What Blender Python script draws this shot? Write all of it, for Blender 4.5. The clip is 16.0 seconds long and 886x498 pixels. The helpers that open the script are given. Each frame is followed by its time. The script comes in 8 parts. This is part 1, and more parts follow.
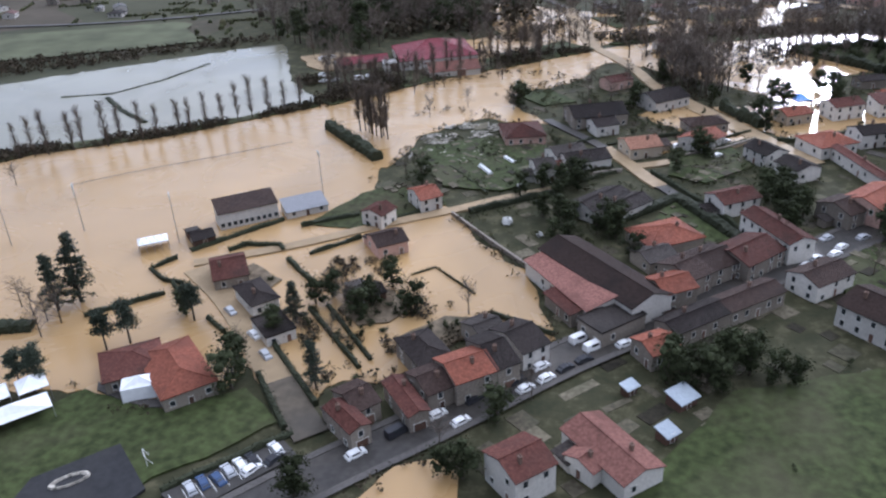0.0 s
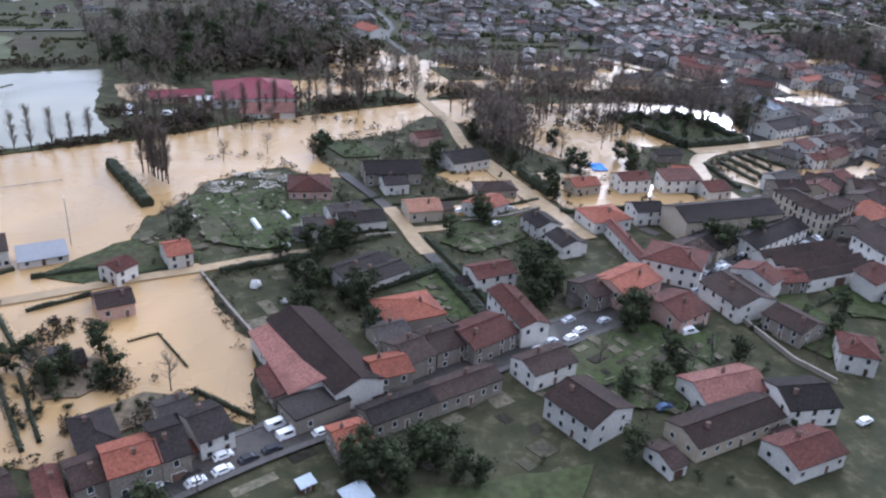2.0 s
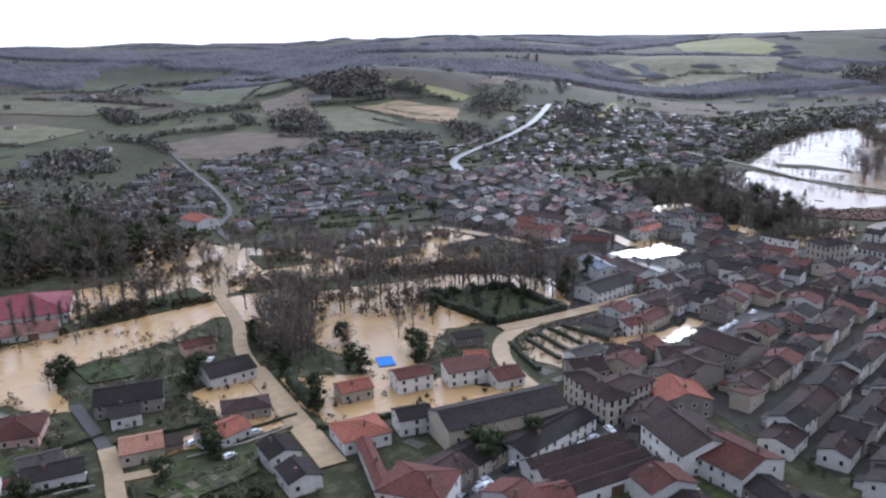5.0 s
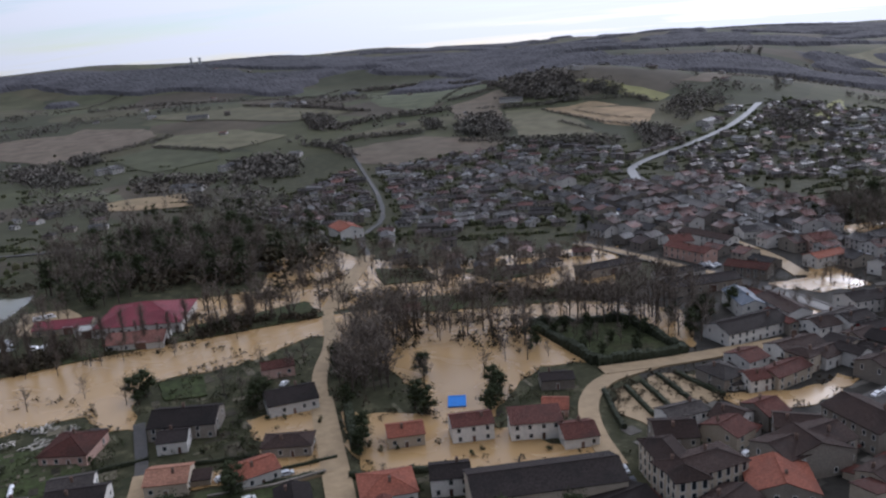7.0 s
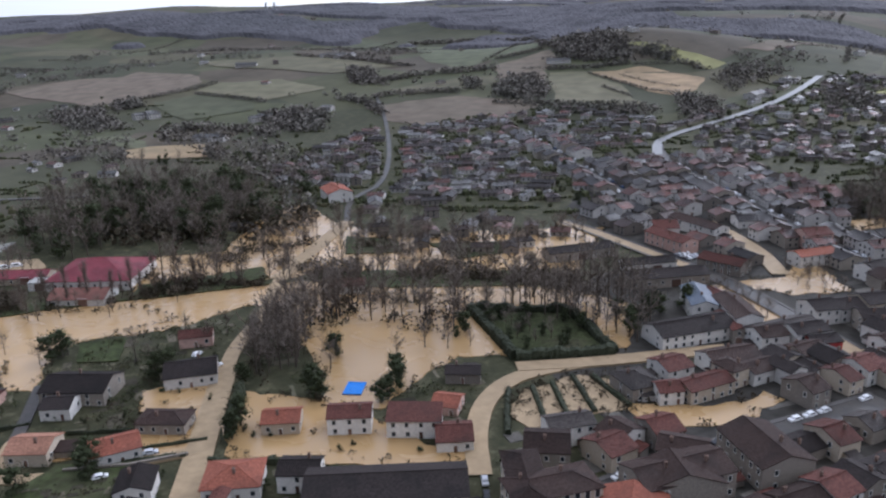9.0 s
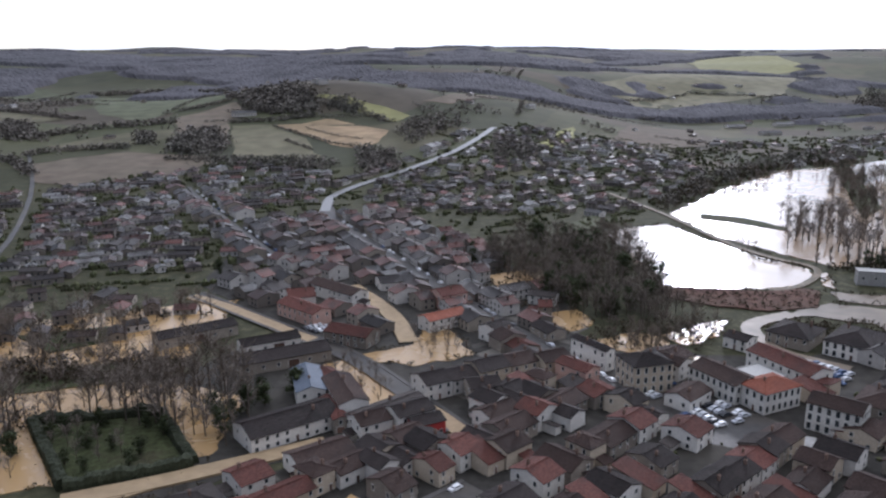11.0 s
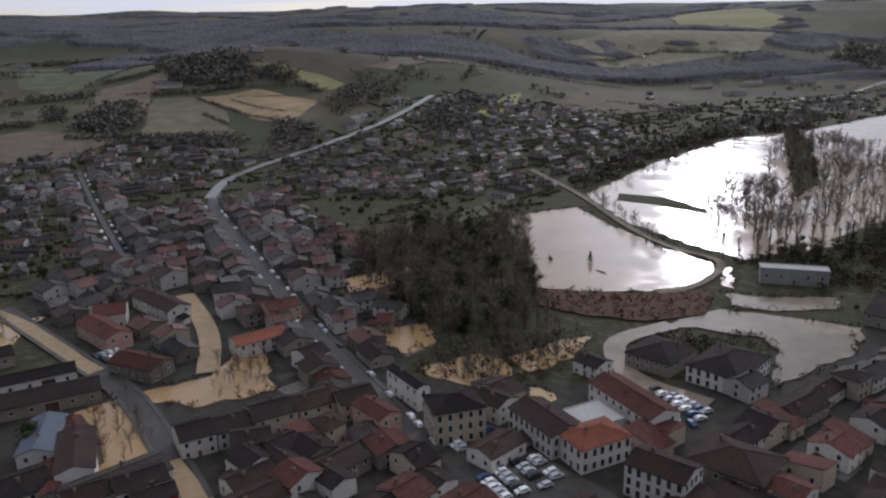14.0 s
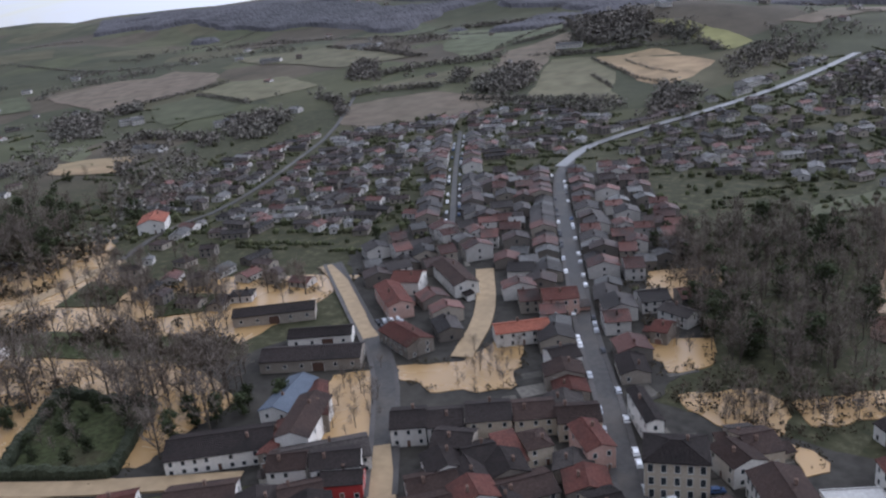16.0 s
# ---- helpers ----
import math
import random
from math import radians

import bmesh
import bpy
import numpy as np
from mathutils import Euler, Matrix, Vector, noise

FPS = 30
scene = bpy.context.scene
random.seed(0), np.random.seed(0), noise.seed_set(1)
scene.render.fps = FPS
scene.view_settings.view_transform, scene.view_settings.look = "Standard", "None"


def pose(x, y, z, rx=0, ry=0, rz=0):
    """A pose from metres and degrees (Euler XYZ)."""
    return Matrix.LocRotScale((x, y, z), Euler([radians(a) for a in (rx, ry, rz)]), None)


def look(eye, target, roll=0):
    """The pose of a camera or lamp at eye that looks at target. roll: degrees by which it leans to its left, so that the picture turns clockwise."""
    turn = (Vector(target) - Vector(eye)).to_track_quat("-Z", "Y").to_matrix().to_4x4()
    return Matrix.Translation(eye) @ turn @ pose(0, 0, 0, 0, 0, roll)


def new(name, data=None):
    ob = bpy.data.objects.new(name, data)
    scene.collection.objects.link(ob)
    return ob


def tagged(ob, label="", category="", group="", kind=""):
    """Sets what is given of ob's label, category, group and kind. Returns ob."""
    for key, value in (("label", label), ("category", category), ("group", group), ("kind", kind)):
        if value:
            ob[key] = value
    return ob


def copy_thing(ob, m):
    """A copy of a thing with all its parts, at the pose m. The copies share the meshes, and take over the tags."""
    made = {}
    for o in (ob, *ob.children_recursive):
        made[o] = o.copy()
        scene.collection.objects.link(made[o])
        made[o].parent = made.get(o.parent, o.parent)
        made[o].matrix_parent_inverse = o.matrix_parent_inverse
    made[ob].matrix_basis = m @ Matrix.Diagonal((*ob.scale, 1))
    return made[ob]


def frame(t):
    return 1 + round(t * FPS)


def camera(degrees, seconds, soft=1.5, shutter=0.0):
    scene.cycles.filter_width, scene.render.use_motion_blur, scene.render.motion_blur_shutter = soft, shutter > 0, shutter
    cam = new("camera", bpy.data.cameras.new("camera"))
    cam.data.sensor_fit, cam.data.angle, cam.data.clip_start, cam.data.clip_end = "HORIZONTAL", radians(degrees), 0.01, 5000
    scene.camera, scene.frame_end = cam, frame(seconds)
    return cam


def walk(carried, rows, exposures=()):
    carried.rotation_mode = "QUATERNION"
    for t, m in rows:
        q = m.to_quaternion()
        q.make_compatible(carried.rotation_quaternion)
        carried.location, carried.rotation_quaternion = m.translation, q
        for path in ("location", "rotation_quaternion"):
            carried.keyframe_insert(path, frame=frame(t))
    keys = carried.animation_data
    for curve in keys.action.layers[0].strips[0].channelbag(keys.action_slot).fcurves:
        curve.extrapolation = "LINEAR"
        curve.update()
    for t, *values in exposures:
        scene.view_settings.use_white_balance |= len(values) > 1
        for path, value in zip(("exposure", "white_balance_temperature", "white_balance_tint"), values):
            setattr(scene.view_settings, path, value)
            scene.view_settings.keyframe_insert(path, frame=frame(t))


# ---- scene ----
# ---- camera ----
cam = camera(57.11, 16.0, soft=2.3, shutter=0.0)
PATH = [
    (0, pose(4.25, -17.10, 105.03, 62.481, 2.632, 9.333)),
    (0.5, pose(13.92, -12.98, 106.72, 63.973, 1.433, 11.585)),
    (1, pose(24.48, -7.90, 108.12, 63.527, 1.254, 13.906)),
    (1.5, pose(34.18, -3.55, 109.12, 63.221, -1.539, 8.565)),
    (2, pose(44.99, 1.36, 110.88, 64.430, -3.146, 4.396)),
    (2.5, pose(55.97, 7.81, 111.40, 65.810, -2.507, 2.815)),
    (3, pose(65.84, 13.78, 112.44, 69.426, -0.882, 2.209)),
    (3.5, pose(76.60, 19.77, 113.52, 71.189, -0.759, 0.953)),
    (4, pose(88.10, 27.24, 115.03, 74.202, -1.503, -2.679)),
    (4.2, pose(92.70, 30.50, 115.48, 74.479, 0.037, -3.448)),
    (6.3, pose(140.41, 70.95, 113.04, 76.580, 2.636, 8.241)),
    (6.5, pose(145.46, 74.59, 113.54, 76.419, 3.456, 10.539)),
    (7, pose(157.01, 82.66, 114.85, 75.898, 3.588, 14.973)),
    (7.5, pose(166.95, 90.22, 115.23, 73.787, 2.700, 17.912)),
    (8, pose(178.09, 98.79, 116.08, 72.399, 1.642, 21.389)),
    (10.3, pose(235.04, 141.55, 120.23, 75.320, 2.232, 17.007)),
    (10.5, pose(238.37, 147.76, 119.81, 75.624, 1.591, 12.056)),
    (10.6, pose(239.98, 150.91, 119.47, 75.815, 1.301, 8.126)),
    (11, pose(246.46, 163.49, 117.84, 75.992, 0.277, 2.585)),
    (11.5, pose(257.76, 173.53, 117.76, 76.094, -0.758, -1.709)),
    (12, pose(268.88, 180.93, 119.02, 76.506, -0.484, -4.825)),
    (12.5, pose(279.78, 189.90, 119.94, 76.504, -0.301, -4.763)),
    (13, pose(291.07, 200.34, 120.33, 75.918, 0.147, -3.725)),
    (13.5, pose(301.48, 210.27, 120.95, 74.581, 0.706, -1.771)),
    (14, pose(313.14, 220.82, 121.92, 73.164, 1.353, 2.312)),
    (14.5, pose(326.25, 229.76, 123.15, 72.740, 3.017, 11.156)),
    (15, pose(337.31, 240.52, 123.86, 72.690, 4.606, 20.553)),
    (15.5, pose(347.22, 251.35, 124.21, 72.415, 5.723, 27.013)),
    (16, pose(358.00, 263.20, 124.43, 71.632, 5.086, 32.293)),
]
walk(cam, PATH, exposures=[(0, 1.36, 5300, 17), (2.5, 1.66, 5050, 17), (4.2, 1.60, 5100, 17), (6.3, 0.78, 5350, 17), (7.2, 0.58, 5450, 17), (8.2, 1.16, 5350, 17), (10.3, 1.14, 5350, 17), (12, 0.78, 5700, 17), (14, 0.32, 5700, 17), (15, 0.74, 5400, 17), (16, 1.07, 5350, 17)])

# ---- world, sun ----
SUN_BEARING, SUN_HEIGHT = 15.5, 15.5
world = bpy.data.worlds.new("sky")
scene.world = world
world.use_nodes = True
wn, wl = world.node_tree.nodes, world.node_tree.links
wn.clear()


def wnode(kind, **values):
    n = wn.new(kind)
    for key, value in values.items():
        n.inputs[key].default_value = value
    return n


sky = wn.new("ShaderNodeTexSky")
sky.sky_type, sky.sun_disc = "NISHITA", False
sky.sun_elevation, sky.sun_rotation = radians(SUN_HEIGHT), radians(SUN_BEARING)
sky.air_density, sky.dust_density, sky.ozone_density = 1.0, 0.15, 3.0
coord = wn.new("ShaderNodeTexCoord")
split = wn.new("ShaderNodeSeparateXYZ")
wl.new(coord.outputs["Generated"], split.inputs[0])
# Cloud deck: the direction laid out on a plane above, stretched across the view.
lift = wn.new("ShaderNodeMath")
lift.operation = "MAXIMUM"
lift.inputs[1].default_value = 0.0
wl.new(split.outputs["Z"], lift.inputs[0])
more = wn.new("ShaderNodeMath")
more.inputs[1].default_value = 0.09
wl.new(lift.outputs[0], more.inputs[0])
plane = []
for axis in ("X", "Y"):
    div = wn.new("ShaderNodeMath")
    div.operation = "DIVIDE"
    wl.new(split.outputs[axis], div.inputs[0])
    wl.new(more.outputs[0], div.inputs[1])
    plane.append(div)
deck = wn.new("ShaderNodeCombineXYZ")
for i in range(2):
    wl.new(plane[i].outputs[0], deck.inputs[i])
cloud = wnode("ShaderNodeTexNoise", Scale=0.55, Detail=7.0, Roughness=0.58, Distortion=0.6)
stretch = wn.new("ShaderNodeMapping")
stretch.inputs["Scale"].default_value = (0.5, 1.5, 1.0)
stretch.inputs["Location"].default_value = (2.3, 0.4, 0.0)
wl.new(deck.outputs[0], stretch.inputs["Vector"])
wl.new(stretch.outputs[0], cloud.inputs["Vector"])
cover = wn.new("ShaderNodeValToRGB")
cover.color_ramp.elements[0].position, cover.color_ramp.elements[1].position = 0.18, 0.52
wl.new(cloud.outputs["Fac"], cover.inputs["Fac"])
# Clouds shine the more, the nearer they stand to the sun.
toward = wn.new("ShaderNodeVectorMath")
toward.operation = "DOT_PRODUCT"
be, he = radians(SUN_BEARING), radians(SUN_HEIGHT)
toward.inputs[1].default_value = (math.sin(be) * math.cos(he), math.cos(be) * math.cos(he), math.sin(he))
wl.new(coord.outputs["Generated"], toward.inputs[0])
shine = wn.new("ShaderNodeMapRange")
shine.inputs["From Min"].default_value, shine.inputs["From Max"].default_value = 0.982, 1.0
shine.interpolation_type = "SMOOTHERSTEP"
shine.inputs["To Min"].default_value, shine.inputs["To Max"].default_value = 1.0, 1.9
wl.new(toward.outputs["Value"], shine.inputs["Value"])
height = wn.new("ShaderNodeMapRange")
height.inputs["From Max"].default_value = 0.9
height.inputs["To Min"].default_value, height.inputs["To Max"].default_value = 0.66, 1.45
wl.new(split.outputs["Z"], height.inputs["Value"])
both = wn.new("ShaderNodeMath")
both.operation = "MULTIPLY"
wl.new(shine.outputs[0], both.inputs[0])
# The whole deck is brighter on the sun's side than behind the viewer.
side_light = wn.new("ShaderNodeMapRange")
side_light.inputs["From Min"].default_value = -0.3
side_light.inputs["To Min"].default_value, side_light.inputs["To Max"].default_value = 0.22, 1.0
wl.new(toward.outputs["Value"], side_light.inputs["Value"])
deck_light = wn.new("ShaderNodeMath")
deck_light.operation = "MULTIPLY"
wl.new(height.outputs[0], deck_light.inputs[0])
wl.new(side_light.outputs[0], deck_light.inputs[1])
wl.new(deck_light.outputs[0], both.inputs[1])
tint = wn.new("ShaderNodeMix")
tint.data_type, tint.blend_type = "RGBA", "MULTIPLY"
tint.inputs[0].default_value = 1.0
tint.inputs["A"].default_value = (1.0, 0.985, 0.96, 1)
wl.new(both.outputs[0], tint.inputs["B"])
clear = wn.new("ShaderNodeVectorMath")
clear.operation = "SCALE"
clear.inputs["Scale"].default_value = 0.08
wl.new(sky.outputs[0], clear.inputs[0])
blend = wn.new("ShaderNodeMix")
blend.data_type = "RGBA"
wl.new(cover.outputs["Color"], blend.inputs[0])
wl.new(clear.outputs[0], blend.inputs["A"])
wl.new(tint.outputs["Result"], blend.inputs["B"])
back = wn.new("ShaderNodeBackground")
wl.new(blend.outputs["Result"], back.inputs["Color"])
sink = wn.new("ShaderNodeOutputWorld")
wl.new(back.outputs[0], sink.inputs["Surface"])

lamp = bpy.data.lights.new("sun", "SUN")
lamp.energy, lamp.angle, lamp.color = 0.6, radians(4), (1.0, 0.93, 0.84)
sun = new("sun", lamp)
sun.matrix_world = look((math.sin(be) * math.cos(he), math.cos(be) * math.cos(he), math.sin(he)), (0, 0, 0))


# ---- materials ----
def material(name, base, rough=0.8, spread=0.25, grain=3.0, stain=0.25, stain_color=None, bump=0.0, bump_scale=8.0, vary=0.12, metal=0.0, bands=0.0, lumpy=0.35, specular=0.12, island=False):
    """A surface: fine grain, larger stains of a second colour, relief, and a shade of its own for each object."""
    m = bpy.data.materials.new(name)
    m.use_nodes = True
    n, l = m.node_tree.nodes, m.node_tree.links
    shader = n["Principled BSDF"]
    shader.inputs["Roughness"].default_value, shader.inputs["Metallic"].default_value = rough, metal
    shader.inputs["Specular IOR Level"].default_value = specular
    tc = n.new("ShaderNodeTexCoord")
    fine, large = n.new("ShaderNodeTexNoise"), n.new("ShaderNodeTexNoise")
    fine.inputs["Scale"].default_value, fine.inputs["Detail"].default_value = grain, 6
    large.inputs["Scale"].default_value, large.inputs["Detail"].default_value = grain * lumpy * 0.2, 4
    for node in (fine, large):
        l.new(tc.outputs["Object"], node.inputs["Vector"])
    dark = [c * (1 - spread) for c in base]
    light = [min(1, c * (1 + spread)) for c in base]
    ramp = n.new("ShaderNodeValToRGB")
    ramp.color_ramp.elements[0].position, ramp.color_ramp.elements[1].position = 0.3, 0.7
    ramp.color_ramp.elements[0].color, ramp.color_ramp.elements[1].color = (*dark, 1), (*light, 1)
    l.new(fine.outputs["Fac"], ramp.inputs["Fac"])
    spot = n.new("ShaderNodeValToRGB")
    spot.color_ramp.elements[0].position, spot.color_ramp.elements[1].position = 0.48, 0.68
    l.new(large.outputs["Fac"], spot.inputs["Fac"])
    how = n.new("ShaderNodeMath")
    how.operation = "MULTIPLY"
    how.inputs[1].default_value = stain
    l.new(spot.outputs["Color"], how.inputs[0])
    mix = n.new("ShaderNodeMix")
    mix.data_type = "RGBA"
    mix.inputs["B"].default_value = (*(stain_color or [c * 0.5 for c in base]), 1)
    l.new(how.outputs[0], mix.inputs[0])
    l.new(ramp.outputs["Color"], mix.inputs["A"])
    info = n.new("ShaderNodeNewGeometry" if island else "ShaderNodeObjectInfo")
    shade = n.new("ShaderNodeMapRange")
    shade.inputs["To Min"].default_value, shade.inputs["To Max"].default_value = 1 - vary, 1 + vary
    l.new(info.outputs["Random Per Island" if island else "Random"], shade.inputs["Value"])
    hsv = n.new("ShaderNodeHueSaturation")
    l.new(mix.outputs["Result"], hsv.inputs["Color"])
    l.new(shade.outputs[0], hsv.inputs["Value"])
    l.new(hsv.outputs[0], shader.inputs["Base Color"])
    if bump:
        height = n.new("ShaderNodeBump")
        height.inputs["Strength"].default_value, height.inputs["Distance"].default_value = bump, 0.15
        if bands:
            wave = n.new("ShaderNodeTexWave")
            wave.inputs["Scale"].default_value, wave.inputs["Distortion"].default_value = bands, 1.0
            l.new(tc.outputs["Object"], wave.inputs["Vector"])
            l.new(wave.outputs["Fac"], height.inputs["Height"])
        else:
            rel = n.new("ShaderNodeTexNoise")
            rel.inputs["Scale"].default_value, rel.inputs["Detail"].default_value = bump_scale, 5
            l.new(tc.outputs["Object"], rel.inputs["Vector"])
            l.new(rel.outputs["Fac"], height.inputs["Height"])
        l.new(height.outputs[0], shader.inputs["Normal"])
    return m


def roof_tiles(name, base, stain_color, rough=0.75, vary=0.2, island=False, wet=0.07):
    return material(name, base, rough, 0.32, 1.6, 0.85, stain_color, 0.5, vary=vary, bands=4.5, island=island, specular=wet)


ROOF_BASE = {"brown": (0.046, 0.031, 0.027), "rust": (0.10, 0.048, 0.039), "dark": (0.031, 0.026, 0.024), "grey": (0.13, 0.126, 0.12)}
ROOF = {
    "brown": roof_tiles("brown_tiles", (0.046, 0.031, 0.026), (0.027, 0.021, 0.019), vary=0.28),
    "rust": roof_tiles("rust_tiles", (0.10, 0.042, 0.033), (0.054, 0.031, 0.026), vary=0.28),
    "red": roof_tiles("red_tiles", (0.235, 0.085, 0.055), (0.15, 0.06, 0.043), vary=0.14),
    "ochre": roof_tiles("ochre_tiles", (0.32, 0.165, 0.11), (0.2, 0.105, 0.07)),
    "pink": roof_tiles("pink_tiles", (0.24, 0.115, 0.092), (0.14, 0.068, 0.055)),
    "dark": roof_tiles("dark_tiles", (0.031, 0.025, 0.023), (0.019, 0.017, 0.016), vary=0.28),
    "grey": roof_tiles("grey_sheets", (0.062, 0.053, 0.048), (0.036, 0.033, 0.031), 0.7),
    "metal": material("zinc_sheet", (0.085, 0.10, 0.125), 0.6, 0.15, 1.5, 0.4, bump=0.3, metal=0.1, bands=3.0),
    "tin": material("pale_tin_roof", (0.24, 0.24, 0.25), 0.5, 0.12, 1.5, 0.3, bump=0.2, bands=3.0),
    "concrete": material("concrete", (0.34, 0.33, 0.31), 0.85, 0.15, 1.2, 0.35, bump=0.2),
    "magenta": roof_tiles("crimson_sheets", (0.215, 0.05, 0.062), (0.13, 0.038, 0.045), 0.5, 0.12),
    "canvas": material("white_canvas", (0.78, 0.79, 0.80), 0.6, 0.06, 1.0, 0.15),
}
PLASTER = {
    "white": material("white_plaster", (0.60, 0.575, 0.53), 0.85, 0.12, 1.6, 0.3, (0.36, 0.33, 0.29), 0.2, vary=0.14),
    "cream": material("cream_plaster", (0.44, 0.375, 0.29), 0.85, 0.14, 1.6, 0.35, (0.33, 0.27, 0.2), 0.2),
    "stone": material("grey_stone_wall", (0.24, 0.21, 0.175), 0.9, 0.3, 3.5, 0.45, (0.17, 0.145, 0.12), 0.5, vary=0.2),
    "pink": material("pink_plaster", (0.50, 0.33, 0.27), 0.85, 0.15, 1.6, 0.35, bump=0.2),
    "red": material("red_paint", (0.35, 0.05, 0.045), 0.5, 0.1, 1.5, 0.2),
    "timber": material("dark_boards", (0.10, 0.06, 0.045), 0.8, 0.3, 4.0, 0.3),
    "concrete": ROOF["concrete"],
}
FAR_ROOF = [roof_tiles("far_" + n, ROOF_BASE[n], (0.045, 0.038, 0.034), 0.54, 0.5, True, 0.10) for n in ("brown", "rust", "dark", "grey")]
FAR_WALL = [material("far_" + n, c, 0.85, 0.1, 1.0, 0.3, vary=0.25, island=True) for n, c in (("white_wall", (0.48, 0.455, 0.42)), ("cream_wall", (0.29, 0.255, 0.21)), ("stone_wall", (0.17, 0.15, 0.13)))]
GLASS = material("window_glass", (0.03, 0.035, 0.04), 0.08, 0.2, 1.0, 0.0, specular=0.5)
FRAME = material("window_frame", (0.55, 0.54, 0.5), 0.6, 0.1, 4.0, 0.1)
SHUTTER = material("shutter_paint", (0.22, 0.2, 0.19), 0.6, 0.2, 4.0, 0.2, vary=0.5)
DOOR = material("door_paint", (0.13, 0.08, 0.06), 0.6, 0.2, 4.0, 0.2, vary=0.5)
BRICK = material("chimney_brick", (0.17, 0.115, 0.09), 0.9, 0.25, 5.0, 0.4, bump=0.3)
ASPHALT = material("wet_asphalt", (0.044, 0.040, 0.036), 0.58, 0.25, 0.7, 0.7, (0.085, 0.071, 0.055), 0.15, 6.0, 0.0, specular=0.2)
SILTY = material("silty_asphalt", (0.10, 0.082, 0.058), 0.6, 0.25, 0.5, 0.7, (0.055, 0.05, 0.043), 0.1, 6.0, 0.0)
COURT = material("court_asphalt", (0.03, 0.03, 0.032), 0.75, 0.2, 0.7, 0.4, (0.05, 0.048, 0.045), 0.1, 6.0, 0.0)
SILT = material("red_brown_silt", (0.085, 0.046, 0.033), 0.9, 0.3, 0.3, 0.6, (0.07, 0.055, 0.04), 0.3, 2.0, 0.1)
MUD_ROAD = material("silt_covered_road", (0.30, 0.222, 0.132), 0.55, 0.15, 0.3, 0.5, (0.24, 0.18, 0.11), 0.1, 5.0, 0.0, specular=0.06)
WET_SILT = material("wet_silt", (0.20, 0.16, 0.118), 0.5, 0.3, 0.12, 0.9, (0.10, 0.085, 0.066), 0.1, 3.0, 0.0, specular=0.07)
PAVE = material("pavement_stone", (0.085, 0.078, 0.072), 0.7, 0.2, 1.5, 0.4, bump=0.2)
PAINT = material("road_paint", (0.7, 0.7, 0.68), 0.6, 0.1, 2.0, 0.3)
LEAF = material("evergreen_leaves", (0.034, 0.04, 0.02), 0.8, 0.4, 1.2, 0.4, (0.045, 0.044, 0.026), vary=0.3, specular=0.05)
NEEDLE = material("conifer_needles", (0.045, 0.055, 0.038), 0.75, 0.4, 1.5, 0.3, vary=0.2)
HEDGE = material("hedge_leaves", (0.034, 0.038, 0.022), 0.75, 0.45, 2.5, 0.4, (0.02, 0.026, 0.014), 0.6, 6.0, 0.2)
BARK = material("bark", (0.085, 0.07, 0.056), 0.9, 0.3, 6.0, 0.3, bump=0.4)
TWIG = material("bare_twigs", (0.145, 0.12, 0.098), 0.9, 0.3, 3.0, 0.3, vary=0.25)
# Bare twigs, paled and cooled so the base colour carries the distance haze.
HAZED_WOOD = material("hazed_far_woods", (0.098, 0.094, 0.10), 0.95, 0.25, 0.02, 0.6, (0.072, 0.073, 0.076), vary=0.0, specular=0.03)
# Winter copses, lightened well past the near scrub: haze mixed into the colour.
HAZED_COPSE = material("hazed_hill_copses", (0.145, 0.13, 0.112), 0.9, 0.4, 0.1, 0.6, (0.095, 0.098, 0.078), vary=0.45, island=True, specular=0.04)
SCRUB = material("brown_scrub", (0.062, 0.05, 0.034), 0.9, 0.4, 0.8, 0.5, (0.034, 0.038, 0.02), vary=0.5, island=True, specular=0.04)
GREENERY = material("garden_greenery", (0.055, 0.06, 0.029), 0.85, 0.4, 1.0, 0.5, (0.075, 0.06, 0.036), vary=0.5, island=True)
GRASS = material("wet_grass", (0.040, 0.050, 0.018), 0.9, 0.45, 0.5, 0.8, (0.07, 0.066, 0.038), 0.3, 3.0, 0.1)
DARK_GRASS = material("garden_grass", (0.042, 0.048, 0.020), 0.9, 0.5, 0.6, 0.7, (0.065, 0.054, 0.034), 0.3, 3.0, 0.1)
MUD_BED = material("garden_mud", (0.13, 0.10, 0.065), 0.7, 0.4, 0.5, 0.6, (0.05, 0.055, 0.03), 0.4, 2.0, 0.1)
FIELD = {
    "field_green": material("meadow", (0.085, 0.09, 0.052), 0.9, 0.3, 0.05, 0.6, (0.11, 0.106, 0.064), vary=0.2),
    "field_bright": material("young_crop", (0.21, 0.20, 0.085), 0.9, 0.2, 0.06, 0.5, (0.16, 0.16, 0.075)),
    "field_ploughed": material("ploughed_soil", (0.125, 0.10, 0.075), 0.95, 0.25, 0.06, 0.6, (0.11, 0.098, 0.07), vary=0.2),
    "field_tan": material("stubble", (0.235, 0.17, 0.10), 0.9, 0.3, 0.05, 0.7, (0.17, 0.14, 0.08)),
    "field_olive": material("fallow", (0.128, 0.116, 0.072), 0.9, 0.25, 0.05, 0.6, (0.10, 0.098, 0.058), vary=0.2),
}


PLOT = material("garden_plots", (0.078, 0.068, 0.047), 0.9, 0.4, 0.8, 0.7, (0.045, 0.05, 0.028), 0.3, 3.0, 0.75, island=True)
YARD = material("yard_paving", (0.11, 0.10, 0.085), 0.8, 0.25, 0.8, 0.5, (0.09, 0.08, 0.065), 0.2, 3.0, 0.45, island=True)


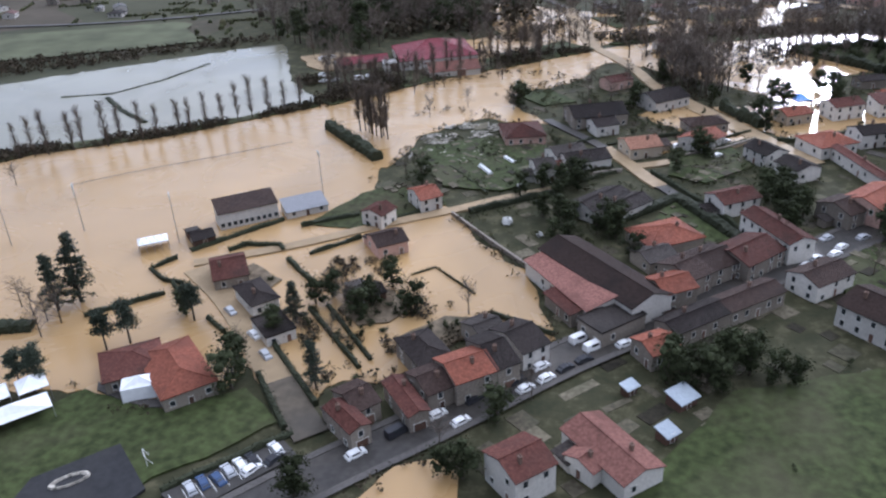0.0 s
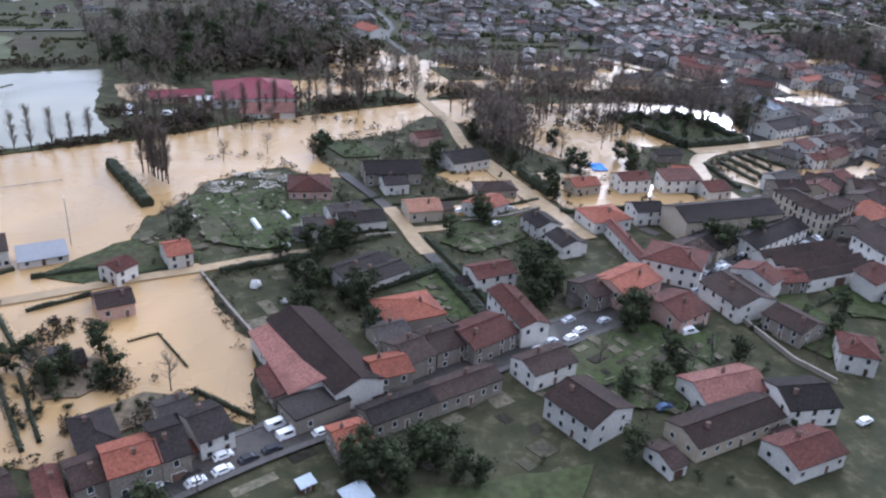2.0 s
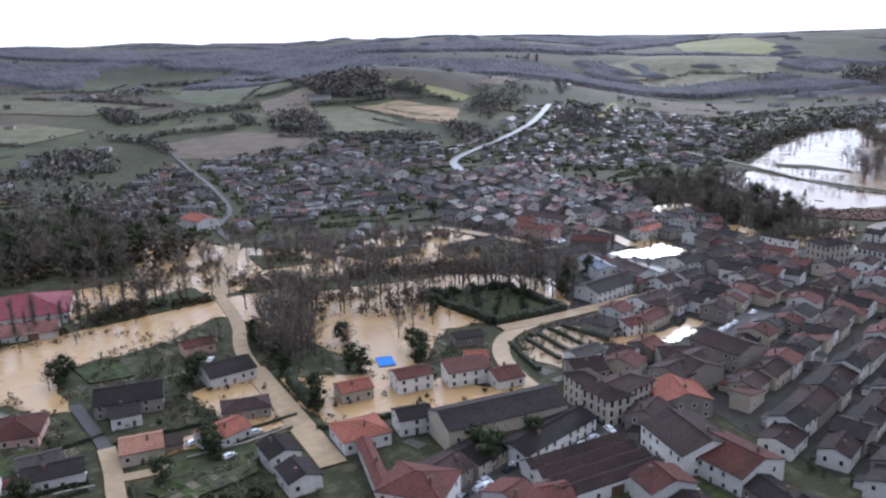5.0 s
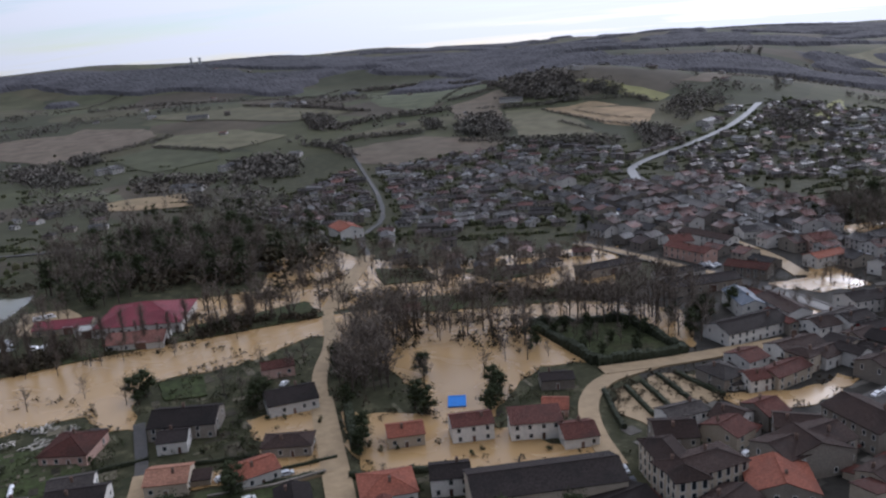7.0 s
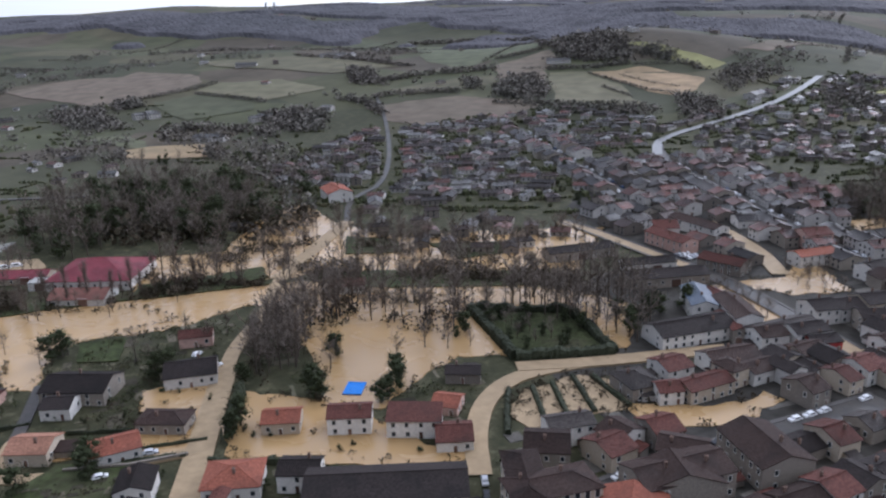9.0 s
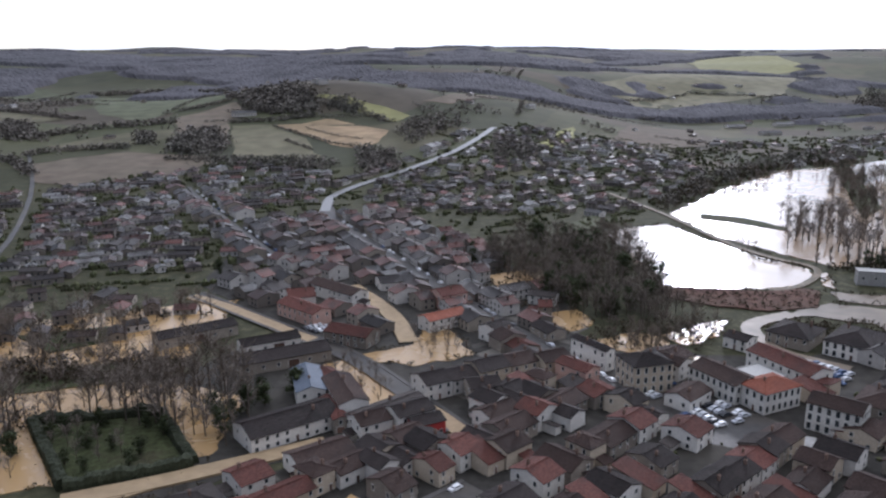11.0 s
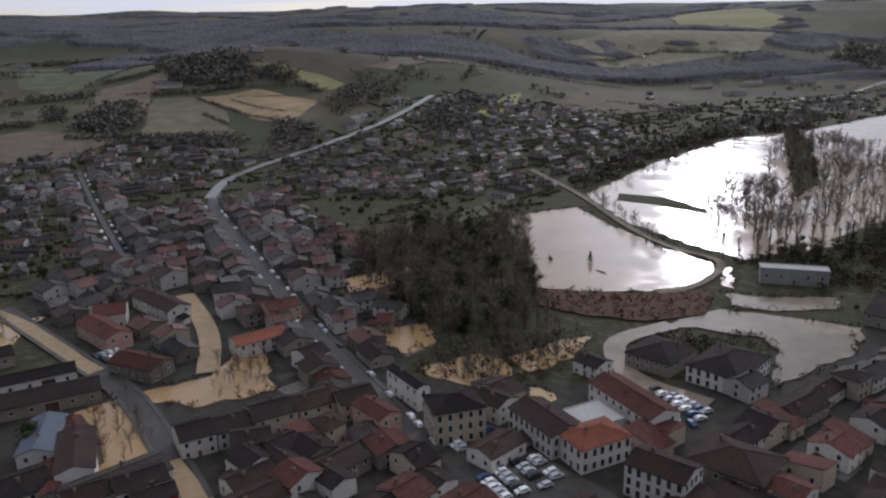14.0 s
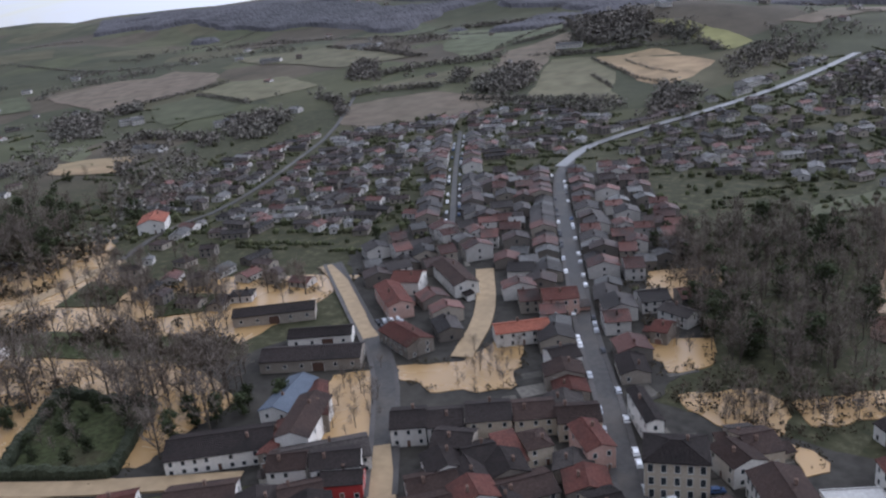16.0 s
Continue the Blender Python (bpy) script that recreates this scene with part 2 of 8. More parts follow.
def flood(name, silt, rough, ripple):
    """Muddy water: silt colour below, a mirror on top, fine ripples."""
    m = bpy.data.materials.new(name)
    m.use_nodes = True
    n, l = m.node_tree.nodes, m.node_tree.links
    shader = n["Principled BSDF"]
    shader.inputs["Roughness"].default_value, shader.inputs["IOR"].default_value = rough, 1.33
    tc = n.new("ShaderNodeTexCoord")
    big, small = n.new("ShaderNodeTexNoise"), n.new("ShaderNodeTexNoise")
    big.inputs["Scale"].default_value, big.inputs["Detail"].default_value, big.inputs["Distortion"].default_value = 0.018, 5, 1.0
    small.inputs["Scale"].default_value, small.inputs["Detail"].default_value = 0.9, 4
    l.new(tc.outputs["Object"], big.inputs["Vector"])
    l.new(tc.outputs["Object"], small.inputs["Vector"])
    ramp = n.new("ShaderNodeValToRGB")
    ramp.color_ramp.elements[0].position, ramp.color_ramp.elements[1].position = 0.35, 0.7
    ramp.color_ramp.elements[0].color = (*[c * 0.86 for c in silt], 1)
    ramp.color_ramp.elements[1].color = (*[c * 1.1 for c in silt], 1)
    l.new(big.outputs["Fac"], ramp.inputs["Fac"])
    l.new(ramp.outputs["Color"], shader.inputs["Base Color"])
    ruffle, wind = n.new("ShaderNodeTexNoise"), n.new("ShaderNodeMapRange")
    ruffle.inputs["Scale"].default_value, ruffle.inputs["Detail"].default_value, ruffle.inputs["Distortion"].default_value = 0.03, 6, 1.5
    wind.inputs["From Min"].default_value, wind.inputs["From Max"].default_value = 0.42, 0.66
    wind.inputs["To Min"].default_value, wind.inputs["To Max"].default_value = rough, rough + 0.16
    l.new(tc.outputs["Object"], ruffle.inputs["Vector"])
    l.new(ruffle.outputs["Fac"], wind.inputs["Value"])
    l.new(wind.outputs[0], shader.inputs["Roughness"])
    bump = n.new("ShaderNodeBump")
    bump.inputs["Strength"].default_value, bump.inputs["Distance"].default_value = ripple, 0.05
    l.new(small.outputs["Fac"], bump.inputs["Height"])
    l.new(bump.outputs[0], shader.inputs["Normal"])
    return m


MUD_WATER = flood("brown_flood_water", (0.355, 0.228, 0.10), 0.21, 0.07)
PALE_WATER = flood("grey_flood_water", (0.145, 0.135, 0.085), 0.12, 0.08)
LAKE_WATER = flood("lake_water", (0.27, 0.19, 0.12), 0.08, 0.12)
WET_ROAD = material("rain_wet_road", (0.085, 0.08, 0.072), 0.33, 0.25, 0.3, 0.6, (0.10, 0.09, 0.075), 0.05, 3.0, 0.0, specular=0.4)


def land_material():
    """The land: patches of meadow, fallow and soil at field size over fine grass and mud."""
    m = bpy.data.materials.new("land")
    m.use_nodes = True
    n, l = m.node_tree.nodes, m.node_tree.links
    shader = n["Principled BSDF"]
    shader.inputs["Roughness"].default_value, shader.inputs["Specular IOR Level"].default_value = 0.9, 0.1
    tc = n.new("ShaderNodeTexCoord")
    bend = n.new("ShaderNodeTexNoise")
    bend.inputs["Scale"].default_value = 0.004
    l.new(tc.outputs["Object"], bend.inputs["Vector"])
    push = n.new("ShaderNodeVectorMath")
    push.operation = "SCALE"
    push.inputs["Scale"].default_value = 60
    l.new(bend.outputs["Color"], push.inputs[0])
    add = n.new("ShaderNodeVectorMath")
    l.new(tc.outputs["Object"], add.inputs[0])
    l.new(push.outputs[0], add.inputs[1])
    cells = n.new("ShaderNodeTexVoronoi")
    cells.inputs["Scale"].default_value = 0.0075
    l.new(add.outputs[0], cells.inputs["Vector"])
    pick = n.new("ShaderNodeValToRGB")
    pick.color_ramp.interpolation = "CONSTANT"
    kinds = [(0.0, (0.060, 0.060, 0.036)), (0.2, (0.080, 0.079, 0.045)), (0.36, (0.076, 0.063, 0.047)), (0.5, (0.088, 0.080, 0.048)), (0.64, (0.054, 0.056, 0.034)), (0.78, (0.082, 0.067, 0.048)), (0.9, (0.070, 0.073, 0.040))]
    while len(pick.color_ramp.elements) < len(kinds):
        pick.color_ramp.elements.new(0.5)
    for e, (at, col) in zip(pick.color_ramp.elements, kinds):
        e.position, e.color = at, (*col, 1)
    grey = n.new("ShaderNodeSeparateColor")
    l.new(cells.outputs["Color"], grey.inputs[0])
    l.new(grey.outputs[0], pick.inputs["Fac"])
    fine = n.new("ShaderNodeTexNoise")
    fine.inputs["Scale"].default_value, fine.inputs["Detail"].default_value, fine.inputs["Roughness"].default_value = 0.17, 10, 0.72
    l.new(tc.outputs["Object"], fine.inputs["Vector"])
    ramp = n.new("ShaderNodeValToRGB")
    mid = ramp.color_ramp.elements.new(0.52)
    mid.color = (0.046, 0.045, 0.024, 1)
    ramp.color_ramp.elements[0].position, ramp.color_ramp.elements[2].position = 0.28, 0.80
    ramp.color_ramp.elements[0].color, ramp.color_ramp.elements[2].color = (0.022, 0.026, 0.014, 1), (0.14, 0.125, 0.075, 1)
    l.new(fine.outputs["Fac"], ramp.inputs["Fac"])
    # Fields beyond the town, gardens and yards in it.
    where = n.new("ShaderNodeSeparateXYZ")
    l.new(tc.outputs["Object"], where.inputs[0])
    out = n.new("ShaderNodeMapRange")
    out.inputs["From Min"].default_value, out.inputs["From Max"].default_value = 740, 960
    l.new(where.outputs["Y"], out.inputs["Value"])
    westward = n.new("ShaderNodeMapRange")
    westward.inputs["From Min"].default_value, westward.inputs["From Max"].default_value = -150, -280
    l.new(where.outputs["X"], westward.inputs["Value"])
    either = n.new("ShaderNodeMath")
    either.operation = "MAXIMUM"
    l.new(out.outputs[0], either.inputs[0])
    l.new(westward.outputs[0], either.inputs[1])
    scale = n.new("ShaderNodeMath")
    scale.operation = "MULTIPLY"
    scale.inputs[1].default_value = 0.85
    l.new(either.outputs[0], scale.inputs[0])
    mix = n.new("ShaderNodeMix")
    mix.data_type = "RGBA"
    l.new(scale.outputs[0], mix.inputs[0])
    l.new(ramp.outputs["Color"], mix.inputs["A"])
    blot = n.new("ShaderNodeMix")
    blot.data_type, blot.blend_type = "RGBA", "OVERLAY"
    blot.inputs[0].default_value = 0.75
    l.new(pick.outputs["Color"], blot.inputs["A"])
    patchy = n.new("ShaderNodeTexNoise")
    patchy.inputs["Scale"].default_value, patchy.inputs["Detail"].default_value, patchy.inputs["Roughness"].default_value = 0.02, 8, 0.65
    l.new(tc.outputs["Object"], patchy.inputs["Vector"])
    l.new(patchy.outputs["Fac"], blot.inputs["B"])
    l.new(blot.outputs["Result"], mix.inputs["B"])
    l.new(mix.outputs["Result"], shader.inputs["Base Color"])
    return m


LAND = land_material()


# ---- builders ----
class Shape:
    """Collects faces with material slots and makes one mesh of them."""

    def __init__(self):
        self.v, self.f, self.s = [], [], []

    def face(self, points, slot=0):
        k = len(self.v)
        self.v.extend(tuple(p) for p in points)
        self.f.append(tuple(range(k, k + len(points))))
        self.s.append(slot)

    def box(self, x0, x1, y0, y1, z0, z1, slot=0):
        k = len(self.v)
        self.v.extend((x, y, z) for z in (z0, z1) for x, y in ((x0, y0), (x1, y0), (x1, y1), (x0, y1)))
        for q in ((0, 3, 2, 1), (4, 5, 6, 7), (0, 1, 5, 4), (1, 2, 6, 5), (2, 3, 7, 6), (3, 0, 4, 7)):
            self.f.append(tuple(k + i for i in q))
            self.s.append(slot)

    def slab(self, corners, thick, slot=0):
        """A plate over the given corners, thick below them."""
        low = [(x, y, z - thick) for x, y, z in corners]
        self.face(corners, slot)
        self.face(low[::-1], slot)
        for i in range(len(corners)):
            j = (i + 1) % len(corners)
            self.face([corners[i], low[i], low[j], corners[j]], slot)

    def tube(self, a, b, r0, r1, sides=5, slot=0):
        a, b = Vector(a), Vector(b)
        d = (b - a).normalized()
        side = d.cross(Vector((0.3, 0.9, 0.2)) if abs(d.z) > 0.8 else Vector((0, 0, 1))).normalized()
        other = d.cross(side)
        k = len(self.v)
        for p, r in ((a, r0), (b, r1)):
            for i in range(sides):
                w = 2 * math.pi * i / sides
                self.v.append(tuple(p + side * (r * math.cos(w)) + other * (r * math.sin(w))))
        for i in range(sides):
            j = (i + 1) % sides
            self.f.append((k + i, k + j, k + sides + j, k + sides + i))
            self.s.append(slot)

    def mesh(self, name, *mats):
        m = bpy.data.meshes.new(name)
        m.from_pydata(self.v, [], self.f)
        for mat in mats:
            m.materials.append(mat)
        if len(mats) > 1:
            m.polygons.foreach_set("material_index", self.s)
        m.update()
        return m


def part(name, mesh, parent, label="", at=None):
    ob = new(name, mesh)
    ob.parent = parent
    if at is not None:
        ob.matrix_local = at
    if label:
        ob["label"] = label
    return ob


def inside(x, y, poly):
    hit = False
    for i in range(len(poly)):
        (ax, ay), (bx, by) = poly[i], poly[i - 1]
        if (ay > y) != (by > y) and x < (bx - ax) * (y - ay) / (by - ay) + ax:
            hit = not hit
    return hit


def near_line(x, y, line):
    best = 1e9
    for (ax, ay), (bx, by) in zip(line, line[1:]):
        dx, dy = bx - ax, by - ay
        u = max(0, min(1, ((x - ax) * dx + (y - ay) * dy) / (dx * dx + dy * dy + 1e-9)))
        best = min(best, math.hypot(x - ax - u * dx, y - ay - u * dy))
    return best


def along(line, step):
    """Evenly spaced places and headings along a line."""
    out, rest = [], 0.0
    for (ax, ay), (bx, by) in zip(line, line[1:]):
        d = math.hypot(bx - ax, by - ay)
        while rest < d:
            out.append((ax + (bx - ax) * rest / d, ay + (by - ay) * rest / d, math.atan2(by - ay, bx - ax)))
            rest += step
        rest -= d
    return out


def smooth_line(line, rounds=2):
    for _ in range(rounds):
        out = [line[0]]
        for (ax, ay), (bx, by) in zip(line, line[1:]):
            out += [(ax * 0.75 + bx * 0.25, ay * 0.75 + by * 0.25), (ax * 0.25 + bx * 0.75, ay * 0.25 + by * 0.75)]
        line = out + [line[-1]]
    return line


def smooth(a, b, v):
    u = min(1.0, max(0.0, (v - a) / (b - a)))
    return u * u * (3 - 2 * u)


def ground_height(x, y):
    """Height of the land: a flat flood plain, a first hill, then folded wooded ridges to the horizon."""
    if y < 700:
        return 8 * smooth(450, 1500, -x) * smooth(250, 1200, y)
    west = 106 * (1 - math.exp(-max(0, y - 820) / 1000))
    crest = 1900 + 130 * math.sin(x / 420 + 0.5)
    ridge = 34 + 49 * smooth(1380, crest, y) - 12 * smooth(crest, crest + 350, y) + 28 * smooth(2600, 3800, y)
    west += (ridge + 6 * math.sin(x / 230 + 1.0) * smooth(1450, 1800, y) - west) * smooth(1280, 1480, y)
    east = 106 * (1 - math.exp(-max(0, y - 1440) / 1400))
    east += 11 * smooth(1600, 2100, y) * (1 - smooth(3000, 3700, y)) * math.sin(y / 150 + x / 520)
    w = smooth(120, 520, x - 0.12 * max(0, y - 800))
    h = west * (1 - w) + east * w
    h += smooth(850, 1450, y) * 9 * math.sin(x / 170 + 0.6) * math.cos(y / 260 + x / 700)
    h += 30 * math.exp(-((x - 30) / 150) ** 2 - ((y - 1300) / 120) ** 2)
    h += 8 * smooth(450, 1500, -x) * smooth(250, 1200, y)
    h += 14 * smooth(1350, 1800, y) * (1 - 0.6 * smooth(2800, 3600, y)) * noise.noise((x * 0.0035, y * 0.0045, 1.7))
    h += 5 * smooth(1900, 3000, y) * (math.sin(x / 390 + 1.3) + 0.5 * math.sin(x / 170 - y / 500))
    return h


from mathutils.geometry import delaunay_2d_cdt


# ---- land ----
def make_ground():
    """One round sheet to the horizon, finer near the town."""
    rings = [0] + [12 * 1.048 ** k for k in range(128)]
    rings = [r for r in rings if r < 4550] + [4600]
    n = 240
    verts = [(170.0, 200.0, ground_height(170, 200))]
    for r in rings[1:]:
        for i in range(n):
            x, y = 170 + r * math.cos(2 * math.pi * i / n), 200 + r * math.sin(2 * math.pi * i / n)
            verts.append((x, y, ground_height(x, y)))
    faces = [(0, 1 + i, 1 + (i + 1) % n) for i in range(n)]
    for k in range(len(rings) - 2):
        a, b = 1 + k * n, 1 + (k + 1) * n
        faces += [(a + i, b + i, b + (i + 1) % n, a + (i + 1) % n) for i in range(n)]
    m = bpy.data.meshes.new("ground")
    m.from_pydata(verts, [], faces)
    m.materials.append(LAND)
    for p in m.polygons:
        p.use_smooth = True
    return tagged(new("ground", m), "dark winter grass and mud, rising to hills behind the town", "ground", kind="structure")


make_ground()


def sheet(name, poly, mat, z, label, category, rag=0.0, kind="structure"):
    """A flat sheet with a ragged rim, with a short skirt so that it is no loose skin."""
    rim = []
    for i in range(len(poly)):
        (ax, ay), (bx, by) = poly[i], poly[(i + 1) % len(poly)]
        d = math.hypot(bx - ax, by - ay)
        k = max(1, int(d / 3)) if rag else 1
        for j in range(k):
            x, y = ax + (bx - ax) * j / k, ay + (by - ay) * j / k
            if rag and j:
                w = noise.noise_vector((x * 0.12, y * 0.12, 3.1)) * rag + noise.noise_vector((x * 0.5, y * 0.5, 8.1)) * rag * 0.4
                x, y = x + w.x, y + w.y
            rim.append((x, y))
    n = len(rim)
    flat, _, tris = delaunay_2d_cdt([Vector(p) for p in rim], [(k, (k + 1) % n) for k in range(n)], [], 1, 0.01)[:3]
    bm = bmesh.new()
    verts = [bm.verts.new((p.x, p.y, z)) for p in flat]
    for tri in tris:
        f = bm.faces.new([verts[k] for k in tri])
        f.normal_update()
        if f.normal.z < 0:
            f.normal_flip()
    got = bmesh.ops.extrude_edge_only(bm, edges=[e for e in bm.edges if e.is_boundary])
    for v in got["geom"]:
        if isinstance(v, bmesh.types.BMVert):
            v.co.z = z - 0.5
    m = bpy.data.meshes.new(name)
    bm.to_mesh(m)
    bm.free()
    m.materials.append(mat)
    return tagged(new(name, m), label, category, kind=kind)


FIELDS = []


def draped(name, poly, mat, label, category, cell=25.0, over=0.5):
    """A sheet that follows the land, with an uneven rim."""
    FIELDS.append(poly)
    rim = []
    for x, y, w in along(poly + poly[:1], 9.0):
        v = noise.noise_vector((x * 0.02, y * 0.02, 4.4)) * 7.0 + noise.noise_vector((x * 0.09, y * 0.09, 6.4)) * 2.5
        rim.append((x + v.x, y + v.y))
    bm = bmesh.new()
    f = bm.faces.new([bm.verts.new((x, y, 0)) for x, y in rim[:-1]])
    bm.normal_update()
    if f.normal.z < 0:
        f.normal_flip()
    for axis in (0, 1):
        lo, hi = min(p[axis] for p in poly), max(p[axis] for p in poly)
        for k in range(1, int((hi - lo) / cell) + 1):
            co, no = [0, 0, 0], [0, 0, 0]
            co[axis], no[axis] = lo + k * cell, 1
            bmesh.ops.bisect_plane(bm, geom=bm.verts[:] + bm.edges[:] + bm.faces[:], plane_co=co, plane_no=no)
    bmesh.ops.triangulate(bm, faces=bm.faces[:])
    for v in bm.verts:
        v.co.z = ground_height(v.co.x, v.co.y) + over
    m = bpy.data.meshes.new(name)
    bm.to_mesh(m)
    bm.free()
    m.materials.append(mat)
    return tagged(new(name, m), label, category, kind="structure")


def road(name, line, width, mat, label, z=0.1, kerbs=False):
    line = smooth_line(line)
    s = Shape()
    sides = []
    for i, (x, y) in enumerate(line):
        (ax, ay), (bx, by) = line[max(0, i - 1)], line[min(len(line) - 1, i + 1)]
        w = math.atan2(by - ay, bx - ax)
        h = ground_height(x, y) + z
        sides.append([(x - o * math.sin(w), y + o * math.cos(w), h + up) for o, up in ((width / 2, 0), (-width / 2, 0), (width / 2 + 1.6, 0.14), (-width / 2 - 1.6, 0.14))])
    for a, b in zip(sides, sides[1:]):
        s.face([a[1], b[1], b[0], a[0]])
        for o in (0, 1):
            s.face([a[o], b[o], (*b[o][:2], b[o][2] - 0.8), (*a[o][:2], a[o][2] - 0.8)][:: 1 if o else -1])
    tagged(new(name, s.mesh(name, mat)), label, "road", kind="structure")
    if kerbs:
        for i, j, nm in ((0, 2, "pavement"), (1, 3, "pavement")):
            k = Shape()
            for a, b in zip(sides, sides[1:]):
                u0, u1, v0, v1 = (*a[i][:2], a[j][2]), (*b[i][:2], b[j][2]), a[j], b[j]
                k.face([u0, u1, v1, v0] if i == 0 else [v0, v1, u1, u0])
                k.face([(*a[i][:2], a[i][2] - 0.3), (*b[i][:2], b[i][2] - 0.3), u1, u0])
            tagged(new(nm, k.mesh(nm, PAVE)), "narrow grey stone pavement with a raised kerb", "pavement", kind="structure")


FLOODED = []
MUD = []
ROADS = []


def water(poly, mat, label, z):
    FLOODED.append(poly)
    sheet('water', poly, mat, z, label, 'water', 2.6)


water([(-126, 106), (-101, 110), (-93, 105), (-80, 106), (-69, 114), (-68, 122), (-52, 107), (-48, 116), (-35, 121), (-24, 137), (-16, 148), (-8, 141), (0, 138), (-8, 165), (-34, 203), (-35, 207), (-63, 222), (-65, 240), (-61, 245), (-56, 274), (-32, 298), (-26, 325), (-5, 356), (-31, 361), (-110, 310), (-159, 270), (-204, 247), (-222, 232)], MUD_WATER, 'muddy brown flood water covering the ground', 0.200)
water([(-105, 310), (-66, 347), (-18, 383), (8, 403), (48, 422), (103, 432), (140, 431), (165, 421), (167, 380), (149, 368), (113, 356), (106, 331), (105, 314), (86, 308), (77, 328), (23, 377), (14, 376), (-2, 343), (-28, 326), (-31, 320), (-8, 288), (-18, 286), (-52, 306), (-76, 289)], MUD_WATER, 'muddy brown flood water covering the ground', 0.212)
water([(-75, 416), (-42, 437), (-60, 494), (-54, 536), (-14, 503), (25, 487), (93, 518), (132, 532), (133, 454), (96, 442), (16, 416), (8, 408), (-14, 387), (-42, 370)], MUD_WATER, 'muddy brown flood water covering the ground', 0.224)
water([(-300, 327), (-199, 399), (-163, 421), (-131, 343), (-110, 315), (-161, 274), (-206, 251), (-230, 236)], PALE_WATER, 'still grey flood water over a field', 0.236)
water([(25, 300), (44, 313), (64, 275), (29, 257), (23, 262), (43, 276)], MUD_WATER, 'muddy brown flood water covering the ground', 0.248)
water([(54, 310), (88, 313), (131, 298), (137, 299), (137, 289), (78, 274), (66, 286)], MUD_WATER, 'muddy brown flood water covering the ground', 0.260)
water([(142, 322), (141, 338), (156, 354), (168, 353), (176, 337), (167, 331), (157, 329), (153, 312)], MUD_ROAD, 'brown silt and shallow water between the garden plots', 0.272)
water([(173, 338), (192, 344), (207, 351), (212, 360), (218, 356), (211, 343), (202, 335), (187, 327), (180, 330)], MUD_WATER, 'muddy brown flood water covering the ground', 0.284)
water([(184, 448), (199, 460), (226, 416), (206, 408), (187, 435)], MUD_WATER, 'muddy brown flood water covering the ground', 0.296)
water([(220, 474), (222, 494), (234, 492), (244, 463), (224, 452), (205, 455), (200, 462)], MUD_WATER, 'muddy brown flood water covering the ground', 0.308)
water([(292, 479), (312, 492), (322, 485), (324, 470), (319, 461), (295, 474)], MUD_WATER, 'muddy brown flood water covering the ground', 0.320)
water([(322, 488), (344, 504), (355, 507), (346, 488), (330, 476)], MUD_WATER, 'muddy brown flood water covering the ground', 0.332)
water([(266, 512), (291, 522), (296, 502), (285, 492)], MUD_WATER, 'muddy brown flood water covering the ground', 0.344)
water([(250, 576), (278, 594), (288, 564), (260, 547)], MUD_WATER, 'muddy brown flood water covering the ground', 0.356)
water([(326, 465), (332, 464), (337, 456), (332, 451)], MUD_WATER, 'muddy brown flood water covering the ground', 0.368)
water([(343, 694), (373, 707), (387, 662), (404, 624), (423, 595), (422, 580), (408, 564), (387, 556), (366, 556), (337, 562), (333, 607), (328, 680)], LAKE_WATER, 'flooded lake mirroring the bright sky', 0.380)
water([(383, 741), (445, 841), (535, 948), (624, 993), (765, 1108), (959, 1114), (677, 717), (576, 685), (540, 652), (487, 618), (440, 599), (425, 620), (396, 673)], LAKE_WATER, 'wide flooded lake mirroring the bright sky', 0.392)
water([(507, 588), (533, 603), (530, 572), (503, 550), (497, 564)], LAKE_WATER, 'muddy brown flood water covering the ground', 0.404)
water([(384, 518), (410, 534), (435, 524), (458, 514), (444, 489), (407, 464), (419, 491), (418, 504), (404, 510)], WET_SILT, 'wet silt and shallow brown water over the quay', 0.416)
water([(419, 553), (432, 548), (461, 546), (458, 534), (431, 531), (416, 538)], WET_SILT, 'wet silt and shallow brown water below the sluice', 0.428)
water([(424, 585), (430, 587), (423, 558), (419, 562)], LAKE_WATER, 'muddy brown flood water covering the ground', 0.440)
water([(-35, 83), (-28, 94), (-20, 97), (-15, 85)], MUD_WATER, 'muddy brown flood water covering the ground', 0.452)
MUD.append([(103, 398), (141, 407), (164, 374), (133, 359)])
sheet('lawn', [(103, 398), (141, 407), (164, 374), (133, 359)], DARK_GRASS, 0.500, 'patch of wet winter grass', 'lawn', 1.2)
sheet('lawn', [(-116, 92), (-100, 110), (-79, 105), (-65, 114), (-54, 104), (-74, 83), (-103, 75)], GRASS, 0.512, 'patch of wet winter grass', 'lawn', 1.2)
MUD.append([(-77, 193), (-66, 217), (-56, 225), (-40, 221), (-37, 210), (-59, 191)])
sheet('lawn', [(-77, 193), (-66, 217), (-56, 225), (-40, 221), (-37, 210), (-59, 191)], DARK_GRASS, 0.524, 'patch of wet winter grass', 'lawn', 1.2)
sheet('lawn', [(24, 202), (33, 216), (47, 193), (36, 185)], GRASS, 0.536, 'patch of wet winter grass', 'lawn', 1.2)
sheet('lawn', [(13, 90), (36, 123), (72, 136), (60, 94)], GRASS, 0.548, 'patch of wet winter grass', 'lawn', 1.2)
MUD.append([(41, 407), (43, 425), (95, 446), (125, 457), (142, 443), (96, 424)])
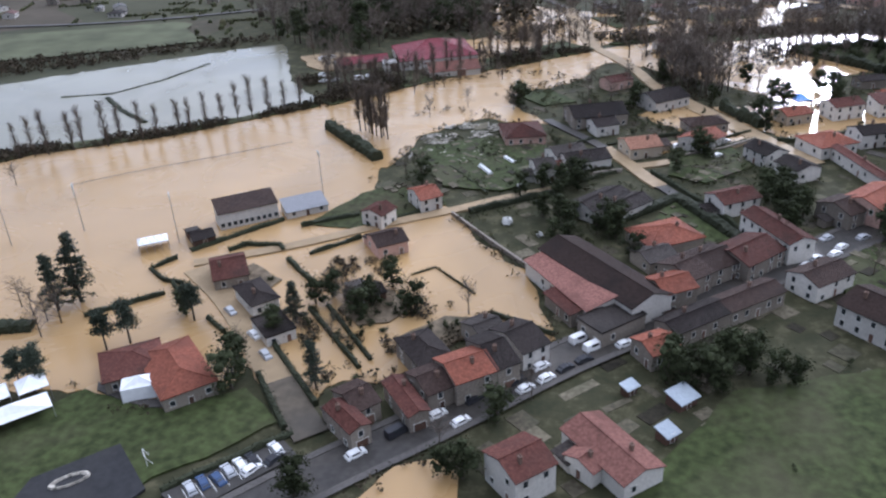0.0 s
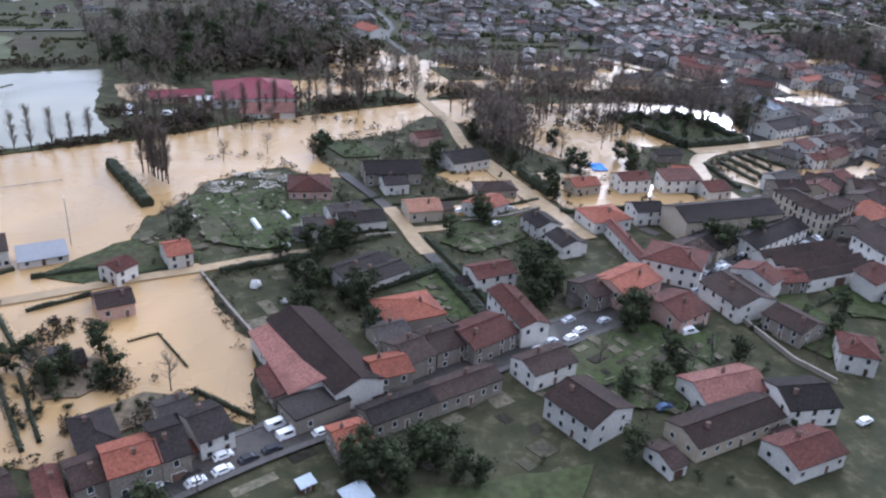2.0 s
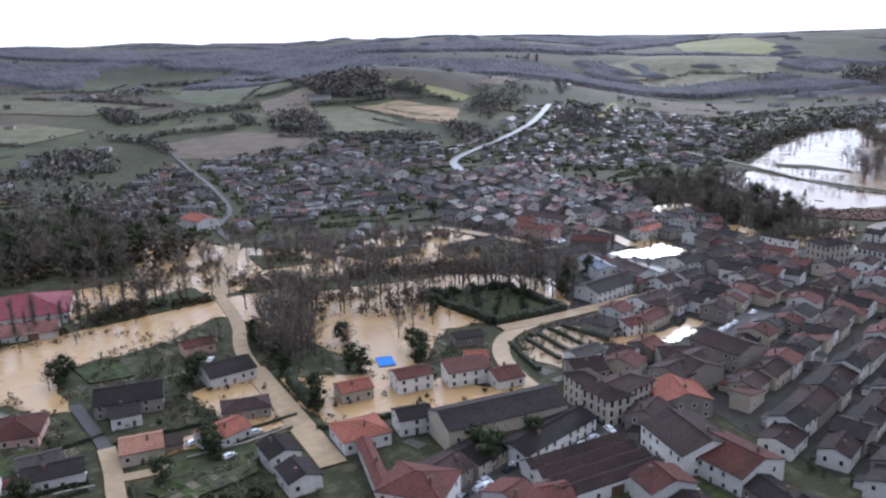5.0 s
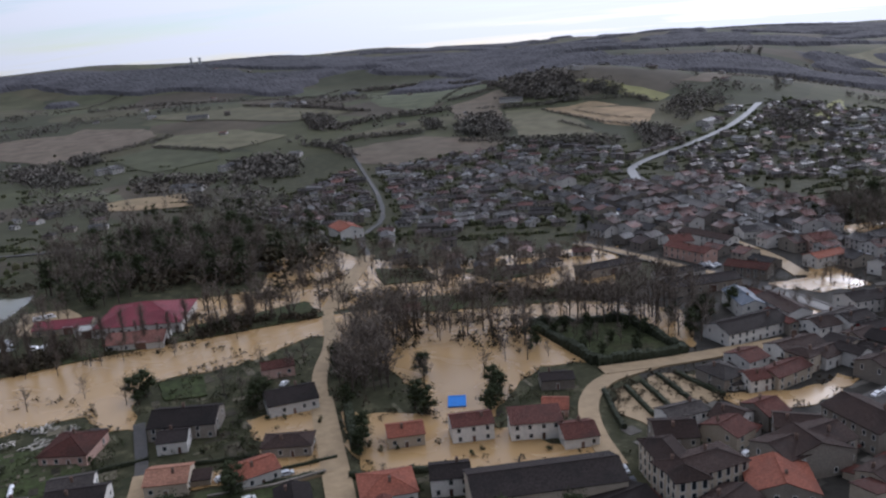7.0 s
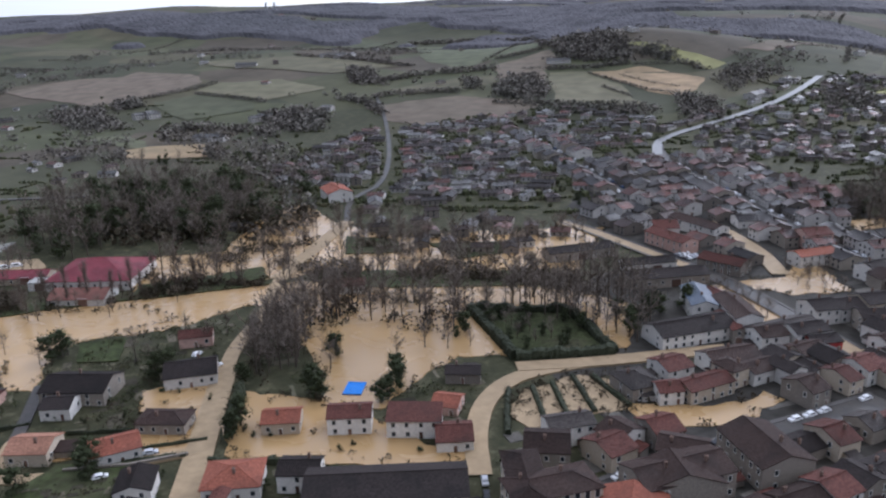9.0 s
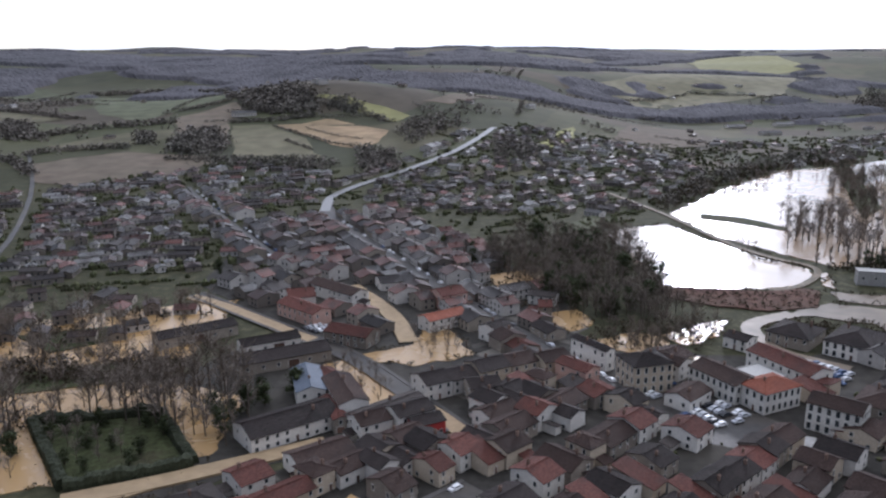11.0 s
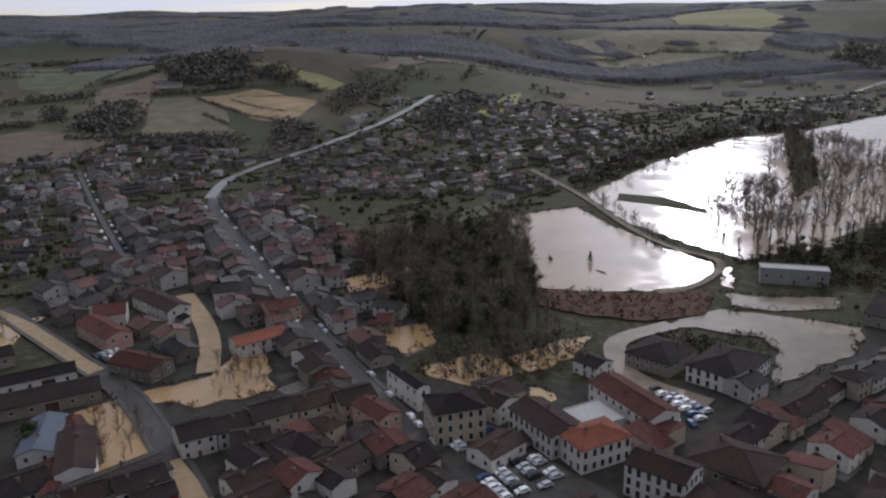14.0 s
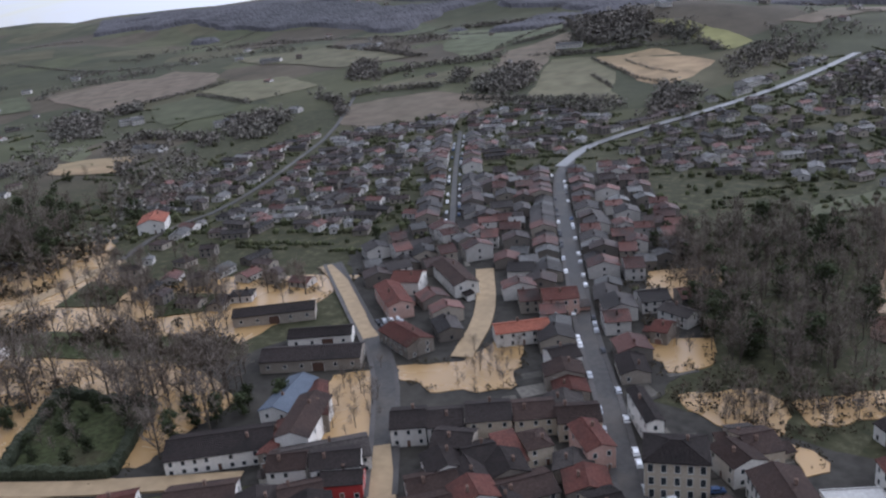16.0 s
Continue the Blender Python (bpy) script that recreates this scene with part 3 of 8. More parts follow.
sheet('lawn', [(41, 407), (43, 425), (95, 446), (125, 457), (142, 443), (96, 424)], DARK_GRASS, 0.560, 'patch of wet winter grass', 'lawn', 1.2)
sheet('lawn', [(150, 228), (174, 245), (185, 223), (167, 211), (152, 210)], GRASS, 0.572, 'patch of wet winter grass', 'lawn', 1.2)
sheet('lawn', [(124, 198), (143, 216), (149, 199), (137, 186)], GRASS, 0.584, 'patch of wet winter grass', 'lawn', 1.2)
sheet('lawn', [(-24, 323), (-11, 333), (1, 316), (-12, 310)], GRASS, 0.596, 'patch of wet winter grass', 'lawn', 1.2)
MUD.append([(-54, 147), (-50, 157), (-42, 157), (-36, 149), (-40, 142), (-47, 140)])
sheet('lawn', [(-54, 147), (-50, 157), (-42, 157), (-36, 149), (-40, 142), (-47, 140)], MUD_BED, 0.608, 'patch of wet winter grass', 'lawn', 1.2)
MUD.append([(-36, 136), (-27, 146), (-17, 145), (-20, 138), (-32, 128)])
sheet('lawn', [(-36, 136), (-27, 146), (-17, 145), (-20, 138), (-32, 128)], MUD_BED, 0.620, 'patch of wet winter grass', 'lawn', 1.2)
MUD.append([(-89, 158), (-84, 168), (-73, 160), (-75, 153)])
sheet('lawn', [(-89, 158), (-84, 168), (-73, 160), (-75, 153)], MUD_BED, 0.632, 'patch of wet winter grass', 'lawn', 1.2)
MUD.append([(404, 742), (431, 729), (448, 698), (445, 688), (422, 710), (399, 724)])
sheet('lawn', [(404, 742), (431, 729), (448, 698), (445, 688), (422, 710), (399, 724)], DARK_GRASS, 0.644, 'patch of wet winter grass', 'lawn', 1.2)
MUD.append([(492, 629), (558, 685), (624, 722), (602, 661), (524, 615)])
sheet('lawn', [(492, 629), (558, 685), (624, 722), (602, 661), (524, 615)], DARK_GRASS, 0.656, 'patch of wet winter grass', 'lawn', 1.2)
MUD.append([(-112, 316), (-72, 354), (-22, 390), (6, 408), (9, 402), (-17, 382), (-65, 346), (-103, 309)])
sheet('lawn', [(-112, 316), (-72, 354), (-22, 390), (6, 408), (9, 402), (-17, 382), (-65, 346), (-103, 309)], DARK_GRASS, 0.668, 'patch of wet winter grass', 'lawn', 1.2)
MUD.append([(16, 416), (49, 433), (105, 447), (133, 454), (137, 437), (102, 434), (52, 425), (18, 412)])
sheet('lawn', [(16, 416), (49, 433), (105, 447), (133, 454), (137, 437), (102, 434), (52, 425), (18, 412)], DARK_GRASS, 0.680, 'patch of wet winter grass', 'lawn', 1.2)
MUD.append([(-226, 238), (-208, 253), (-161, 274), (-110, 313), (-108, 308), (-158, 269), (-203, 246), (-220, 230)])
sheet('lawn', [(-226, 238), (-208, 253), (-161, 274), (-110, 313), (-108, 308), (-158, 269), (-203, 246), (-220, 230)], DARK_GRASS, 0.692, 'patch of wet winter grass', 'lawn', 1.2)
sheet('lawn', [(337, 559), (386, 551), (407, 557), (413, 553), (402, 527), (378, 521), (355, 528), (337, 540)], SILT, 0.704, 'patch of wet winter grass', 'lawn', 1.2)
MUD.append([(6, 479), (34, 480), (46, 461), (20, 450)])
sheet('lawn', [(6, 479), (34, 480), (46, 461), (20, 450)], DARK_GRASS, 0.716, 'patch of wet winter grass', 'lawn', 1.2)
MUD.append([(53, 478), (86, 491), (100, 478), (76, 459)])
sheet('lawn', [(53, 478), (86, 491), (100, 478), (76, 459)], DARK_GRASS, 0.728, 'patch of wet winter grass', 'lawn', 1.2)
MUD.append([(-48, 382), (-26, 402), (-9, 421), (3, 409), (-16, 386), (-41, 371)])
sheet('lawn', [(-48, 382), (-26, 402), (-9, 421), (3, 409), (-16, 386), (-41, 371)], DARK_GRASS, 0.740, 'patch of wet winter grass', 'lawn', 1.2)
MUD.append([(592, 976), (617, 1000), (542, 766), (512, 728)])
sheet('lawn', [(592, 976), (617, 1000), (542, 766), (512, 728)], DARK_GRASS, 0.752, 'patch of wet winter grass', 'lawn', 1.2)
sheet('lawn', [(67, 175), (78, 188), (93, 197), (111, 193), (104, 172), (94, 156), (78, 157), (68, 164)], GRASS, 0.764, 'patch of wet winter grass', 'lawn', 1.2)
sheet('lawn', [(126, 221), (142, 228), (143, 209), (137, 199), (125, 201)], GRASS, 0.776, 'patch of wet winter grass', 'lawn', 1.2)
sheet('lawn', [(154, 225), (184, 233), (182, 217), (166, 208), (151, 212)], GRASS, 0.788, 'patch of wet winter grass', 'lawn', 1.2)
sheet('lawn', [(34, 256), (55, 265), (60, 246), (43, 231), (32, 237)], GRASS, 0.800, 'patch of wet winter grass', 'lawn', 1.2)
sheet('lawn', [(-58, 257), (-27, 273), (-2, 259), (-7, 236), (-21, 221), (-40, 224)], GRASS, 0.812, 'patch of wet winter grass', 'lawn', 1.2)
ROADS.append([(-55, 76), (-42, 90), (-20, 110), (2, 132), (21, 147), (59, 180), (82, 199), (116, 228), (161, 271), (190, 308), (246, 364)])
road('road', ROADS[-1], 9, ASPHALT, 'wet dark asphalt road', 0.520, kerbs=True)
ROADS.append([(161, 271), (173, 243), (183, 218), (188, 201)])
road('road', ROADS[-1], 8, ASPHALT, 'wet dark asphalt road', 0.532, kerbs=True)
ROADS.append([(-48, 103), (-65, 125), (-82, 148), (-99, 164)])
road('road', ROADS[-1], 7, MUD_ROAD, 'street covered with brown silt and water', 0.544)
road('road', [(-46, 100.5), (-52, 108), (-59, 117)], 7.2, SILTY, 'silty wet asphalt at the mouth of the flooded street', 0.560)
ROADS.append([(80, 249), (61, 285), (43, 319)])
road('road', ROADS[-1], 8, MUD_ROAD, 'street covered with brown silt and water', 0.556)
ROADS.append([(43, 319), (33, 340), (27, 368), (8, 408)])
road('road', ROADS[-1], 5.5, MUD_ROAD, 'street covered with brown silt and water', 0.568)
ROADS.append([(8, 408), (1, 452), (-8, 506)])
road('road', ROADS[-1], 8, MUD_ROAD, 'street covered with brown silt and water', 0.580)
ROADS.append([(-8, 506), (-32, 553), (-29, 609), (-134, 835), (-208, 963)])
road('road', ROADS[-1], 3.5, ASPHALT, 'wet dark asphalt road', 0.592)
ROADS.append([(144, 288), (136, 307), (132, 328), (136, 346), (150, 359), (168, 371)])
road('road', ROADS[-1], 6.5, MUD_ROAD, 'street covered with brown silt and water', 0.604)
ROADS.append([(-10, 292), (2, 276), (12, 262), (19, 248), (23.5, 238), (31, 225), (39, 210), (47, 195.5), (53, 184)])
road('road', ROADS[-1], 3.8, ASPHALT, 'wet dark asphalt lane between garden hedges', 0.608)
ROADS.append([(12, 262), (19, 249), (24, 237), (29, 228)])
road('road', ROADS[-1], 5, MUD_ROAD, 'lane covered with brown silt', 0.622)
ROADS.append([(20, 244), (30, 247.5), (39.5, 253), (51, 262.4), (62, 271.5), (66, 275)])
road('road', ROADS[-1], 4.2, MUD_ROAD, 'street covered with brown silt and water', 0.616)
ROADS.append([(-101, 167), (-76, 179), (-52, 196), (-34, 206), (-20, 216), (-4, 224)])
road('road', ROADS[-1], 4, MUD_ROAD, 'street covered with brown silt and water', 0.628)
ROADS.append([(299, 423), (273, 471), (252, 506), (209, 588), (140, 724), (127, 790)])
road('road', ROADS[-1], 5.6, ASPHALT, 'wet dark asphalt road', 0.640, kerbs=True)
ROADS.append([(240, 399), (226, 420), (197, 461), (164, 489), (108, 539)])
road('road', ROADS[-1], 6, ASPHALT, 'wet dark asphalt road', 0.652, kerbs=True)
ROADS.append([(182, 556), (208, 512), (218, 476)])
road('road', ROADS[-1], 8, MUD_ROAD, 'street covered with brown silt and water', 0.664)
ROADS.append([(131, 611), (63, 725), (-1, 838)])
road('road', ROADS[-1], 3.2, ASPHALT, 'wet dark asphalt road', 0.676)
ROADS.append([(352, 824), (379, 742), (394, 663), (409, 619), (428, 601), (426, 585), (406, 559), (389, 554)])
road('road', ROADS[-1], 4, MUD_BED, 'wet dark asphalt road', 0.688)
ROADS.append([(384, 452), (364, 468), (360, 487), (363, 504), (387, 517)])
road('road', ROADS[-1], 8, WET_SILT, 'street covered with brown silt and water', 0.700)
ROADS.append([(748, 1276), (931, 1473), (1094, 1616)])
road('road', ROADS[-1], 9, ASPHALT, 'wet dark asphalt road', 0.712)
ROADS.append([(-377, 471), (-319, 476), (-266, 490), (-206, 518)])
road('road', ROADS[-1], 4, ASPHALT, 'wet dark asphalt road', 0.724)
ROADS.append([(107, 535), (129, 520.5), (151, 501.5), (166, 486), (178, 477)])
road('road', ROADS[-1], 6.5, MUD_ROAD, 'street covered with brown silt and water', 0.736)
ROADS.append([(242, 397), (233, 408), (225, 418)])
road('road', ROADS[-1], 7.5, MUD_ROAD, 'street covered with brown silt and water', 0.748)
ROADS.append([(135, 353), (158, 364), (180, 377), (200, 389)])
road('road', ROADS[-1], 7, MUD_ROAD, 'street covered with brown silt and water', 0.760)
ROADS.append([(133, 744), (126, 800), (132, 828), (165, 877), (192, 922), (217, 976), (233, 1022), (248, 1075), (262, 1128)])
road('road', ROADS[-1], 7.5, WET_ROAD, 'rain-wet road shining towards the sky', 0.80)
draped('field', [(4, 1114), (33, 1122), (66, 1142), (144, 1091), (138, 1024), (122, 993), (89, 1012), (55, 1058)], FIELD['field_tan'], 'tan stubble field on the hillside', 'field', 20.0, 0.30)
draped('field', [(-44, 1112), (3, 1115), (55, 1045), (80, 980), (98, 947), (8, 945)], FIELD['field_olive'], 'olive fallow field', 'field', 20.0, 0.33)
draped('field', [(-127, 1165), (-69, 1227), (-47, 1180), (-52, 1127), (-31, 1056), (-90, 1062)], FIELD['field_ploughed'], 'brown ploughed field', 'field', 20.0, 0.36)
draped('field', [(-395, 1490), (-226, 1490), (-120, 1330), (-81, 1254), (-139, 1199), (-169, 1130), (-242, 1195)], FIELD['field_green'], 'green winter meadow on the hillside', 'field', 20.0, 0.39)
draped('field', [(-189, 900), (-161, 935), (-109, 971), (-62, 957), (-1, 946), (-27, 885), (-95, 840), (-146, 850)], FIELD['field_ploughed'], 'brown ploughed field', 'field', 20.0, 0.42)
draped('field', [(-211, 995), (-147, 1069), (-105, 1095), (-90, 1053), (-121, 1005), (-179, 968)], FIELD['field_olive'], 'olive fallow field', 'field', 20.0, 0.45)
draped('field', [(-564, 1560), (-530, 1590), (-422, 1497), (-402, 1310), (-470, 1380)], FIELD['field_green'], 'green winter meadow on a knoll', 'field', 20.0, 0.48)
draped('field', [(14, 1231), (67, 1224), (124, 1200), (163, 1165), (150, 1133), (108, 1159), (63, 1209)], FIELD['field_bright'], 'bright green field of young crop', 'field', 20.0, 0.51)
draped('field', [(-652, 1853), (-600, 1830), (-532, 1763), (-540, 1708)], FIELD['field_olive'], 'pale fallow field on the far slope', 'field', 20.0, 0.54)
draped('field', [(169, 1239), (196, 1274), (264, 1484), (280, 1400), (213, 1245)], FIELD['field_ploughed'], 'pale brown field on the slope', 'field', 20.0, 0.57)
draped('field', [(310, 1055), (337, 1140), (362, 1195), (351, 1066), (320, 1035)], FIELD['field_bright'], 'bright green field of young crop', 'field', 20.0, 0.60)
draped('field', [(-755, 937), (-730, 1041), (-661, 1055), (-668, 1107), (-557, 1086), (-494, 1030), (-488, 973), (-512, 925), (-555, 880)], FIELD['field_ploughed'], 'brown ploughed field', 'field', 20.0, 0.63)
draped('field', [(-460, 965), (-466, 1023), (-387, 1047), (-290, 1001), (-295, 975), (-335, 932)], FIELD['field_olive'], 'olive fallow field', 'field', 20.0, 0.66)
draped('field', [(-478, 901), (-447, 946), (-342, 917), (-324, 882), (-369, 827)], FIELD['field_green'], 'green winter meadow on the hillside', 'field', 20.0, 0.69)
draped('field', [(-404, 725), (-358, 731), (-285, 683), (-325, 676)], FIELD['field_green'], 'green winter meadow between trees', 'field', 20.0, 0.72)
draped('field', [(-859, 934), (-816, 944), (-690, 882), (-732, 859)], FIELD['field_green'], 'green winter meadow on the hillside', 'field', 20.0, 0.75)
draped('field', [(-309, 668), (-295, 693), (-261, 710), (-216, 656), (-278, 633)], FIELD['field_tan'], 'pale brown field of dead grass', 'field', 20.0, 0.78)
draped('field', [(-640, 1190), (-560, 1150), (-420, 1110), (-330, 1090), (-260, 1150), (-330, 1190), (-480, 1240)], FIELD['field_olive'], 'olive fallow field', 'field', 20.0, 0.81)
draped('field', [(453, 1313), (555, 1384), (524, 1151), (443, 1072), (391, 1099)], FIELD['field_ploughed'], 'brown ploughed field', 'field', 20.0, 0.87)
draped('field', [(805, 1704), (922, 1624), (847, 1493), (731, 1568)], FIELD['field_green'], 'green winter meadow on the hillside', 'field', 20.0, 0.90)
draped('field', [(290, 684), (332, 741), (325, 693), (293, 668)], FIELD['field_green'], 'green winter meadow on the hillside', 'field', 20.0, 0.93)
draped('field', [(-381, 442), (-245, 478), (-217, 421), (-271, 402), (-332, 378)], FIELD['field_green'], 'green winter meadow beyond the flood', 'field', 20.0, 0.96)
draped('field', [(452, 1778), (734, 2136), (936, 2002), (812, 1749), (519, 1643)], FIELD['field_olive'], 'olive fallow field', 'field', 20.0, 0.99)
draped('field', [(881, 2852), (1159, 2786), (1133, 2466), (807, 2151)], FIELD['field_bright'], 'bright green field of young crop', 'field', 20.0, 1.02)
sheet("path", [(-97.2, 109.8), (-90.0, 107.1), (-82.6, 105.2), (-76.5, 107.0), (-71.3, 111.7), (-72.5, 114.3), (-77.7, 109.6), (-83.8, 107.8), (-91.2, 109.70), (-98.4, 112.40)], PAVE, 0.66, "pale paved path round the hall", "path", 0.5)
sheet("yard", [(-143.8, 391.3), (-125.4, 400.4), (-110.5, 390.7), (-104.4, 366.8), (-122.0, 362.7), (-133.3, 371.2)], MUD_ROAD, 0.62, "silt-covered yard beside the sports hall", "yard", 1.5)
sheet("car_park", [(-95, 83), (-83, 94), (-72, 83), (-76, 75), (-95, 74)], COURT, 0.67, "dark wet asphalt play court", "court")
sheet("car_park", [(-68.5, 82), (-51, 98.5), (-46.9, 94.6), (-62, 77.6)], ASPHALT, 0.74, "dark wet asphalt car park", "car park")


def dry(x, y):
    return any(inside(x, y, p) for p in MUD) or not any(inside(x, y, p) for p in FLOODED)


# Yard ground, its base lowered to hold the shade of the gaps between houses.
SHADED_YARDS = material("town_yards_gap_shade", (0.036, 0.033, 0.028), 0.85, 0.4, 0.25, 0.7, (0.06, 0.053, 0.042), 0.3, 2.0, 0.0)
sheet("yard_ground", [(205, 250), (238, 205), (331, 251), (440, 370), (500, 400), (560, 480), (515, 539), (458, 514), (367, 463), (313, 470), (286, 473), (254, 462), (232, 412), (160, 345)], SHADED_YARDS, 0.11, "yards and courts of the old town, gap shade in their colour", "ground", 2.0)
sheet("square", [(299, 428), (312, 439), (322, 433), (334, 418), (347, 404), (352, 390), (340, 384), (313, 394)], ASPHALT, 0.118, "wet asphalt square with parked cars", "square")
sheet("yard_ground", [(206, 505), (286, 500), (290, 545), (242, 645), (182, 751), (84, 697), (118, 628), (150, 560)], SHADED_YARDS, 0.115, "yards behind the street fronts, gap shade in their colour", "ground", 2.0)
sheet("yard_ground", [(104, 556), (150, 505), (196, 470), (206, 505), (150, 560), (118, 628), (100, 640)], SHADED_YARDS, 0.125, "yards between the flooded streets, gap shade in their colour", "ground", 2.0)
sheet("yard_ground", [(150, 345), (232, 412), (254, 462), (286, 473), (290, 500), (206, 505), (150, 470), (128, 420)], SHADED_YARDS, 0.12, "yards behind the street fronts, gap shade in their colour", "ground", 2.0)


# ---- houses ----
taken = []
rng = random.Random(7)


def window_mesh(name, w, h):
    """One moulded piece: a frame standing proud of the wall with a sill, glass set back in it."""
    m = bpy.data.meshes.new(name)
    def ring(gw, g0, g1, y):
        return [(-w / 2 - gw, y, g0), (w / 2 + gw, y, g0), (w / 2 + gw, y, h + g1), (-w / 2 - gw, y, h + g1)]
    v = ring(0.12, -0.16, 0.1, 0.1) + ring(0.12, -0.16, 0.1, -0.1) + ring(0, 0, 0, -0.1) + ring(0, 0, 0, -0.01)
    f = [(k + i, k + (i + 1) % 4, k + 4 + (i + 1) % 4, k + 4 + i) for k in (0, 4, 8) for i in range(4)] + [(12, 13, 14, 15)]
    m.from_pydata(v, [], f)
    for mat in (FRAME, GLASS):
        m.materials.append(mat)
    m.polygons[12].material_index = 1
    return m


WINDOWS = {"plain": window_mesh("window", 1.1, 1.3), "shut": window_mesh("window", 1.0, 1.4), "tall": window_mesh("window", 1.2, 2.1), "wide": window_mesh("window", 2.2, 1.2)}


def door_mesh(w, h):
    """One moulded piece: frame proud of the wall, leaf set back in it, a raised panel field."""
    m = bpy.data.meshes.new("door")

    def ring(gw, g0, g1, y):
        return [(-w / 2 - gw, y, g0), (w / 2 + gw, y, g0), (w / 2 + gw, y, h + g1), (-w / 2 - gw, y, h + g1)]

    v = ring(0.12, 0, 0.12, 0.1) + ring(0.12, 0, 0.12, -0.1) + ring(0, 0, 0, -0.1) + ring(0, 0, 0, -0.03) + ring(-0.14, 0.18, -0.14, -0.03) + ring(-0.18, 0.22, -0.18, -0.07)
    f = [(k + i, k + (i + 1) % 4, k + 4 + (i + 1) % 4, k + 4 + i) for k in (0, 4, 8, 12, 16) for i in range(4)] + [(20, 21, 22, 23)]
    m.from_pydata(v, [], f)
    for mat in (FRAME, DOOR):
        m.materials.append(mat)
    for p in m.polygons[12:]:
        p.material_index = 1
    return m


DOORS = {"door": door_mesh(1.0, 2.1), "garage": door_mesh(2.6, 2.2), "gate": door_mesh(4.2, 3.4)}


def chimney_mesh():
    s = Shape()
    s.box(-0.35, 0.35, -0.3, 0.3, -1.2, 1.1)
    s.box(-0.45, 0.45, -0.4, 0.4, 1.1, 1.22)
    s.tube((-0.15, 0, 1.2), (-0.15, 0, 1.55), 0.12, 0.1, 6)
    s.tube((0.16, 0, 1.2), (0.16, 0, 1.5), 0.12, 0.1, 6)
    return s.mesh("chimney", BRICK)


CHIMNEY = chimney_mesh()


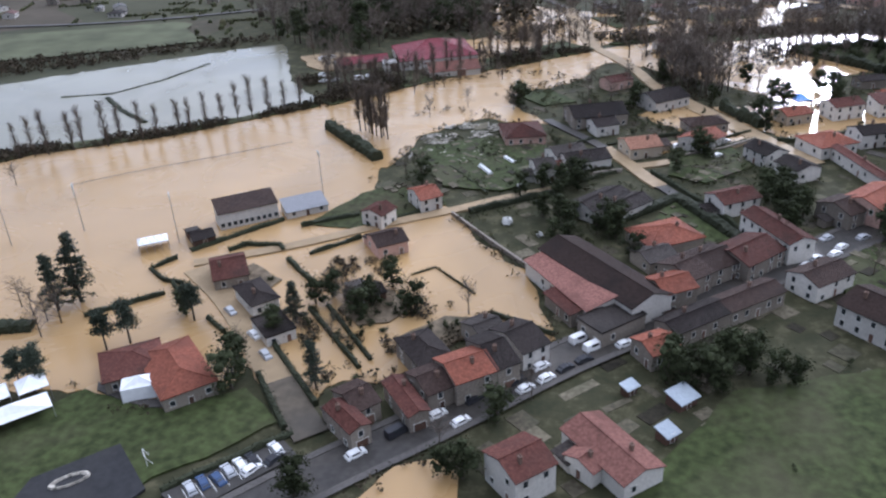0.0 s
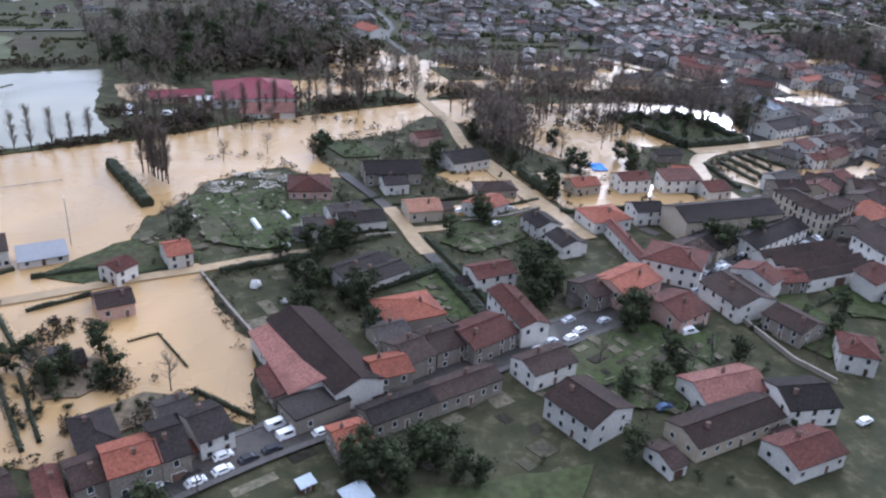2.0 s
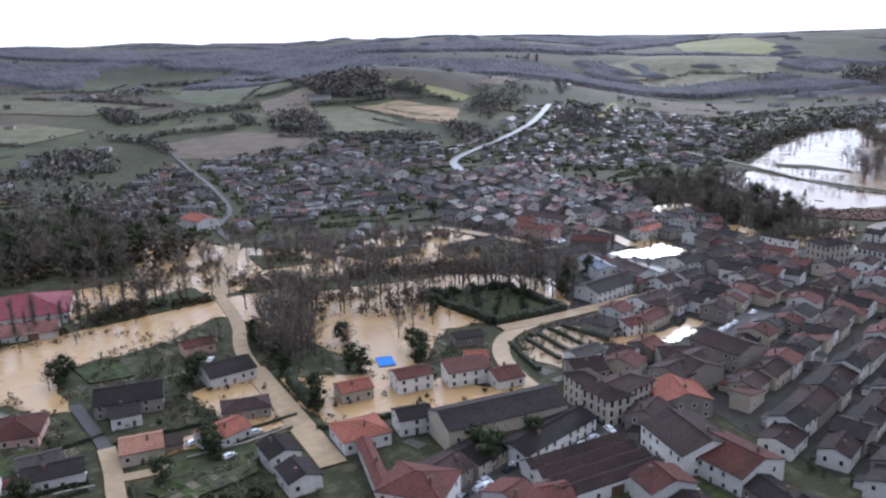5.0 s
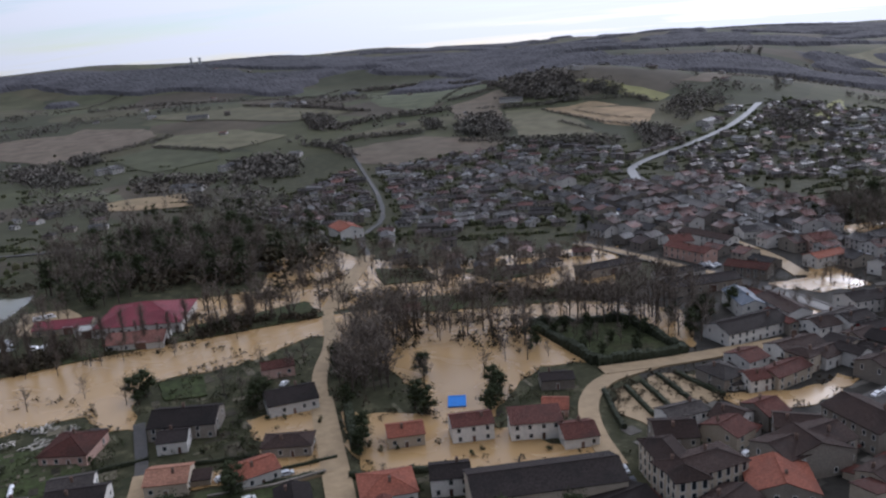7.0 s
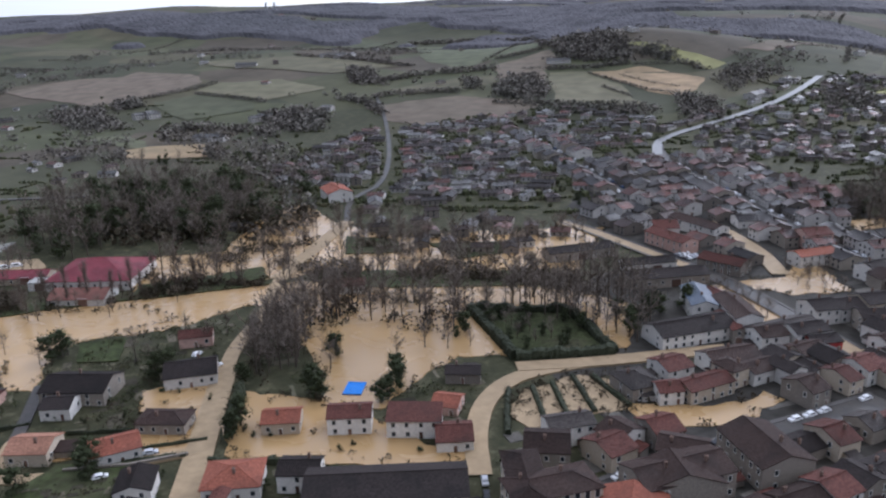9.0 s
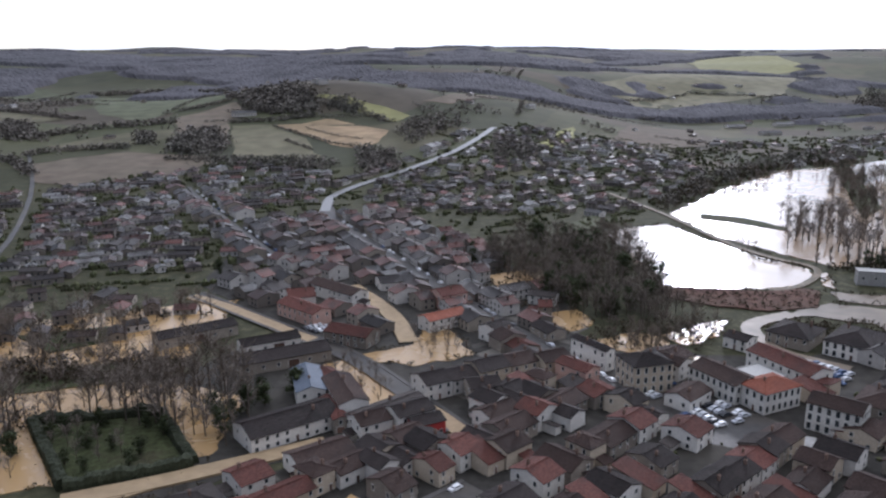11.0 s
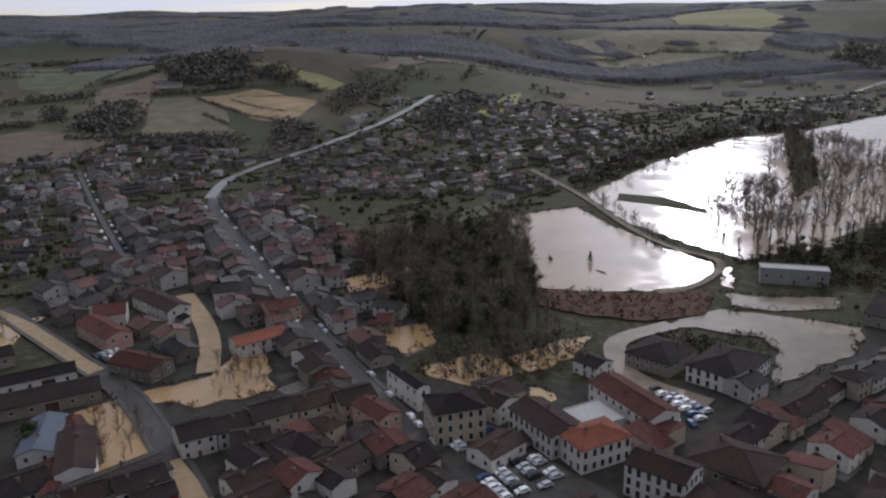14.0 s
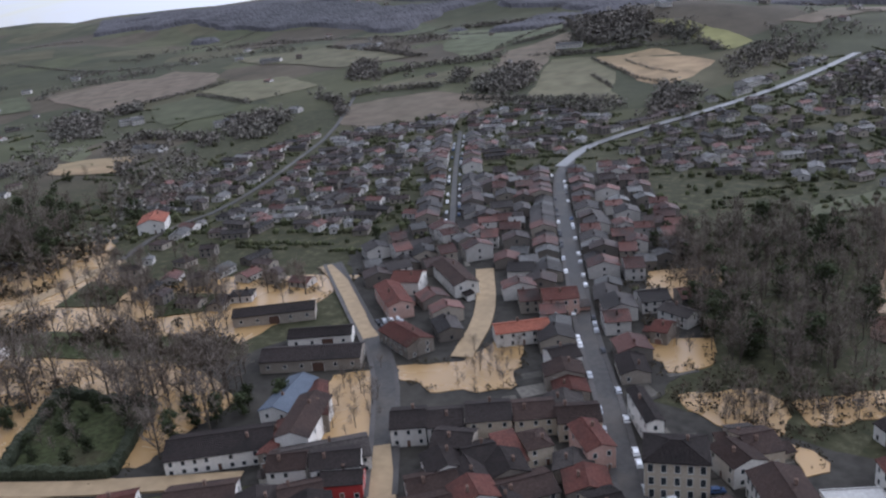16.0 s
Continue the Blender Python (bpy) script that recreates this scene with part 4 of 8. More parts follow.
def build_shell(L, D, eave, style, pitch=0.34, over=0.45):
    """Wall and roof of a house centred on its plan: x along its length, y through its depth."""
    a, b = L / 2, D / 2
    wall, roof = Shape(), Shape()
    along_x = style != "gy"
    span = b if along_x else a
    rise = pitch * span
    t = 0.22
    if style in ("gx", "gy"):
        # Work with the ridge along u; swap for the other way.
        lu, lv = (a, b) if along_x else (b, a)

        def p(u, v, z):
            return (u, v, z) if along_x else (-v, u, z)

        ring = [(-lu, -lv), (lu, -lv), (lu, lv), (-lu, lv)]
        for i in range(4):
            (u0, v0), (u1, v1) = ring[i], ring[(i + 1) % 4]
            if u0 == u1:
                wall.face([p(u0, v0, -0.6), p(u1, v1, -0.6), p(u1, v1, eave), p(u0, 0, eave + rise), p(u0, v0, eave)])
            else:
                wall.face([p(u0, v0, -0.6), p(u1, v1, -0.6), p(u1, v1, eave), p(u0, v0, eave)])
        ou, ov = lu + 0.3, lv + over
        drop = rise / lv * over
        lift = t + 0.02
        for sgn in (-1, 1):
            q = [p(-ou, sgn * ov, eave - drop + lift), p(ou, sgn * ov, eave - drop + lift), p(ou, 0, eave + rise + lift), p(-ou, 0, eave + rise + lift)]
            roof.slab(q if sgn < 0 else q[::-1], t)
        roof.tube(p(-ou, 0, eave + rise + lift + 0.02), p(ou, 0, eave + rise + lift + 0.02), 0.14, 0.14, 6)
    elif style == "hip":
        wall.box(-a, a, -b, b, -0.6, eave)
        m = min(a, b)
        rise = pitch * m
        A, B = a + over, b + over
        z0, z1 = eave - pitch * over + t, eave + rise + t
        ridge = [(-(a - m), -(b - m), z1), (a - m, b - m, z1)] if a >= b else [(0, -(b - m), z1), (0, b - m, z1)]
        c = [(-A, -B, z0), (A, -B, z0), (A, B, z0), (-A, B, z0)]
        if a >= b:
            sides = [[c[0], c[1], ridge[1], ridge[0]], [c[1], c[2], ridge[1]], [c[2], c[3], ridge[0], ridge[1]], [c[3], c[0], ridge[0]]]
        else:
            sides = [[c[0], c[1], ridge[0]], [c[1], c[2], ridge[1], ridge[0]], [c[2], c[3], ridge[1]], [c[3], c[0], ridge[0], ridge[1]]]
        for f in sides:
            roof.slab(f, t)
        roof.tube(ridge[0], ridge[1] if ridge[0] != ridge[1] else (0.05, 0.05, z1), 0.14, 0.14, 6)
        for q in c:
            r = min(ridge, key=lambda e: math.dist(e, q))
            roof.tube(q, r, 0.12, 0.12, 5)
    elif style == "mono":
        rise = 0.2 * D
        for f in ([(-a, -b, -0.6), (a, -b, -0.6), (a, -b, eave), (-a, -b, eave)], [(a, -b, -0.6), (a, b, -0.6), (a, b, eave + rise), (a, -b, eave)], [(a, b, -0.6), (-a, b, -0.6), (-a, b, eave + rise), (a, b, eave + rise)], [(-a, b, -0.6), (-a, -b, -0.6), (-a, -b, eave), (-a, b, eave + rise)]):
            wall.face(f)
        s = rise / D
        roof.slab([(-a - 0.3, -b - 0.5, eave - 0.5 * s + t), (a + 0.3, -b - 0.5, eave - 0.5 * s + t), (a + 0.3, b + 0.3, eave + rise + 0.3 * s + t), (-a - 0.3, b + 0.3, eave + rise + 0.3 * s + t)], t)
        roof.tube((-a - 0.3, -b - 0.55, eave), (a + 0.3, -b - 0.55, eave), 0.1, 0.1, 5)
    elif style == "flat":
        wall.box(-a, a, -b, b, -0.6, eave)
        roof.slab([(-a - 0.2, -b - 0.2, eave + 0.2), (a + 0.2, -b - 0.2, eave + 0.2), (a + 0.2, b + 0.2, eave + 0.2), (-a - 0.2, b + 0.2, eave + 0.2)], 0.2)
        for x0, x1, y0, y1 in ((-a - 0.2, a + 0.2, -b - 0.2, -b + 0.05), (-a - 0.2, a + 0.2, b - 0.05, b + 0.2), (-a - 0.2, -a + 0.05, -b + 0.05, b - 0.05), (a - 0.05, a + 0.2, -b + 0.05, b - 0.05)):
            roof.box(x0, x1, y0, y1, eave + 0.2, eave + 0.5)
    elif style == "saw":
        bays = 4
        w = D / bays
        wall.box(-a, a, -b, b, -0.6, eave)
        for k in range(bays):
            y0, y1 = -b + k * w, -b + (k + 1) * w
            ym, zr = (y0 + y1) / 2, eave + 0.32 * w
            for x in (-a, a):
                wall.face([(x, y0, eave), (x, y1, eave), (x, ym, zr)][:: 1 if x > 0 else -1])
            roof.slab([(-a - 0.3, y0 - 0.02, eave + t), (a + 0.3, y0 - 0.02, eave + t), (a + 0.3, ym, zr + t), (-a - 0.3, ym, zr + t)], t)
            roof.slab([(a + 0.3, y1 + 0.02, eave + t), (-a - 0.3, y1 + 0.02, eave + t), (-a - 0.3, ym, zr + t), (a + 0.3, ym, zr + t)], t)
    return wall, roof, rise


ROOF_WORDS = {"brown": "weathered brown tile", "rust": "rust-red tile", "red": "bright orange-red tile", "ochre": "pale ochre tile", "pink": "faded pink tile", "dark": "dark brown tile", "grey": "grey fibre sheet", "metal": "grey metal sheet", "tin": "pale tin", "concrete": "pale concrete", "magenta": "crimson metal sheet", "canvas": "white canvas"}
WALL_WORDS = {"white": "off-white rendered", "cream": "cream rendered", "stone": "grey-brown stone", "pink": "pinkish rendered", "red": "red painted", "timber": "dark boarded", "concrete": "bare concrete"}
SPECIAL = {"stand": ("grandstand", "grandstand"), "hall": ("village_hall", "hall"), "barn": ("barn", "barn"), "pinkhall": ("sports_hall", "hall"), "church": ("church", "church"), "saw": ("workshop", "workshop"), "manor": ("manor", "house"), "longhouse": ("long_house", "house"), "hotel": ("hotel", "building"), "arcade": ("market_hall", "building"), "sluice": ("sluice_house", "building"), "shed": ("shed", "shed"), "redwall": ("house", "house"), "villa": ("house", "house"), "plain": ("house", "house")}


def house(x, y, L, D, turn, eave, style, roof, wall, tag="", base=0.0, label="", group="", sides="nseW"):
    name, category = SPECIAL.get(tag, ("garage", "garage") if eave <= 3 and L * D < 60 else ("house", "house"))
    root = new(name)
    root.empty_display_size = 0.5
    root.matrix_world = pose(x, y, base, 0, 0, turn)
    wet = any(inside(x, y, poly) for poly in FLOODED)
    tagged(root, label or f"{WALL_WORDS[wall]} {category}, {ROOF_WORDS[roof]} roof" + (", standing in flood water" if wet else ", beside a street"), category, group)
    ws, rs, rise = build_shell(L, D, eave, style)
    body = part("wall", ws.mesh("wall", PLASTER[wall]), root)
    part("roof", rs.mesh("roof", ROOF[roof]), root)
    taken.append((x, y, 0.5 * math.hypot(L, D) * 0.86))
    r = random.Random(int(abs(x) * 31 + abs(y) * 17))
    if not tag and style in ("gx", "hip") and r.random() < 0.6:
        # A lean-to against the back or a gable end.
        aw, ad = r.uniform(3, 5.5), r.uniform(2.5, 4.5)
        aw_s, ar_s, _ = build_shell(aw, ad, 2.2, "mono")
        spot = Matrix.Translation((r.uniform(-0.25, 0.25) * L, D / 2 + ad / 2 - 0.1, 0)) @ pose(0, 0, 0, 0, 0, 180) if r.random() < 0.5 else Matrix.Translation((r.choice((-1, 1)) * (L / 2 + aw / 2 - 0.1), r.uniform(-0.15, 0.15) * D, 0))
        annex = part("annex", aw_s.mesh("annex", PLASTER[wall]), root, "", spot)
        part("annex_roof", ar_s.mesh("annex_roof", ROOF[r.choice(("brown", "dark", "grey", "rust"))]), annex)
    if style in ("gx", "gy", "hip") and tag not in ("stand", "hall", "barn", "church", "shed", "pinkhall") and eave > 3.1:
        u = r.uniform(-0.3, 0.3)
        at = (u * L, r.choice((-0.18, 0.18)) * D, eave + rise * 0.72 + 0.3)
        part("chimney", CHIMNEY, root, "", Matrix.Translation(at))
    if tag in ("stand", "barn", "church", "saw", "sluice", "shed") or roof == "canvas":
        kinds, pitch_w = ["plain", "wide"], 1.75 if tag == "stand" else 5.5
    elif tag in ("manor", "hotel", "arcade"):
        kinds, pitch_w = ["tall", "tall"], 2.6
    else:
        kinds, pitch_w = [r.choice(("shut", "plain")), "shut"], 3.3
    if tag == "sluice":
        # Panelled bays between pilasters along the front.
        for k in range(6):
            pil = Shape()
            pil.box(-0.3, 0.3, -0.35, 0.1, -0.4, eave + 0.5)
            part("pilaster", pil.mesh("pilaster", PLASTER["concrete"]), body, "", Matrix.Translation((-L / 2 + 0.3 + k * (L - 0.6) / 5, -D / 2, 0)))
    floors = 3 if eave >= 8.8 else 2 if eave >= 4.5 and tag not in ("barn", "church", "saw", "stand", "shed", "sluice", "pinkhall") else 1
    storey = eave / floors
    faces = [(L, (0, -D / 2), 0), (D, (L / 2, 0), 90), (D, (-L / 2, 0), -90), (L, (0, D / 2), 180)]
    for k, (run, (fx, fy), ang) in enumerate(faces):
        if k == 3 and tag not in ("manor",):
            continue
        count = max(1, int(run / pitch_w))
        if k and tag not in ("manor", "hotel", "arcade"):
            count = min(count, 2)
        gap = run / count
        for fl in range(floors):
            for i in range(count):
                u = -run / 2 + gap * (i + 0.5) + r.uniform(-0.15, 0.15)
                if fl == 0 and k == 0 and i == count // 2 and tag not in ("stand",):
                    kind = "gate" if tag in ("barn", "shed", "saw", "church") else "garage" if run < 6 else "door"
                    part("door", DOORS[kind], body, "", Matrix.Translation((fx, fy, 0.05)) @ pose(0, 0, 0, 0, 0, ang) @ Matrix.Translation((u, 0, 0)))
                    continue
                if tag not in ("manor", "hotel", "arcade", "villa", "stand") and r.random() < 0.22:
                    continue
                kind = kinds[fl % 2] if floors > 1 else kinds[0]
                hh = 2.1 if kind == "tall" else 1.35
                z = fl * storey + (storey - hh) * 0.55
                if eave < 3.3 or tag == "stand":
                    z = 1.0
                part("window", WINDOWS[kind], body, "", Matrix.Translation((fx, fy, z)) @ pose(0, 0, 0, 0, 0, ang) @ Matrix.Translation((u, 0, 0)))
    return root


house(-96.7, 196, 17.9, 8, 34, 5.5, 'mono', 'brown', 'white', 'stand')
house(-80.6, 203.4, 13, 7.5, 34, 2.4, 'mono', 'tin', 'white')
house(-104.2, 180, 6.3, 6, 39, 2.6, 'gx', 'dark', 'timber')
house(-87.6, 160.5, 8.9, 13, 28, 3.5, 'gx', 'rust', 'stone')
house(-74.9, 147.5, 6.9, 12, 43, 4, 'hip', 'dark', 'white')
house(-66, 135, 7.2, 10, 41, 3, 'flat', 'dark', 'white')
house(-80.9, 115.2, 11.3, 20, 42, 4, 'hip', 'red', 'stone', 'hall')
house(-92, 116.8, 12.7, 12, 34, 3.8, 'hip', 'rust', 'stone', 'hall')
house(-54.9, 196.4, 7.3, 7.2, -25, 4.6, 'gy', 'rust', 'white')
house(-43.5, 209.8, 7.1, 10, 35, 4.5, 'gx', 'red', 'white')
house(-48.6, 179.5, 8.9, 9, 34, 4, 'gx', 'brown', 'pink')
house(-28.3, 126.3, 7.8, 12, 37, 5, 'hip', 'dark', 'stone')
house(-18.1, 119.3, 9.4, 10, 36, 6, 'gx', 'red', 'stone')
house(-13.1, 124.9, 5.5, 13, 38, 6, 'gx', 'dark', 'stone')
house(-28.9, 109.8, 4.2, 13, 36, 4.5, 'gy', 'rust', 'stone')
house(-24.9, 115, 6, 9, 40, 5, 'gx', 'brown', 'stone')
house(-8.1, 132.5, 7.2, 12, 43, 5, 'gx', 'dark', 'white')
house(-16, 136.4, 6.6, 10, 41, 4, 'gx', 'grey', 'stone')
house(-38.8, 101.9, 4.3, 10, 46, 5, 'gy', 'rust', 'stone')
house(-38.8, 108.7, 5.7, 9, 46, 4.5, 'gx', 'brown', 'stone')
house(-4.7, 92.3, 9.3, 8.7, -49, 6.5, 'gy', 'rust', 'white')
house(11.2, 99.6, 17.6, 8.8, 129, 4, 'gx', 'pink', 'white')
house(7.6, 97.4, 6.5, 6.5, -41, 3.6, 'gy', 'pink', 'white')
house(10, 161.9, 35.9, 11.9, -51, 6, 'gx', 'brown', 'white', 'barn')
house(2.3, 158.8, 28.3, 8.7, -56, 4.6, 'mono', 'pink', 'white', 'barn')
house(3, 151.3, 11.7, 7.9, -56, 3.6, 'mono', 'rust', 'stone')
house(12.1, 143.4, 8.1, 13.3, -48, 4.2, 'flat', 'grey', 'stone')
house(27.1, 188.8, 13.1, 16, -60, 3.5, 'hip', 'red', 'stone')
house(23.6, 177.1, 9, 8, 35, 3.2, 'gx', 'grey', 'stone')
house(26.1, 157.1, 8.8, 8.9, -60, 6, 'gy', 'red', 'stone')
house(30.2, 165.7, 7.6, 11, 43, 5.5, 'gx', 'brown', 'stone')
house(37.3, 172.5, 9.4, 11, 38, 5, 'gx', 'brown', 'stone')
house(46.8, 177.6, 14.6, 12, 44, 5, 'gx', 'rust', 'stone')
house(56, 188.9, 20.7, 7.6, -64, 6.5, 'gx', 'rust', 'white')
house(64.5, 252.2, 11, 9, -60, 4.6, 'gx', 'dark', 'white')
house(72, 239.6, 10.5, 9, -60, 4.2, 'gx', 'dark', 'white')
house(9.9, 209.3, 16.7, 9, 49, 4, 'gx', 'dark', 'white')
house(17.2, 207.5, 14.9, 8, 47, 3.6, 'gx', 'dark', 'white')
house(-8.4, 234.5, 6.8, 9, 19, 5, 'gx', 'grey', 'white')
house(-1.3, 249.8, 11.8, 9, 29, 4, 'gx', 'grey', 'white')
house(-18.1, 271.3, 14.6, 16, 14, 3.6, 'hip', 'rust', 'pink')
house(71.5, 150.2, 14, 13, -47, 5.8, 'gx', 'brown', 'white', 'villa')
house(30.3, 145.4, 17, 7, 39, 4.2, 'gx', 'dark', 'stone')
house(43.5, 155.8, 17.5, 7, 38, 4.2, 'gx', 'brown', 'stone')
house(21.3, 133.8, 7.6, 7.3, -57, 4.2, 'gy', 'red', 'stone')
house(62.4, 167.5, 13, 9, 38, 4.6, 'gx', 'brown', 'white')
house(-88.5, 368.5, 10, 8, 20, 3.4, 'flat', 'concrete', 'white', 'shed')
house(-71.5, 386.5, 38, 33, 20, 4.6, 'hip', 'magenta', 'white', 'pinkhall')
house(-58.2, 361, 24, 15, 20, 3.2, 'gx', 'pink', 'white', 'shed')
house(-40.8, 554.7, 15.1, 22, 43, 6, 'gy', 'red', 'white')
house(45.6, 404.2, 14.6, 9, 25, 4, 'gx', 'rust', 'white')
house(11.4, 279.8, 9, 9, 24, 4, 'gx', 'dark', 'white')
house(8.5, 291.8, 20.9, 15, 18, 4.6, 'gx', 'dark', 'stone')
house(23.9, 258.3, 11.6, 11, 21, 4, 'gx', 'ochre', 'cream')
house(45.5, 265.2, 13.5, 10, 47, 4, 'gx', 'red', 'white')
house(48.3, 283.1, 14.6, 9, 17, 3.6, 'hip', 'brown', 'stone')
house(35, 312.5, 16.6, 14, 35, 4.2, 'gx', 'dark', 'white')
house(17.7, 337.8, 11.7, 8, 33, 4, 'gx', 'rust', 'pink')
house(4.9, 244.5, 15.2, 10, 24, 4, 'gx', 'dark', 'white')
house(81.4, 293.9, 10.9, 9, 24, 4, 'gx', 'red', 'cream')
house(100.3, 300.3, 12.5, 9, 23, 5.5, 'gx', 'rust', 'white', 'villa')
house(119.1, 304.1, 15.4, 8, 18, 5.5, 'mono', 'rust', 'white', 'plain')
house(131.8, 301.9, 10.1, 11, 23, 3.5, 'gx', 'rust', 'white')
house(120.9, 339.8, 11.2, 7, 17, 3.5, 'gx', 'dark', 'stone')
house(123.2, 319.6, 8.1, 9, 6, 3, 'gx', 'red', 'pink')
house(86.2, 263.2, 14.4, 13, 26, 4.2, 'hip', 'red', 'white')
house(101.5, 270.5, 10.6, 9, 19, 5.2, 'gx', 'dark', 'white')
house(158.8, 278.5, 23.3, 9, -66, 9, 'hip', 'brown', 'cream', 'manor')
house(165.3, 277.8, 21.4, 11, 38, 9, 'hip', 'brown', 'cream', 'manor')
house(158.9, 299.3, 11.8, 12, 13, 7, 'gx', 'brown', 'stone')
house(161.3, 313.6, 13.2, 8, 34, 6, 'gx', 'grey', 'white')
house(175.3, 314.7, 8.8, 10.9, -32, 5, 'gx', 'brown', 'white')
house(186.5, 395.6, 29.9, 14, 39, 5, 'gx', 'dark', 'white', 'longhouse')
house(201, 374.9, 18, 12, 38, 4.5, 'gx', 'brown', 'white')
house(184.5, 345.5, 7.6, 8, 28, 4.6, 'gx', 'rust', 'white')
house(194.6, 352.5, 17, 8.5, 46, 4.6, 'gx', 'rust', 'cream')
house(174.8, 348.5, 12.9, 10.8, -48, 4.5, 'hip', 'grey', 'stone')
house(217.1, 403.2, 26.4, 12, 44, 5, 'gx', 'grey', 'white')
house(192.6, 294.4, 11.8, 19.2, -62, 7, 'gx', 'brown', 'stone')
house(192.2, 296.3, 24.9, 13, 40, 7.5, 'gx', 'brown', 'stone')
house(192.5, 309.3, 12.5, 10, -2, 6.5, 'gx', 'brown', 'stone')
house(184, 277.8, 16, 14.8, 5, 6, 'gy', 'red', 'stone')
house(212.1, 315.1, 20.6, 14.6, -56, 7, 'gx', 'brown', 'stone')
house(127.2, 267.6, 39, 15, 23, 7.5, 'gx', 'dark', 'cream', 'church')
house(140.5, 257.9, 32, 11, 43, 4.5, 'gx', 'dark', 'white')
house(149.8, 238.8, 31, 21.3, 27, 4.2, 'saw', 'brown', 'white', 'saw')
house(104.2, 228, 16.9, 15.1, -20, 7, 'hip', 'rust', 'white')
house(91.7, 242.4, 29.5, 3.6, -74, 4.2, 'gx', 'rust', 'white')
house(87.4, 211.3, 17, 12, 45, 6, 'gx', 'red', 'pink')
house(77.5, 206.9, 9.3, 11, 38, 5, 'gx', 'brown', 'stone')
house(119, 211.4, 16, 13.6, -62, 5, 'gx', 'brown', 'white')
house(99.4, 200.8, 12.3, 14, 41, 4.5, 'gx', 'rust', 'pink')
house(136, 225, 11, 9, 16, 4.6, 'gx', 'rust', 'stone')
house(178.3, 248.4, 20.3, 17.7, -73, 7, 'gx', 'brown', 'white')
house(187.1, 238.4, 18.6, 17, -58, 6, 'gx', 'rust', 'white')
house(142.6, 185.6, 8.6, 11.1, -13, 5.5, 'hip', 'rust', 'white')
house(130.9, 198.4, 12.4, 10.7, -53, 4.5, 'gx', 'brown', 'stone')
house(48.3, 212.8, 12.8, 9, 30, 4.6, 'gx', 'rust', 'white')
house(305, 435.5, 12.7, 15.2, -71, 10.5, 'hip', 'dark', 'cream', 'hotel')
house(343.8, 422.1, 12, 16.5, -61, 7.5, 'hip', 'red', 'white', 'arcade')
house(331.8, 432.3, 21, 12, -58, 7, 'gx', 'brown', 'white', 'arcade')
house(358.9, 446.1, 28.5, 11.5, -61, 6.5, 'gx', 'rust', 'white')
house(346, 439, 13, 13.5, -60, 4, 'flat', 'concrete', 'white')
house(395.3, 472.3, 18, 24, -41, 6, 'hip', 'dark', 'white', 'arcade')
house(375.5, 483.5, 17, 19, -41, 5, 'hip', 'dark', 'stone')
house(450.7, 566, 28, 7, -14, 7, 'flat', 'concrete', 'concrete', 'sluice')
house(351, 476, 10, 8.5, -46, 4.5, 'gx', 'dark', 'white')
house(276.6, 531.2, 12.8, 8, -20, 4.5, 'gx', 'grey', 'white')
house(379, 410, 20, 17, -40, 7, 'hip', 'brown', 'stone')
house(358.9, 403.7, 16, 11, -38, 9, 'gx', 'brown', 'white', 'manor')
house(476.3, 519.3, 22.1, 26, -43, 5, 'gx', 'grey', 'stone')
house(128.9, 478.1, 32.6, 10, 37, 4.5, 'gx', 'dark', 'stone', 'shed')
house(162.3, 467.7, 23.5, 9, 31, 4.5, 'gx', 'dark', 'white', 'shed')
house(171.3, 452.6, 35.3, 12, 29, 4.5, 'gx', 'dark', 'stone', 'shed')
house(230.7, 496.9, 19.4, 9, 38, 5.5, 'gx', 'red', 'white', 'redwall')
house(232.1, 526.3, 13.3, 12, 32, 7, 'gx', 'rust', 'pink')
house(178.5, 536.5, 32, 10.5, -40, 5.5, 'gx', 'brown', 'white')
house(187.6, 423.2, 9.6, 22, 17, 6.5, 'gy', 'metal', 'white')
house(201.8, 414.2, 9.8, 24, 24, 7, 'gy', 'brown', 'white')
house(197.7, 425.2, 5.7, 22, 40, 6, 'gy', 'rust', 'stone')
house(199.7, 403.9, 4.4, 18, 25, 5, 'gy', 'rust', 'stone')
house(230, 427.3, 10, 12, 32, 6, 'gx', 'dark', 'white', 'villa')
house(249.5, 439.5, 12.8, 12, 32, 6.3, 'gx', 'dark', 'cream', 'villa')
house(239, 432.9, 10.3, 11.5, 32, 5.4, 'gx', 'dark', 'white')
house(212.5, 395.5, 10.5, 10, 34, 6, 'gx', 'brown', 'white')
house(224.5, 401.5, 13, 10, 35, 6.5, 'gx', 'dark', 'white')
house(229.5, 397.5, 10.8, 8, 32, 4.6, 'gx', 'dark', 'red')
house(260.5, 446.3, 11.6, 11.5, 32, 5.8, 'gx', 'brown', 'cream')
house(273, 449, 12, 11, 31, 6, 'gx', 'brown', 'cream')
house(317.1, 446.4, 10.8, 9.2, -42, 6, 'gx', 'brown', 'white')
house(319.5, 455.8, 9, 12, 41, 5, 'gx', 'brown', 'cream')
house(314.7, 460.2, 6.7, 8, 35, 3.6, 'gx', 'grey', 'stone')
house(289.6, 457.1, 18.9, 4.5, -54, 8, 'gx', 'dark', 'white')
house(168.5, 505.5, 26, 10, -41, 6, 'gx', 'rust', 'pink')
house(194.4, 476.9, 20, 10.9, -24, 5, 'gx', 'rust', 'stone')
house(162.9, 524.5, 12.3, 14, 19, 6, 'gx', 'rust', 'white')
